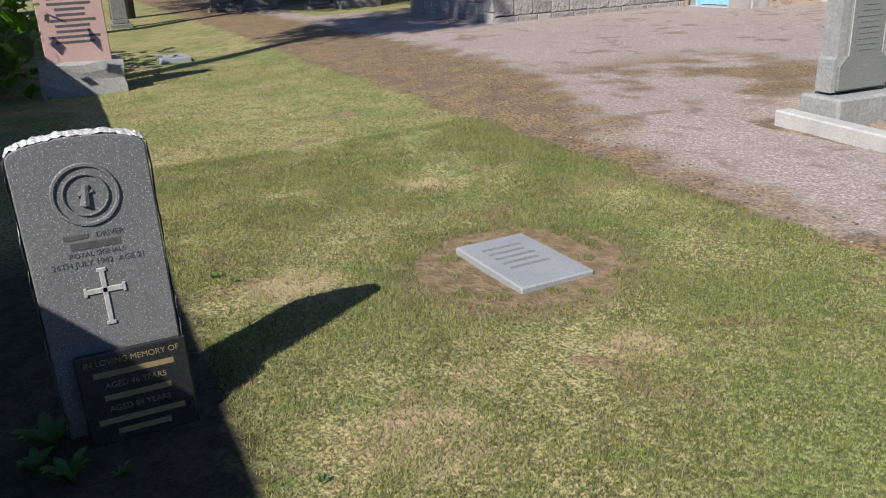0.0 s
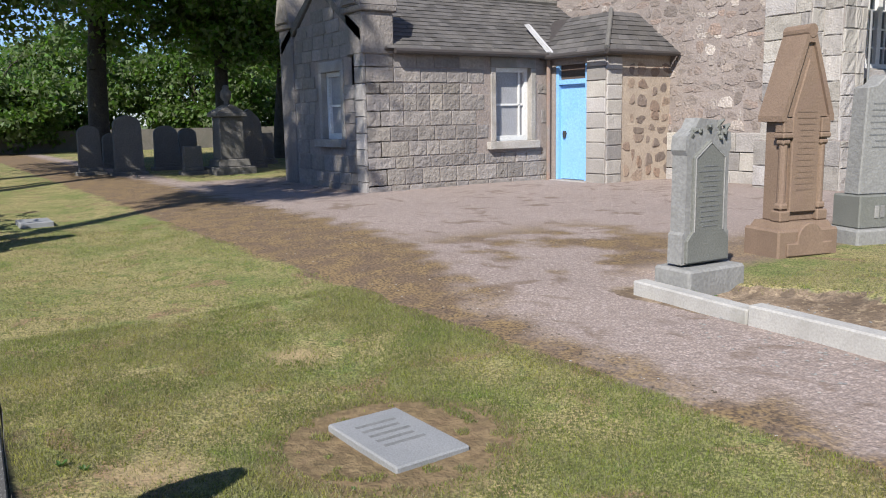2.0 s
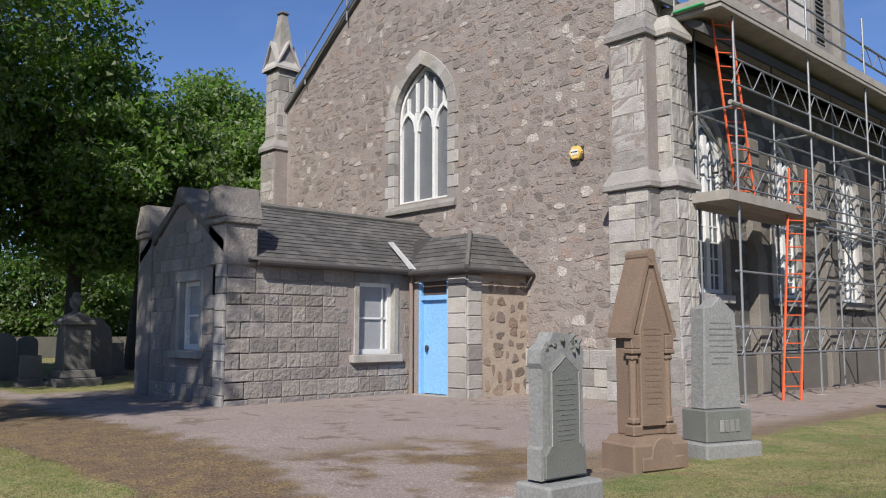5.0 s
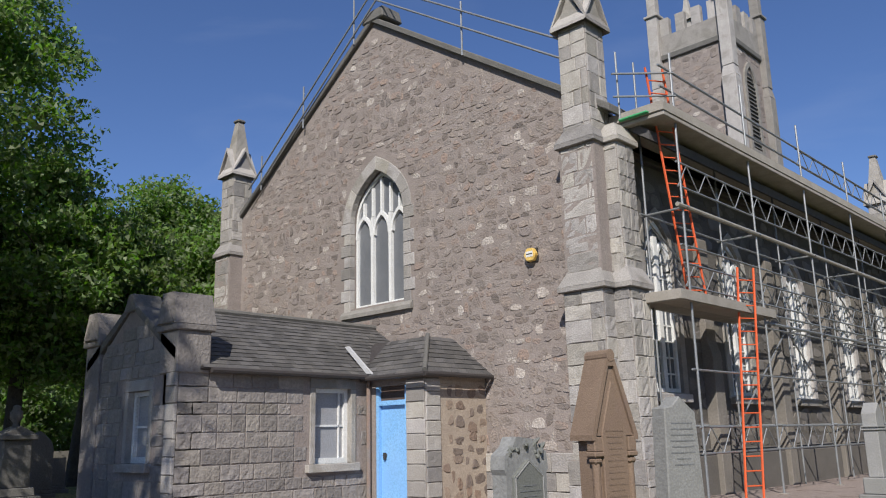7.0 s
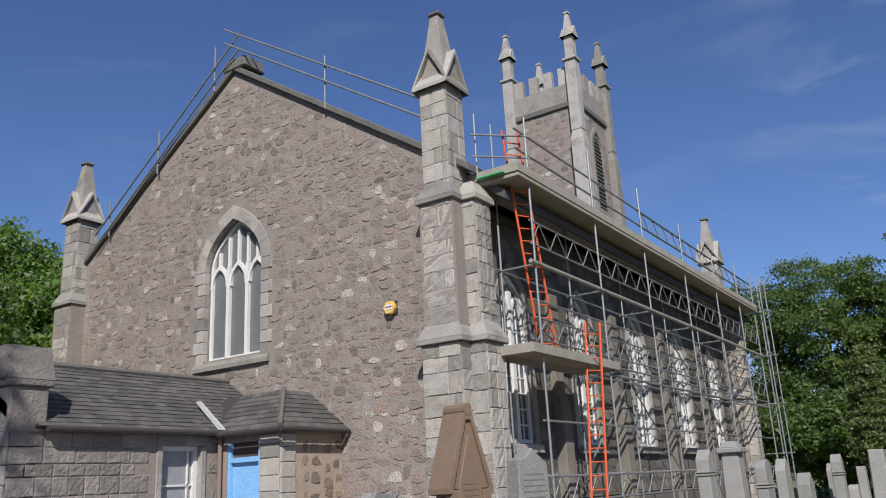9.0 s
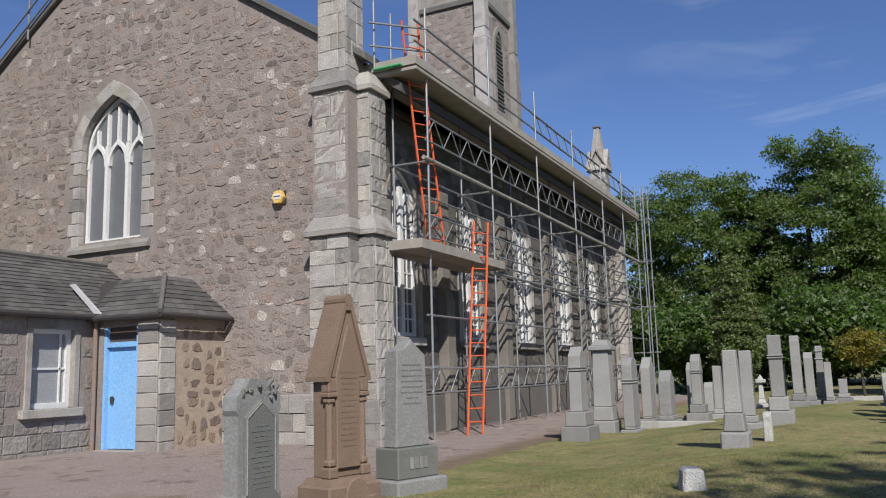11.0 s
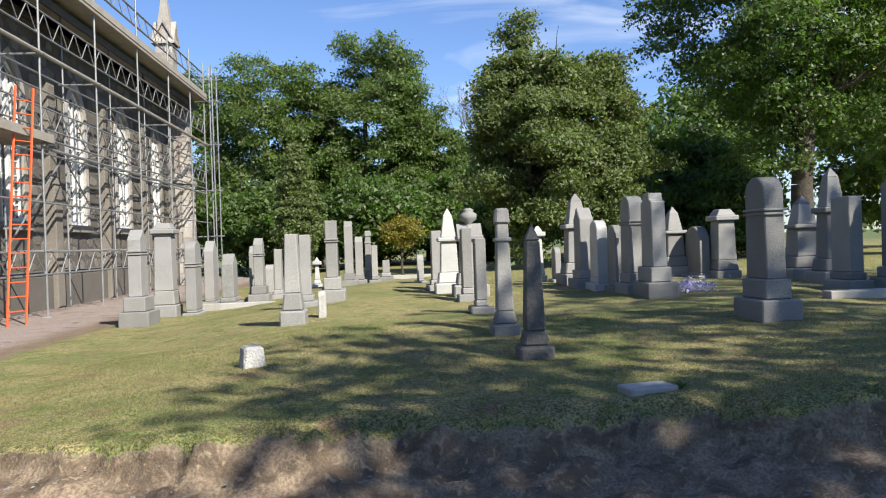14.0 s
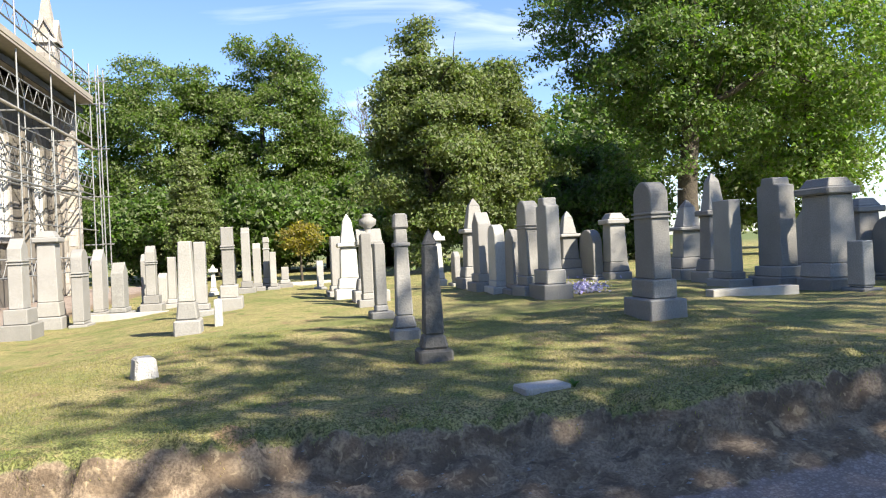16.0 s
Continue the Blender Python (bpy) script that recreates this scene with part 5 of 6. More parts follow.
def slab_stone(x, y, h, w, d, top="round", mat="grey_stone", rz=0.0, plinth=(0.2, 0.1), lean=0.0, label=None, name="gravestone", bars=0, taper=0.02, bands=False):
    """Upright slab on a plinth: top round, pointed, flat or shouldered."""
    z = gz(x, y)
    label = label and (label if len(label.split()) > 3 else label + " on mown grass")
    t = thing(name, label or "plain grey granite gravestone on a low plinth", "gravestone", "gravestones", at=(x, y, z - 0.06), rz=rz)
    t.matrix_basis = t.matrix_basis @ pose(0, 0, 0, lean, 0, 0)
    ph, po = plinth
    po *= 0.65
    zb = 0.06
    if ph > 0:
        base_block(t, 0, ph * 0.5 + zb, w + 2 * po + 0.08, d + 2 * po + 0.08, M[mat])
        base_block(t, ph * 0.5 + zb, ph + zb, w + 2 * po - 0.06, d + 2 * po - 0.06, M[mat])
    z0, z1 = ph + zb, h + zb
    a, b2 = w / 2, w / 2 - taper
    if top == "round":
        o = [(-a, z0), (a, z0), (b2, z1 - b2 * 0.75)] + [(b2 * math.cos(radians(q)), z1 - b2 * 0.75 + b2 * 0.75 * math.sin(radians(q))) for q in range(15, 180, 15)] + [(-b2, z1 - b2 * 0.75)]
    elif top == "pointed":
        o = [(-a, z0), (a, z0), (b2, z1 - b2 * 0.9), (0, z1), (-b2, z1 - b2 * 0.9)]
    elif top == "ogee":
        o = [(-a, z0), (a, z0), (b2, z1 - b2 * 1.2), (b2 * 0.8, z1 - b2 * 0.7), (b2 * 0.35, z1 - b2 * 0.25), (0, z1), (-b2 * 0.35, z1 - b2 * 0.25), (-b2 * 0.8, z1 - b2 * 0.7), (-b2, z1 - b2 * 1.2)]
    elif top == "shouldered":
        o = [(-a, z0), (a, z0), (b2, z1 - 0.12), (b2 * 0.6, z1 - 0.1), (b2 * 0.5, z1), (-b2 * 0.5, z1), (-b2 * 0.6, z1 - 0.1), (-b2, z1 - 0.12)]
    else:
        o = [(-a, z0), (a, z0), (b2, z1), (-b2, z1)]
    part("slab", prism(o, -d / 2, d / 2, "x", 0.012), M[mat], t)
    if bands:
        for zz in (0.62, 0.66):
            part("moulding", box(-d / 2 - 0.015, d / 2 + 0.015, -a - 0.012, a + 0.012, z0 + (z1 - z0) * zz, z0 + (z1 - z0) * zz + 0.025, 0.005), M[mat], t)
    if bars:
        for s in (1, -1):
            text_bars(t, d / 2 if s > 0 else -d / 2 - 0.003, z0 + (z1 - z0) * 0.3, z0 + (z1 - z0) * 0.8, w * 0.7, bars, M["ink"], 0.014, int(h * 100))
    return t


def pillar_stone(x, y, h, w, d, mat="grey_stone", label=None, cap="bevel", rz=0.0, lean=0.0, plinth=0.28):
    """Tall narrow tapering block on a heavy base."""
    z = gz(x, y)
    label = label and (label if len(label.split()) > 3 else label + " on mown grass")
    t = thing("pillar_memorial", label or "tall narrow granite pillar memorial on a base", "gravestone", "gravestones", at=(x, y, z - 0.06), rz=rz)
    t.matrix_basis = t.matrix_basis @ pose(0, 0, 0, lean, 0, 0)
    base_block(t, 0, 0.06 + plinth * 0.45, w + 0.12, d + 0.12, M[mat], 0.02, name="foot")
    base_block(t, 0.06 + plinth * 0.45, 0.06 + plinth, w + 0.06, d + 0.06, M[mat], 0.02, 0.025)
    part("shaft", box(-d / 2, d / 2, -w / 2, w / 2, 0.06 + plinth, h - 0.1, 0.012, 0.025), M[mat], t)
    if cap == "bevel":
        part("cap", box(-d / 2 + 0.02, d / 2 - 0.02, -w / 2 + 0.02, w / 2 - 0.02, h - 0.1, h + 0.04, 0.01, 0.06), M[mat], t)
    elif cap == "banded":
        part("moulding", box(-d / 2, d / 2, -w / 2, w / 2, h - 0.28, h - 0.24, 0.008), M[mat], t)
        part("cap", box(-d / 2 + 0.005, d / 2 - 0.005, -w / 2 + 0.005, w / 2 - 0.005, h - 0.1, h + 0.06, 0.02, 0.012), M[mat], t)
    elif cap == "flat":
        bm = bmesh.new()
        add_box(bm, -d / 2 - 0.05, d / 2 + 0.05, -w / 2 - 0.05, w / 2 + 0.05, h - 0.1, h, 0.02)
        add_box(bm, -d / 2, d / 2, -w / 2, w / 2, h, h + 0.12, 0.01, 0.07)
        part("cornice", bm, M[mat], t)
    return t


def obelisk(x, y, h, w, mat="grey_stone", label=None, urn=False):
    z = gz(x, y)
    label = label and (label if len(label.split()) > 3 else label + " on mown grass")
    t = thing("obelisk_memorial", label or "granite monument with a pointed shaft", "monument", "gravestones", at=(x, y, z - 0.06))
    base_block(t, 0, 0.25, w * 2.0, w * 2.0, M[mat], 0.02, name="foot")
    base_block(t, 0.25, 0.45, w * 1.6, w * 1.6, M[mat], 0.02, 0.03)
    base_block(t, 0.45, h * 0.62, w * 1.2, w * 1.2, M[mat], 0.015, 0.02, name="die")
    base_block(t, h * 0.62, h * 0.67, w * 1.5, w * 1.5, M[mat], 0.02, 0.0, name="cornice")
    if urn:
        bm = bmesh.new()
        prof = [(0.0, 0.10), (0.03, 0.07), (0.10, 0.06), (0.16, 0.14), (0.26, 0.15), (0.31, 0.08), (0.34, 0.10), (0.37, 0.05), (0.45, 0.0)]
        k = (h - h * 0.67 - 0.12) / 0.45
        g = bmesh.new()
        add_prism(g, [(-w * 0.7, h * 0.67), (w * 0.7, h * 0.67), (0, h * 0.67 + 0.2)], -w * 0.7, w * 0.7, "x")
        bmesh.ops.recalc_face_normals(g, faces=g.faces)
        part("gablet", g, M[mat], t)
        rings = [[bm.verts.new((rr * math.cos(2 * math.pi * i / 12), rr * math.sin(2 * math.pi * i / 12), h * 0.67 + 0.12 + zz * k)) for i in range(12)] for zz, rr in prof[:-1]]
        for a, b2 in zip(rings, rings[1:]):
            for i in range(12):
                bm.faces.new((a[i], a[(i + 1) % 12], b2[(i + 1) % 12], b2[i]))
        bm.faces.new(rings[-1])
        part("urn", bm, M[mat], t, "carved stone urn", True)
    else:
        part("shaft", box(-w * 0.5, w * 0.5, -w * 0.5, w * 0.5, h * 0.67, h - 0.14, 0.01, w * 0.2), M[mat], t)
        part("point", box(-w * 0.3, w * 0.3, -w * 0.3, w * 0.3, h - 0.14, h, 0, w * 0.27), M[mat], t)
    return t


def lettering(parent, words, x, y, z, size, mat, name="lettering"):
    c = bpy.data.curves.new(name, "FONT")
    c.body, c.size, c.align_x, c.align_y, c.extrude = words, size, "CENTER", "CENTER", 0.0008
    c.materials.append(mat)
    ob = new(name, c)
    ob.parent = parent
    ob.matrix_basis = Matrix.Translation((x, y, z)) @ pose(0, 0, 0, 90, 0, 90)
    return ob


# war headstone in front
HX, HY = -2.57, -0.045
hz0 = gz(HX, HY)
hs = thing("war_headstone", "speckled grey granite war headstone with a cross", "gravestone", "gravestones", at=(HX, HY, hz0 - 0.05))
HT = 0.835 - hz0 + 0.05
hw = 0.19
o = [(-hw, 0), (hw, 0), (hw, HT - 0.045)] + [(hw * math.cos(radians(a)), HT - 0.045 + 0.045 * math.sin(radians(a))) for a in range(20, 180, 20)] + [(-hw, HT - 0.045)]
part("slab", prism(o, -0.04, 0.038, "x", 0.004), M["headstone"], hs)
rough = bmesh.new()
prh = random.Random(5)
prev = None
ring = []
for i in range(41):
    a = math.pi * i / 40
    u = hw * math.cos(a) * 1.0
    z = HT - 0.045 + 0.045 * math.sin(a)
    ring.append([rough.verts.new((xx + prh.uniform(-0.004, 0.004), u + prh.uniform(-0.003, 0.003), z + dz + prh.uniform(-0.004, 0.004))) for xx, dz in ((0.036, 0.002), (0.02, 0.006), (-0.02, 0.008), (-0.04, 0.002))])
for a, b2 in zip(ring, ring[1:]):
    for k in range(3):
        rough.faces.new((a[k], b2[k], b2[k + 1], a[k + 1]))
part("rough_top", rough, M["broken"], hs, "pale rough-hewn top edge")
for s in (-1, 1):
    e = bmesh.new()
    prev = None
    for i in range(24):
        z = (HT - 0.05) * i / 23
        row = [e.verts.new((xx + prh.uniform(-0.003, 0.003), s * (hw + 0.004 + prh.uniform(0, 0.006)), z)) for xx in (0.036, 0.0, -0.04)]
        if prev:
            for k in range(2):
                e.faces.new((prev[k], prev[k + 1], row[k + 1], row[k]) if s > 0 else (prev[k], row[k], row[k + 1], prev[k + 1]))
        prev = row
    part("rough_edge", e, M["broken"] if s < 0 else M["edge_stone"], hs)
cz = HT - 0.175
em = bmesh.new()
for rr, w_ in ((0.09, 0.007), (0.062, 0.003)):
    n_ = 32
    for i in range(n_):
        a0, a1 = 2 * math.pi * i / n_, 2 * math.pi * (i + 1) / n_
        vs = []
        for a, q, xx in ((a0, rr - w_, 0.038), (a1, rr - w_, 0.038), (a1, rr + w_, 0.038), (a0, rr + w_, 0.038), (a0, rr - w_ * 0.5, 0.044), (a1, rr - w_ * 0.5, 0.044), (a1, rr + w_ * 0.5, 0.044), (a0, rr + w_ * 0.5, 0.044)):
            vs.append(em.verts.new((xx, q * math.cos(a), cz + q * math.sin(a))))
        for f4 in ((4, 5, 6, 7), (0, 1, 5, 4), (2, 3, 7, 6)):
            em.faces.new([vs[k] for k in f4])
bmesh.ops.remove_doubles(em, verts=em.verts, dist=0.0005)
bmesh.ops.recalc_face_normals(em, faces=em.faces)
part("carved_ring", em, M["headstone"], hs, "carved circular badge ring")
em = bmesh.new()
for (u0, z0_, u1, z1_, r_) in ((-0.006, -0.032, 0.004, 0.03, 0.016), (-0.02, 0.0, 0.022, 0.008, 0.01)):
    add_tube(em, (0.036, u0, cz + z0_), (0.036, u1, cz + z1_), r_, r_ * 0.7, 8)
part("carved_emblem", em, M["headstone"], hs, "plain carved relief")
zt = cz - 0.125
part("inscription_line", box(0.0383, 0.0393, -0.085, -0.015, zt - 0.007, zt + 0.007), M["ink"], hs)
lettering(hs, "DRIVER", 0.0385, 0.045, zt, 0.024, M["ink"])
part("inscription_line", box(0.0383, 0.0393, -0.07, 0.07, zt - 0.04, zt - 0.018), M["ink"], hs)
lettering(hs, "ROYAL SIGNALS", 0.0385, 0.0, zt - 0.057, 0.022, M["ink"])
lettering(hs, "26TH JULY 1942  AGE 21", 0.0385, 0.0, zt - 0.085, 0.025, M["ink"])
cr = bmesh.new()
zc = zt - 0.185
for q in ((-0.008, 0.008, zc - 0.105, zc + 0.075), (-0.056, 0.056, zc - 0.002, zc + 0.016)):
    add_box(cr, 0.036, 0.0425, *q, 0.002)
for u, z in ((0, zc + 0.073), (0, zc - 0.103)):
    add_box(cr, 0.036, 0.0427, u - 0.014, u + 0.014, z - 0.006, z + 0.006, 0.002)
for u in (-0.056, 0.056):
    add_box(cr, 0.036, 0.0427, u - 0.005, u + 0.005, zc - 0.008, zc + 0.022, 0.002)
part("carved_cross", cr, M["carved"], hs, "pale carved cross")

# black tablet leaning at its foot
tab = thing("memorial_tablet", "polished black granite tablet with gilded words leaning on the headstone", "memorial tablet", at=(HX + 0.115, HY + 0.035, hz0 - 0.015), rz=0)
tab.matrix_basis = tab.matrix_basis @ pose(0, 0, 0, 0, -9, 0)
part("slab", box(-0.018, 0.018, -0.165, 0.165, 0, 0.30, 0.004), M["black_granite"], tab)
for i, (kind_, words) in enumerate((("t", "IN LOVING MEMORY OF"), ("b", 0.12), ("t", "AGED 46 YEARS"), ("b", 0.10), ("t", "AGED 84 YEARS"), ("b", 0.13), ("b", 0.08))):
    z = 0.272 - i * 0.038
    if kind_ == "t":
        lettering(tab, words, 0.0185, 0, z, 0.026, M["gold"])
    else:
        part("inscription_line", box(0.0181, 0.019, -words, words, z - 0.009, z + 0.009), M["gold"], tab)

# flat tablet in the lawn
fz = gz(-3.13, 1.75)
flat = thing("flat_tablet", "flat grey stone tablet set in the dry lawn", "grave marker", at=(-3.13, 1.76, fz), rz=2)
part("slab", box(-0.31, 0.31, -0.19, 0.20, -0.05, 0.035, 0.008), M["slab"], flat)
for i in range(5):
    part("inscription_line", box(-0.19 + 0.065 * i, -0.165 + 0.065 * i, -0.11, 0.11 - 0.02 * (i % 2), 0.0352, 0.036), M["worn_text"], flat)

# pink granite stone on a rough base
t = thing("pink_gravestone", "polished pink granite gravestone on a rough-hewn base", "gravestone", "gravestones", at=(-10.7, 0.12, gz(-10.7, 0.12) - 0.04))
rb = bmesh.new()
bmesh.ops.create_cube(rb, size=1.0)
bmesh.ops.subdivide_edges(rb, edges=rb.edges, cuts=3, use_grid_fill=True)
for v in rb.verts:
    q = v.co.copy()
    v.co = Vector((q.x * 0.42, q.y * 0.92, (q.z + 0.5) * 0.42)) + Vector((noise.noise(q * 3.1), noise.noise(q * 3.7 + Vector((5, 0, 0))), noise.noise(q * 2.9 + Vector((0, 7, 0))))) * 0.045
part("rough_base", rb, M["edge_stone"], t, "rough grey granite base")
part("slab", prism([(-0.36, 0.4), (0.36, 0.4), (0.36, 1.35), (0.2, 1.45), (-0.2, 1.45), (-0.36, 1.35)], -0.07, 0.07, "x", 0.008), M["pink_granite"], t)
text_bars(t, 0.0702, 0.62, 1.36, 0.56, 12, M["ink"], 0.028, 3)
t = thing("flat_marker", "small pale flat grave marker in the lawn", "grave marker", at=(-13.0, 1.45, gz(-13, 1.45)))
part("slab", box(-0.3, 0.3, -0.22, 0.22, -0.04, 0.07, 0.01), M["slab"], t)

# kerb beside the path
kerb = thing("kerb", "pale granite kerb of the grave plot by the path", "kerb")
for i, (a, b2, hh) in enumerate((((-4.26, 4.5), (-3.15, 4.36), 0.11), ((-3.15, 4.36), (-2.14, 4.27), 0.135))):
    a, b2 = Vector((*a, 0)), Vector((*b2, 0))
    L = (b2 - a).length
    m4 = Matrix.Translation((a.x, a.y, gz(a.x, a.y - 0.2))) @ pose(0, 0, math.degrees(0), 0, 0, math.degrees(math.atan2(b2.y - a.y, b2.x - a.x)))
    k = part("kerb_stone", box(0.003, L - 0.003, 0, 0.13, -0.12, hh, 0.012), M["kerb"], kerb)
    k.matrix_basis = m4

# the three by the forecourt
hA = thing("shield_gravestone", "dark green-grey gravestone with a rock-pitched leafy edge", "gravestone", "gravestones", at=(-3.98, 4.92, gz(-3.98, 4.92) - 0.03), rz=-3)
base_block(hA, -0.05, 0.24, 0.6, 0.36, M["edge_stone"], 0.02)
rk = bmesh.new()
ol = [(-0.25, 0.26), (0.25, 0.26), (0.245, 0.48), (0.225, 0.5), (0.22, 1.06), (0.24, 1.1), (0.23, 1.22), (0.14, 1.25), (0.1, 1.31), (-0.1, 1.33), (-0.14, 1.26), (-0.23, 1.2), (-0.24, 1.1), (-0.22, 1.06), (-0.225, 0.5), (-0.245, 0.48)]
add_prism(rk, ol, -0.09, 0.05, "x")
bmesh.ops.recalc_face_normals(rk, faces=rk.faces)
part("rock_edge", rk, M["edge_stone"], hA, "rock-pitched grey edge")
part("face", prism([(-0.22, 0.27), (0.22, 0.27), (0.22, 0.44), (0.165, 0.5), (0.165, 1.05), (0, 1.17), (-0.165, 1.05), (-0.165, 0.5), (-0.22, 0.44)], 0.04, 0.075, "x", 0.006), M["green_grey"], hA, "smooth dark face")
bd = bmesh.new()
pts = [(-0.15, 0.5), (-0.15, 1.04), (0, 1.15), (0.15, 1.04), (0.15, 0.5)]
for a, b2 in zip(pts, pts[1:]):
    add_tube(bd, (0.076, *a), (0.076, *b2), 0.006, n=5)
part("border_line", bd, M["grey_stone"], hA)
text_bars(hA, 0.0752, 0.52, 1.0, 0.24, 13, M["worn_text"], 0.008, 8)
lf = bmesh.new()
for i in range(14):
    a = prh.uniform(-0.2, 0.2)
    zz = 1.27 - abs(a) * 0.35 + prh.uniform(-0.03, 0.05)
    add_tube(lf, (0.03, a, zz), (0.07 + prh.uniform(-0.02, 0.02), a + prh.uniform(-0.06, 0.06), zz + prh.uniform(-0.02, 0.05)), 0.03, 0.008, 6)
part("carved_leaves", lf, M["green_grey"], hA)

hB = thing("gabled_gravestone", "tall brown sandstone gravestone with a steep gabled top", "gravestone", "gravestones", at=(-4.42, 6.72, gz(-4.5, 6.6) - 0.05), rz=-14)
hB.scale = (0.92, 0.84, 1.0)
base_block(hB, 0, 0.3, 0.8, 0.5, M["brown_stone"], 0.02)
base_block(hB, 0.3, 0.36, 0.7, 0.42, M["brown_stone"], 0.0, 0.03)
part("arched_panel", prism([(-0.3, 0.06), (0.3, 0.06), (0.3, 0.18), (0.17, 0.18)] + [(0.17 * math.cos(radians(a)), 0.2 + 0.16 * math.sin(radians(a))) for a in range(20, 180, 20)] + [(-0.17, 0.18), (-0.3, 0.18)], 0.22, 0.275, "x", 0.01), M["brown_stone"], hB)
part("body", box(-0.15, 0.11, -0.25, 0.25, 0.36, 1.32, 0.01), M["brown_stone"], hB)
for s in (-1, 1):
    col = bmesh.new()
    add_tube(col, (0.1, s * 0.25, 0.52), (0.1, s * 0.25, 1.06), 0.042, n=12)
    add_box(col, 0.03, 0.17, s * 0.25 - 0.07, s * 0.25 + 0.07, 0.36, 0.46, 0.012)
    add_box(col, 0.045, 0.155, s * 0.25 - 0.055, s * 0.25 + 0.055, 0.46, 0.53, 0.02)
    add_box(col, 0.045, 0.155, s * 0.25 - 0.055, s * 0.25 + 0.055, 1.04, 1.1, 0.02)
    add_box(col, 0.03, 0.17, s * 0.25 - 0.07, s * 0.25 + 0.07, 1.1, 1.15, 0.012)
    add_box(col, 0.04, 0.16, s * 0.25 - 0.06, s * 0.25 + 0.06, 1.15, 1.28, 0.008)
    part("column", col, M["brown_stone"], hB, "engaged corner column")
gb = bmesh.new()
add_prism(gb, [(-0.29, 1.29), (0.29, 1.29), (0.05, 1.96), (-0.05, 1.96)], -0.16, 0.135, "x")
bmesh.ops.recalc_face_normals(gb, faces=gb.faces)
part("gabled_top", gb, M["brown_stone"], hB)
for s in (-1, 1):
    part("gable_coping", prism([(s * 0.34, 1.25), (s * 0.34, 1.3), (s * 0.06, 2.0), (0, 2.0), (0, 1.93), (s * 0.04, 1.93), (s * 0.28, 1.3), (s * 0.28, 1.25)], -0.17, 0.165, "x"), M["brown_stone"], hB)
part("finial", tube((-0.17, 0, 2.03), (0.17, 0, 2.03), 0.06, n=12), M["brown_stone"], hB)
part("panel", prism([(-0.18, 0.44), (0.18, 0.44), (0.18, 1.32), (0, 1.8), (-0.18, 1.32)], 0.1, 0.15, "x", 0.01), M["brown_stone"], hB)
text_bars(hB, 0.1502, 0.62, 1.36, 0.28, 14, M["worn_brown"], 0.012, 6)

hC = thing("slanted_gravestone", "grey granite gravestone with sloping top on a two-step base", "gravestone", "gravestones", at=(-4.33, 7.9, gz(-4.3, 7.9) - 0.05), rz=-18)
base_block(hC, 0, 0.2, 0.74, 0.5, M["edge_stone"], 0.02)
base_block(hC, 0.2, 0.52, 0.6, 0.36, M["green_grey"], 0.012)
part("slab", prism([(-0.25, 0.52), (0.25, 0.52), (0.21, 1.5), (0.08, 1.6), (0.0, 1.67), (-0.1, 1.57), (-0.21, 1.55)], -0.1, 0.1, "x", 0.012), M["edge_stone"], hC)
text_bars(hC, 0.1002, 0.95, 1.42, 0.34, 8, M["worn_text"], 0.012, 5)
for i in range(4):
    part("raised_bar", box(0.18, 0.19, -0.13 + 0.068 * i, -0.08 + 0.068 * i, 0.3, 0.42, 0.004), M["grey_stone"], hC, "raised pale carving on the base")

# the churchyard rows
G = "grey granite gravestone with "
pillar_stone(-1.24, 10.4, 1.30, 0.26, 0.2, label="stout pale granite pillar stone on a broad base", cap="none", lean=1, plinth=0.4)
slab_stone(-1.4, 13.6, 1.2, 0.24, 0.18, "flat", label="narrow inscribed granite pillar stone", bars=12)
slab_stone(-1.0, 14.2, 1.4, 0.26, 0.2, "flat", plinth=(0.42, 0.12), lean=2, label="tall leaning granite stone on a stepped base", bands=True)
slab_stone(-0.93, 11.05, 0.36, 0.2, 0.1, "round", plinth=(0, 0), lean=8, label="small broken pale stone stump", mat="broken", name="stone_fragment")
t = thing("stone_fragment", "low pale stone stump in the grass", "grave marker", at=(-1.21, 7.05, gz(-1.2, 7.05) - 0.04), rz=20)
part("stump", box(-0.1, 0.1, -0.13, 0.13, 0, 0.21, 0.02, 0.02), M["broken"], t)
pillar_stone(1.14, 8.2, 1.28, 0.17, 0.17, cap="banded", lean=-1.5, plinth=0.24, label="slender square granite pillar with banded top")
pillar_stone(1.16, 6.65, 1.12, 0.17, 0.165, mat="dark_stone", cap="bevel", plinth=0.22, label="dark weathered pillar stone with a sloping top")
slab_stone(1.16, 10.5, 0.96, 0.3, 0.14, "flat", plinth=(0.16, 0.06), lean=-1, label="narrow flat-topped granite gravestone")
slab_stone(1.22, 12.9, 1.15, 0.34, 0.16, "flat", plinth=(0.2, 0.06), lean=-3, label="narrow flat-topped granite gravestone")
obelisk(1.36, 13.8, 1.62, 0.3, urn=True, label="granite monument with a gablet and urn")
obelisk(1.12, 15.4, 1.66, 0.28, mat="white_marble", label="white marble monument with a carved finial")
slab_stone(0.95, 16.6, 1.2, 0.5, 0.2, "flat", mat="grey_stone", label="flat-topped granite gravestone")
pillar_stone(3.12, 16.9, 1.1, 0.2, 0.2, mat="white_marble", cap="flat", label="white marble pillar memorial", plinth=0.3)
slab_stone(3.4, 16.4, 0.7, 0.4, 0.12, "round", plinth=(0.1, 0.04), label="small round-topped gravestone")
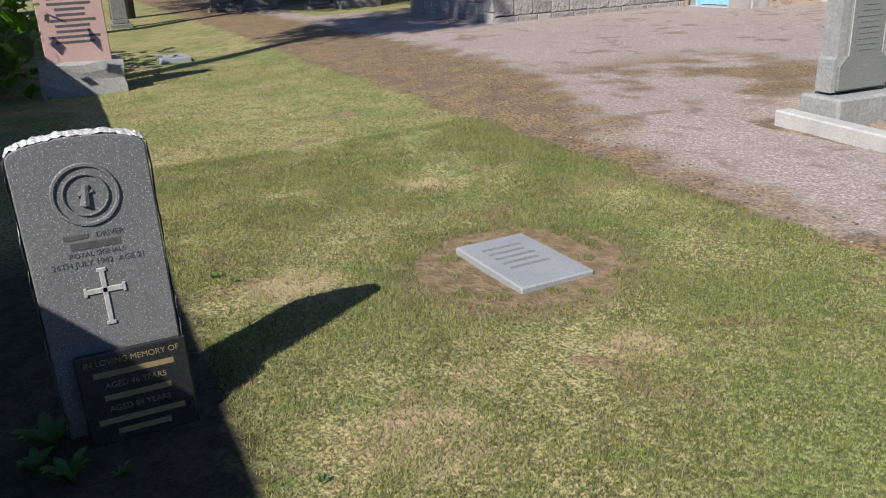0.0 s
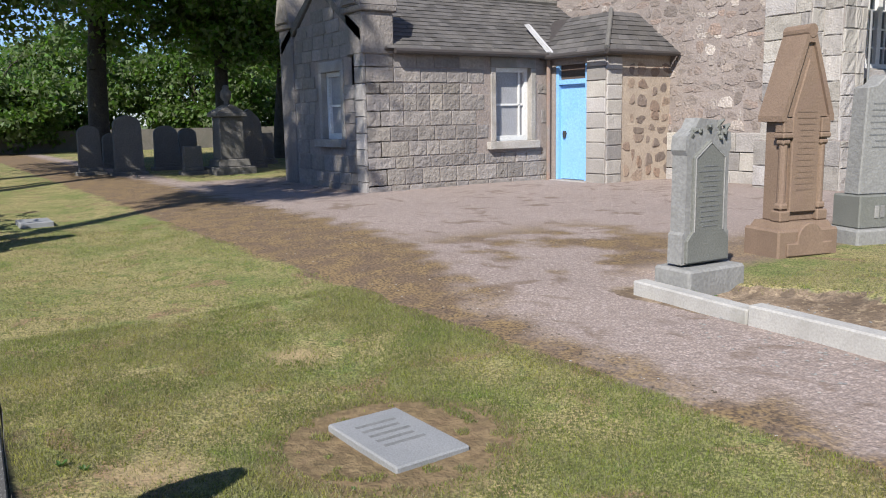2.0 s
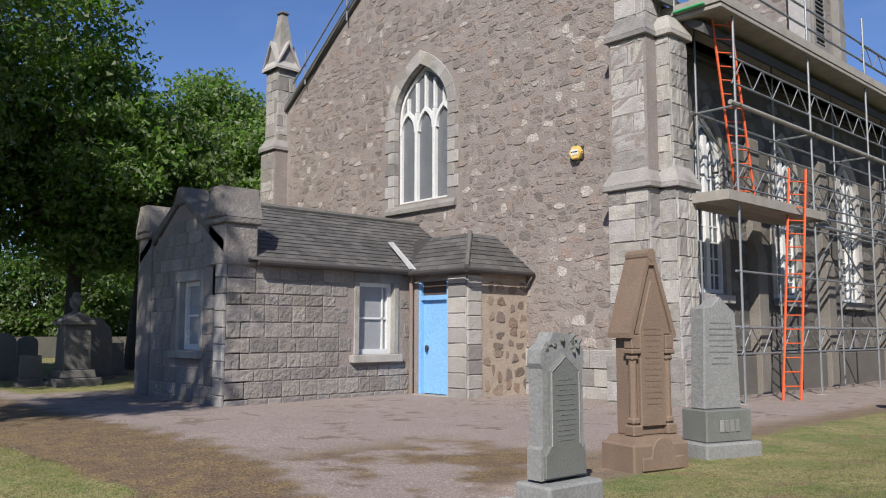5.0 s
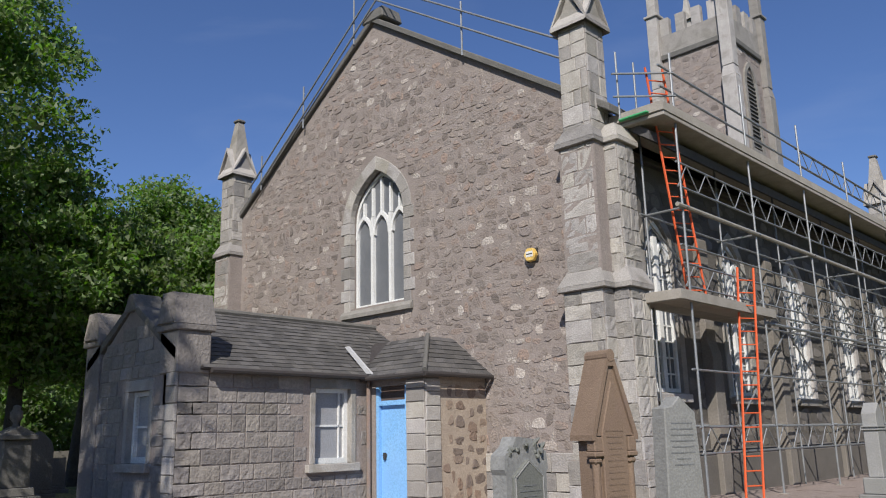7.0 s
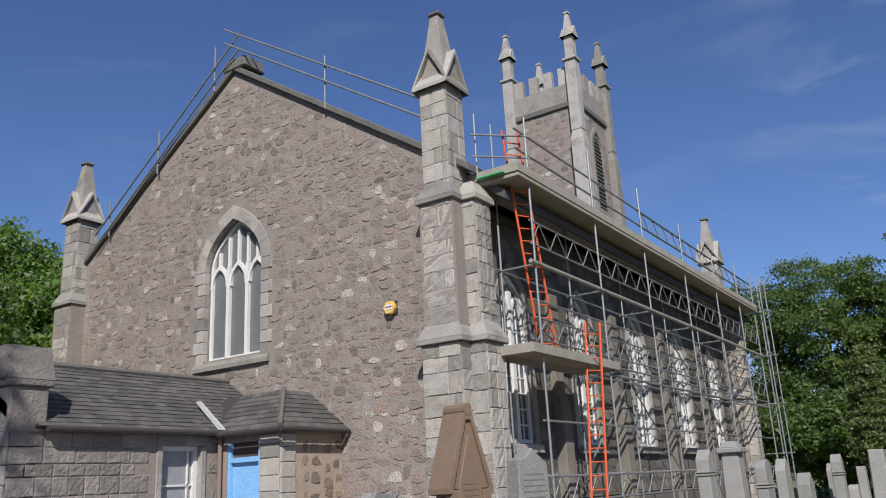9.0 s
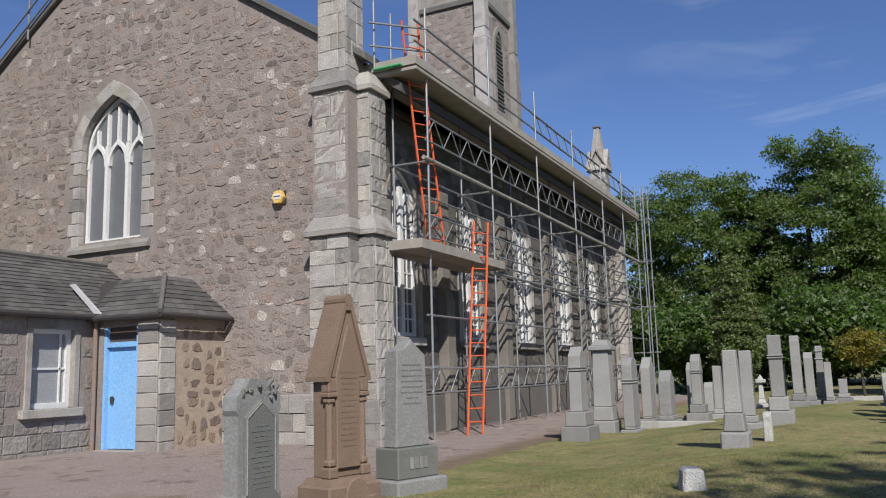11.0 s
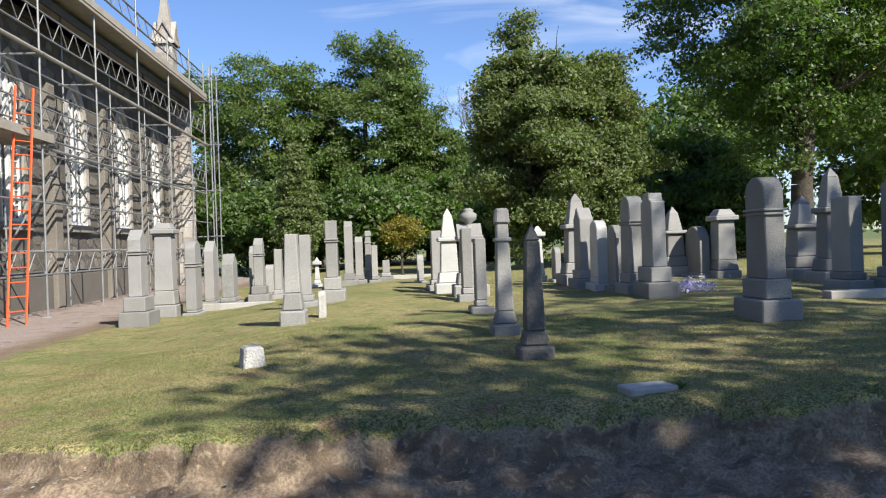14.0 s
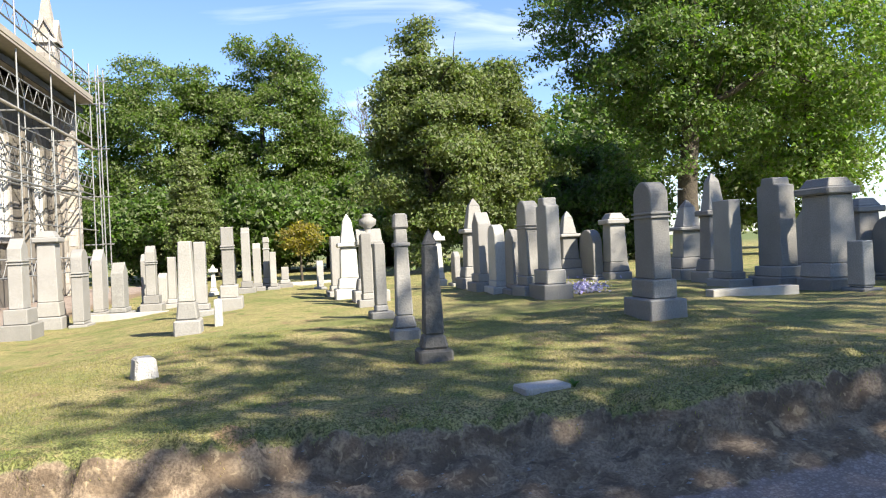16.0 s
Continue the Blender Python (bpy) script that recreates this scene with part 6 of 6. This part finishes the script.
obelisk(3.52, 15.1, 1.75, 0.34, label="pale granite obelisk")
slab_stone(3.42, 14.1, 1.4, 0.5, 0.24, "pointed", plinth=(0.3, 0.1), label="pointed granite gravestone")
slab_stone(3.5, 13.4, 1.15, 0.5, 0.18, "round", mat="white_marble", plinth=(0.2, 0.06), label="white round-topped gravestone")
slab_stone(3.64, 12.85, 1.06, 0.5, 0.16, "round", plinth=(0.16, 0.05), label="round-topped granite gravestone")
slab_stone(3.68, 12.1, 1.46, 0.5, 0.22, "round", plinth=(0.3, 0.08), bands=True, label="tall round-topped granite gravestone with mouldings")
slab_stone(3.74, 11.3, 1.46, 0.5, 0.2, "shouldered", plinth=(0.42, 0.12), label="tall shouldered granite gravestone on a stepped base")
slab_stone(3.78, 7.98, 1.42, 0.46, 0.2, "round", plinth=(0.4, 0.1), bands=True, label="large round-topped granite gravestone with side mouldings", mat="grey_stone")
obelisk(5.75, 16.1, 1.45, 0.3, label="weathered stone obelisk")
slab_stone(6.05, 15.6, 1.0, 0.8, 0.2, "round", plinth=(0.1, 0.05), label="broad round-topped gravestone")
pillar_stone(6.36, 15.1, 1.26, 0.42, 0.36, cap="flat", plinth=0.36, label="granite pillar with moulded cap")
obelisk(7.2, 13.7, 1.5, 0.36, label="granite monument under trees")
obelisk(7.1, 12.6, 1.9, 0.3, label="slim granite obelisk")
slab_stone(6.56, 11.25, 1.3, 0.5, 0.2, "flat", plinth=(0.22, 0.08), label="flat-topped granite gravestone")
slab_stone(7.0, 10.65, 1.58, 0.58, 0.26, "shouldered", plinth=(0.3, 0.12), label="broad granite gravestone with shoulders")
t = pillar_stone(7.1, 9.65, 1.42, 0.62, 0.4, cap="flat", plinth=0.36, label="massive granite memorial with a moulded cornice")
slab_stone(7.06, 9.0, 0.62, 0.32, 0.16, "flat", plinth=(0.06, 0.03), label="small plain granite gravestone")
pillar_stone(8.8, 11.2, 1.2, 0.5, 0.4, cap="flat", plinth=0.3)
slab_stone(8.9, 10.6, 0.95, 0.7, 0.2, "round", plinth=(0.1, 0.05))
pillar_stone(9.3, 10.2, 1.05, 0.4, 0.4, cap="flat", plinth=0.3)
slab_stone(8.6, 9.6, 1.0, 0.7, 0.2, "shouldered", plinth=(0.2, 0.08))
slab_stone(9.6, 13.5, 1.3, 0.7, 0.2, "pointed", plinth=(0.2, 0.08))
# row along the path beside the church
slab_stone(-4.35, 14.35, 1.66, 0.42, 0.22, "pointed", plinth=(0.5, 0.16), bands=True, label="tall granite gravestone with moulded sides on a stepped base")
pillar_stone(-4.35, 16.1, 1.75, 0.4, 0.36, cap="flat", plinth=0.5, label="granite pedestal memorial with a moulded cap")
slab_stone(-3.85, 16.2, 1.45, 0.55, 0.2, "round", plinth=(0.1, 0.04), bands=True, label="round-topped granite gravestone with mouldings")
slab_stone(-4.3, 19.9, 1.5, 0.6, 0.22, "pointed", plinth=(0.1, 0.05), label="pointed granite gravestone")
slab_stone(-3.5, 18.0, 1.15, 0.55, 0.25, "pointed", plinth=(0.2, 0.1), label="pointed sandstone gravestone", mat="edge_stone")
slab_stone(-3.2, 19.5, 1.3, 0.4, 0.2, "pointed", plinth=(0.2, 0.08))
slab_stone(-3.0, 20.6, 0.8, 0.4, 0.2, "round", plinth=(0.1, 0.05))
slab_stone(-2.95, 18.6, 1.45, 0.36, 0.2, "pointed", plinth=(0.36, 0.14), bands=True)
slab_stone(-2.6, 19.2, 1.15, 0.34, 0.16, "flat", plinth=(0.2, 0.08))
t = pillar_stone(-1.95, 22.0, 0.75, 0.16, 0.14, mat="white_marble", cap="flat", plinth=0.2, label="small white marble cross base")
slab_stone(-1.0, 20.2, 1.6, 0.4, 0.2, "shouldered", plinth=(0.3, 0.1), label="tall pale granite gravestone")
slab_stone(-0.8, 21.6, 1.25, 0.34, 0.2, "pointed", plinth=(0.2, 0.08))
pillar_stone(-0.58, 22.5, 1.4, 0.2, 0.2, cap="banded", plinth=0.3)
slab_stone(-0.4, 22.0, 1.0, 0.4, 0.16, "flat", plinth=(0.15, 0.06))
slab_stone(-0.1, 22.6, 0.55, 0.4, 0.2, "flat", plinth=(0.2, 0.1))
slab_stone(-1.35, 20.5, 1.0, 0.3, 0.16, "flat", plinth=(0.15, 0.06))
slab_stone(0.75, 20.0, 0.7, 0.4, 0.16, "round", plinth=(0.1, 0.05))
slab_stone(1.1, 19.0, 1.0, 0.3, 0.16, "flat", plinth=(0.15, 0.06), mat="white_marble", label="white flat-topped gravestone")
t = thing("fallen_slab", "small pale fallen slab in the bank grass", "grave marker", at=(1.55, 4.95, gz(1.55, 4.95) + 0.01), rz=10)
part("slab", box(-0.16, 0.16, -0.1, 0.1, -0.05, 0.025, 0.01), M["kerb"], t)
# plot kerbs on the mound
for i, (x0, x1, y0, y1) in enumerate(((-4.0, -2.2, 16.9, 17.15), (-0.9, 1.4, 24.0, 24.2), (5.2, 6.4, 9.3, 9.5))):
    t = thing("plot_kerb", "low pale stone kerb of a grave plot", "kerb", "plot kerbs", at=((x0 + x1) / 2, y0, gz((x0 + x1) / 2, y0)))
    part("kerb_stone", box((x0 - x1) / 2, (x1 - x0) / 2, 0, y1 - y0, -0.1, 0.1, 0.01), M["kerb"], t)

# stones to the west, tree shade put into their dark stone colour
for i, (x, y, h, w, top) in enumerate(((-24.0, 4.2, 1.35, 0.6, "round"), (-23.0, 5.0, 1.6, 0.75, "round"), (-24.5, 6.4, 1.3, 0.7, "round"), (-21.6, 6.3, 0.75, 0.5, "flat"), (-23.6, 8.6, 1.75, 0.8, "ogee"), (-25.5, 9.8, 1.0, 0.6, "flat"), (-25.0, 10.9, 1.2, 0.6, "flat"), (-22.8, 11.3, 1.7, 0.6, "round"), (-21.2, 11.3, 1.4, 0.7, "flat"), (-24.5, 13.6, 1.6, 0.9, "flat"), (-23.5, 14.3, 0.9, 0.3, "round"), (-26.5, 7.6, 1.2, 0.6, "round"), (-27.0, 5.4, 1.1, 0.6, "round"))):
    slab_stone(x, y, h, w, 0.2, top, mat="dark_stone", plinth=(0.2, 0.08), label="lichened gravestone in deep tree shade")
obelisk(-21.3, 7.2, 2.5, 0.55, mat="dark_stone", label="dark monument with a draped finial under trees", urn=True)
# by the far lawn edge
slab_stone(-21.0, 1.3, 1.6, 0.34, 0.25, "flat", mat="dark_stone", plinth=(0.2, 0.06), label="slim stone memorial near a tree trunk")

# ---- scaffolding ----
sc = thing("scaffolding", "galvanised tube scaffolding along the church side with decks and lattice beams", "scaffolding")
PY_ = (14.37, 17.75, 21.1, 24.6, 28.0, 31.0, 33.3)
XO, XI = -7.28, -8.2
tops = (8.9, 9.25, 9.15, 8.95, 8.7, 8.9, 8.9)
for i, y in enumerate(PY_):
    part("standard", tube((XO, y, -0.1), (XO + 0.03, y, tops[i]), 0.026), M["steel"], sc)
    part("standard", tube((XI + 0.1, y + 0.05, -0.1), (XI + 0.1, y + 0.05, 7.6), 0.024), M["steel"], sc)
    part("base_plate", box(XO - 0.08, XO + 0.08, y - 0.08, y + 0.08, gz(XO, y) - 0.02, gz(XO, y) + 0.02), M["boards"], sc)
    for z in (1.42, 3.75, 5.62, 7.5):
        part("transom", tube((XI, y + 0.04, z), (XO + 0.12, y + 0.04, z), 0.024), M["steel"], sc)
for z in (3.82, 5.68, 8.05, 8.5):
    part("ledger", tube((XO, 13.9 if z > 8 else 14.2, z), (XO, 33.5, z), 0.025), M["steel"], sc)
for z in (1.42, 3.75, 5.62):
    part("ledger", tube((XI + 0.1, 14.2, z), (XI + 0.1, 33.5, z), 0.024), M["steel"], sc)
for z in (2.45, 4.85):
    part("ledger", tube((XO, 14.2, z), (XO, 33.9, z), 0.022), M["steel"], sc)
# end bay past the church corner
for x, y in ((XO + 0.05, 34.3), (XO + 0.3, 33.6), (XO + 0.3, 34.5)):
    part("standard", tube((x, y, -0.1), (x, y, 8.9), 0.026), M["steel"], sc)
for z in (1.9, 3.8, 5.7, 7.5, 8.4):
    part("transom", tube((XO - 0.6, 34.2, z), (XO + 0.5, 34.2, z), 0.024), M["steel"], sc)
    part("transom", tube((XO + 0.3, 33.3, z), (XO + 0.3, 34.7, z), 0.024), M["steel"], sc)
part("toe_ledger", tube((XO + 0.05, 14.1, 5.62), (XO + 0.05, 33.5, 5.6), 0.045), M["boards"], sc)
part("ledger", tube((XO, 17.8, 3.62), (XO, 33.5, 3.6), 0.035), M["steel"], sc)


def lattice(y0, y1, z0, z1, x=XO):
    bm = bmesh.new()
    add_tube(bm, (x, y0, z0), (x, y1, z0), 0.022, n=6)
    add_tube(bm, (x, y0, z1), (x, y1, z1), 0.022, n=6)
    n_ = max(2, int((y1 - y0) / 0.42))
    for i in range(n_):
        a, b2 = y0 + (y1 - y0) * i / n_, y0 + (y1 - y0) * (i + 1) / n_
        za, zb = (z0, z1) if i % 2 == 0 else (z1, z0)
        add_tube(bm, (x, a, za), (x, b2, zb), 0.013, n=5)
    return bm


part("lattice_beam", lattice(14.3, 33.3, 6.05, 6.55), M["steel"], sc, "long lattice beam")
part("lattice_beam", lattice(14.3, 33.3, 0.92, 1.4), M["steel"], sc, "lattice beam near the ground")
part("lattice_beam", lattice(14.3, 33.3, 4.05, 4.5, XO - 0.02), M["steel"], sc, "lattice guard beam")
part("lattice_beam", lattice(21.0, 33.3, 8.05, 8.5, XO - 0.02), M["steel"], sc, "lattice guard beam")


def deck(y0, y1, z, x0=XI, x1=XO + 0.1, n_=2):
    for i in range(n_):
        a, b2 = x0 + (x1 - x0) * i / n_, x0 + (x1 - x0) * (i + 1) / n_ - 0.012
        y = y0
        while y < y1 - 0.1:
            e = min(y1, y + 3.9)
            part("scaffold_board", box(a, b2, y, e - 0.02, z, z + 0.04, 0.004), M["boards"], sc)
            y = e
    part("toe_board", box(x1, x1 + 0.03, y0, y1, z + 0.01, z + 0.2, 0.004), M["boards"], sc)
    part("toe_board", box(x0, x1 + 0.03, y0 - 0.03, y0, z + 0.01, z + 0.2, 0.004), M["boards"], sc)


deck(13.8, 18.1, 3.72)
deck(13.75, 33.4, 7.45, x0=-8.42, n_=4)
part("bearer", box(-8.42, XO + 0.12, 13.75, 33.4, 7.36, 7.44, 0.01), M["boards"], sc)
part("tarpaulin", box(-8.1, -7.45, 13.62, 13.715, 7.455, 7.5, 0.012), M["green_net"], sc, "green tarpaulin roll on the deck edge")
for y0, y1, z0, z1 in ((14.4, 17.7, 5.65, 3.85), (17.8, 21.0, 5.65, 3.85), (21.2, 24.5, 3.8, 1.5), (24.7, 27.9, 5.65, 3.85), (28.1, 30.9, 3.8, 1.5), (17.8, 21.0, 1.42, 3.7)):
    part("brace", tube((XI + 0.05, y0, z0), (XI + 0.05, y1, z1), 0.022), M["steel"], sc)
for y in (16.0, 19.4, 22.8, 26.3):
    part("tie_tube", tube((XI - 0.2, y, 4.6), (XI + 0.25, y - 0.25, 4.0), 0.022), M["steel"], sc)
# rails above the roof
for y, z in ((13.7, 9.0), (14.4, 9.0)):
    part("rail_post", tube((-8.1, y, 7.5), (-8.1, y, z), 0.022), M["steel"], sc)
for z in (7.95, 8.45):
    part("guard_rail", tube((-8.1, 13.5, z), (-7.2, 14.4, z), 0.022), M["steel"], sc)
gr = thing("roof_guard_rail", "thin steel guard rail along the church gable", "guard rail")
for x, z0, z1 in ((-16.0, 12.0, 13.35), (-18.3, 10.2, 11.5), (-20.4, 8.8, 9.9), (-11.97, 10.2, 11.63)):
    part("rail_post", tube((x, GY - 0.14, z0), (x, GY - 0.14, z1), 0.026), M["steel"], gr)
for x0, z0, x1, z1 in ((-15.6, 13.74, -9.1, 9.5), (-15.6, 13.32, -9.1, 9.06), (-14.95, 13.42, -21.0, 8.95), (-14.95, 12.98, -21.0, 8.55)):
    part("rail", tube((x0, GY - 0.19, z0), (x1, GY - 0.19, z1), 0.026), M["steel"], gr)


def ladder(name, label, a, b2, mat, width=0.36):
    """A leaning ladder from foot a to head b2, turned half away from the wall."""
    t = thing(name, label, "ladder", "ladders")
    a, b2 = Vector(a), Vector(b2)
    side = Vector((0.5, 0.85, 0)) * width
    for s in (-0.5, 0.5):
        part("stile", tube(a + side * s, b2 + side * s, 0.026, n=6), mat, t)
    n_ = int((b2 - a).length / 0.27)
    for i in range(1, n_):
        p = a.lerp(b2, i / n_)
        part("rung", tube(p - side * 0.5, p + side * 0.5, 0.015, n=5), mat, t)
    return t


ladder("ladder", "orange-painted ladder leaning on the lower deck", (XO + 0.2, 15.85, gz(-7, 15.85) - 0.01), (XO + 0.12, 16.75, 4.7), M["orange"], 0.4)
ladder("ladder", "orange-painted ladder rising between the decks", (XO - 0.12, 14.95, 3.77), (XO - 0.25, 14.2, 8.6), M["orange"], 0.4)


# ---- grass blades and weeds ----
def blades(name, n, x0, x1, y0, y1, h, seed, mat, keep):
    rng = np.random.default_rng(seed)
    x, y = rng.uniform(x0, x1, n), rng.uniform(y0, y1, n)
    ok = np.array([keep(a, b2) for a, b2 in zip(x, y)])
    x, y = x[ok], y[ok]
    z = np.array([gz(a, b2) for a, b2 in zip(x, y)])
    m = len(x)
    a = rng.uniform(0, 2 * np.pi, m)
    ln, hh, w = rng.uniform(0.2, 1.2, m) * h, rng.uniform(0.5, 1.3, m) * h, rng.uniform(0.0012, 0.0027, m)
    b = rng.uniform(0, 2 * np.pi, m)
    p0 = np.stack([x + np.cos(b) * w, y + np.sin(b) * w, z - 0.004], 1)
    p1 = np.stack([x - np.cos(b) * w, y - np.sin(b) * w, z - 0.004], 1)
    p2 = np.stack([x + np.cos(a) * ln, y + np.sin(a) * ln, z + hh], 1)
    v = np.stack([p0, p1, p2], 1).reshape(-1, 3)
    me = bpy.data.meshes.new(name)
    me.vertices.add(len(v))
    me.vertices.foreach_set("co", v.ravel())
    me.loops.add(len(v))
    me.loops.foreach_set("vertex_index", np.arange(len(v)))
    me.polygons.add(m)
    me.polygons.foreach_set("loop_start", np.arange(m) * 3)
    me.update(calc_edges=True)
    me.materials.append(mat)
    ob = new(name, me)
    return tagged(ob, "short dry mown grass blades on the lawn", "grass", kind="stuff")


def on_lawn(x, y):
    d = math.hypot(x + 3.13, y - 1.75)
    if d < 0.5:
        return d > 0.3 and noise.noise(Vector((x * 9, y * 9, 0))) > 0.25 and not (abs(x + 3.13) < 0.33 and abs(y - 1.76) < 0.22)
    return y < 3.05 + 0.12 * noise.noise(Vector((x * 2, 0, 0))) and noise.noise(Vector((x * 1.6, y * 1.6, 2))) + 0.5 * noise.noise(Vector((x * 7, y * 7, 2))) > random.uniform(-0.7, 0.25)


blades("lawn_grass", 420000, -6.2, -0.6, 0.25, 3.1, 0.017, 1, M["grass_blade"], on_lawn)
blades("lawn_grass_far", 60000, -12.0, -6.2, 0.2, 3.1, 0.02, 2, M["grass_blade"], on_lawn)
blades("mound_grass", 150000, -3.8, 4.5, 4.2, 9.5, 0.018, 3, M["dry_blade"], lambda x, y: y > bank_edge(x) + 0.02 and noise.noise(Vector((x * 1.3, y * 1.3, 5))) > random.uniform(-0.7, 0.2))

blades("bank_turf_fringe", 26000, -3.8, 4.6, 3.95, 5.5, 0.02, 4, M["dry_blade"], lambda x, y: -0.05 < y - bank_edge(x) < 0.07)


def weed(x, y, h, n, seed, spread=0.5, label="green broad-leaved weed in short dry grass"):
    pr = random.Random(seed)
    t = thing("weed", label, "plant", "weeds", at=(x, y, gz(x, y) - 0.01))
    for k in range(n):
        a = 2 * math.pi * k / n + pr.uniform(-0.4, 0.4)
        L = h * pr.uniform(0.7, 1.2)
        bm = bmesh.new()
        u = Vector((math.cos(a), math.sin(a), 0))
        w = Vector((-math.sin(a), math.cos(a), 0))
        rows = []
        for i in range(5):
            q = i / 4
            c = u * (spread * L * q) + Vector((0, 0, L * (q - 0.35 * q * q * 1.3)))
            ww = 0.13 * L * math.sin(math.pi * (0.12 + 0.86 * q))
            rows.append([bm.verts.new(c - w * ww + Vector((0, 0, ww * 0.5))), bm.verts.new(c), bm.verts.new(c + w * ww + Vector((0, 0, ww * 0.5)))])
        for r0, r1 in zip(rows, rows[1:]):
            for j in range(2):
                bm.faces.new((r0[j], r0[j + 1], r1[j + 1], r1[j]))
        part("leaf", bm, M["plant"], t)


for i, (x, y, h, n) in enumerate(((-2.5, -0.29, 0.17, 11), (-2.3, -0.24, 0.14, 9), (-2.4, -0.33, 0.12, 8), (-2.25, -0.1, 0.07, 7), (-1.93, 0.42, 0.05, 6), (-3.7, 0.42, 0.06, 8), (-3.6, 0.5, 0.05, 6), (-2.79, 1.37, 0.035, 5), (-3.85, 4.62, 0.16, 9), (-3.72, 4.72, 0.1, 7), (1.75, 4.9, 0.09, 9))):
    weed(x, y, h, n, i)
t = thing("ivy_shrub", "bright ivy and elder growing over the boundary wall", "shrub", "shrubs", at=(-12.0, -1.1, gz(-12, -1.1)))
rng_i = np.random.default_rng(8)
pts = rng_i.normal(size=(1800, 3)) * np.array([0.9, 0.35, 0.6]) + np.array([0, 0, 0.9])
vv, ff = [], []
for p in pts:
    a, b2 = rng_i.normal(size=3) * 0.06, rng_i.normal(size=3) * 0.06
    k = len(vv)
    vv += [tuple(p - a), tuple(p + b2), tuple(p + a), tuple(p - b2)]
    ff.append((k, k + 1, k + 2, k + 3))
mesh_object("foliage", vv, ff, M["leaf_bright"], t)
st = bmesh.new()
for i in range(6):
    add_tube(st, (0.1 * i - 0.3, 0, 0), (0.25 * i - 0.7, 0.05, 1.2), 0.02, 0.008, 5)
part("stem", st, M["bark"], t)
t = thing("flower_clump", "low clump of pale blue flowers among the graves", "flowers", at=(4.3, 11.6, gz(4.3, 11.6)))
vv, ff = [], []
for p in rng_i.normal(size=(500, 3)) * np.array([0.22, 0.16, 0.05]) + np.array([0, 0, 0.1]):
    a, b2 = rng_i.normal(size=3) * 0.014, rng_i.normal(size=3) * 0.014
    k = len(vv)
    vv += [tuple(p - a), tuple(p + b2), tuple(p + a), tuple(p - b2)]
    ff.append((k, k + 1, k + 2, k + 3))
mesh_object("blossom", vv, ff, M["flower"], t)


# loose litter on path and bank
def litter(name, n, x0, x1, y0, y1, size, mat, seed, label, keep=lambda x, y: True):
    rng = random.Random(seed)
    vv, ff = [], []
    for _ in range(n):
        x, y = rng.uniform(x0, x1), rng.uniform(y0, y1)
        if not keep(x, y):
            continue
        s, a = size * rng.uniform(0.4, 1.4), rng.uniform(0, math.pi)
        z = gz(x, y) + 0.002
        c, q = math.cos(a) * s, math.sin(a) * s
        k = len(vv)
        f2 = rng.uniform(0.35, 0.9)
        vv += [(x - c, y - q, z), (x + q * f2, y - c * f2, z), (x + c, y + q, z), (x - q * f2, y + c * f2, z), (x, y, z + s * rng.uniform(0.2, 0.5))]
        ff += [(k, k + 1, k + 4), (k + 1, k + 2, k + 4), (k + 2, k + 3, k + 4), (k + 3, k, k + 4)]
    ob = mesh_object(name, vv, ff, mat)
    return tagged(ob, label, "stones" if "stone" in name else "litter", kind="stuff")


litter("path_stones", 1300, -13, 3.5, 3.0, 8.0, 0.008, M["kerb"], 3, "loose pale pebbles on the path", lambda x, y: y < 4.1 or x < -5.2)
litter("dead_needles", 2500, -14, -2, 3.0, 5.0, 0.012, M["bark"], 4, "dead brown needles and leaves on the path edge", lambda x, y: y < 3.3 + 0.25 * max(0, -x - 3.5))
litter("soil_clods_stones", 900, -3.4, 4.2, 3.75, 5.1, 0.014, M["edge_stone"], 5, "crumbled soil and small stones on the bank", lambda x, y: y < bank_edge(x))
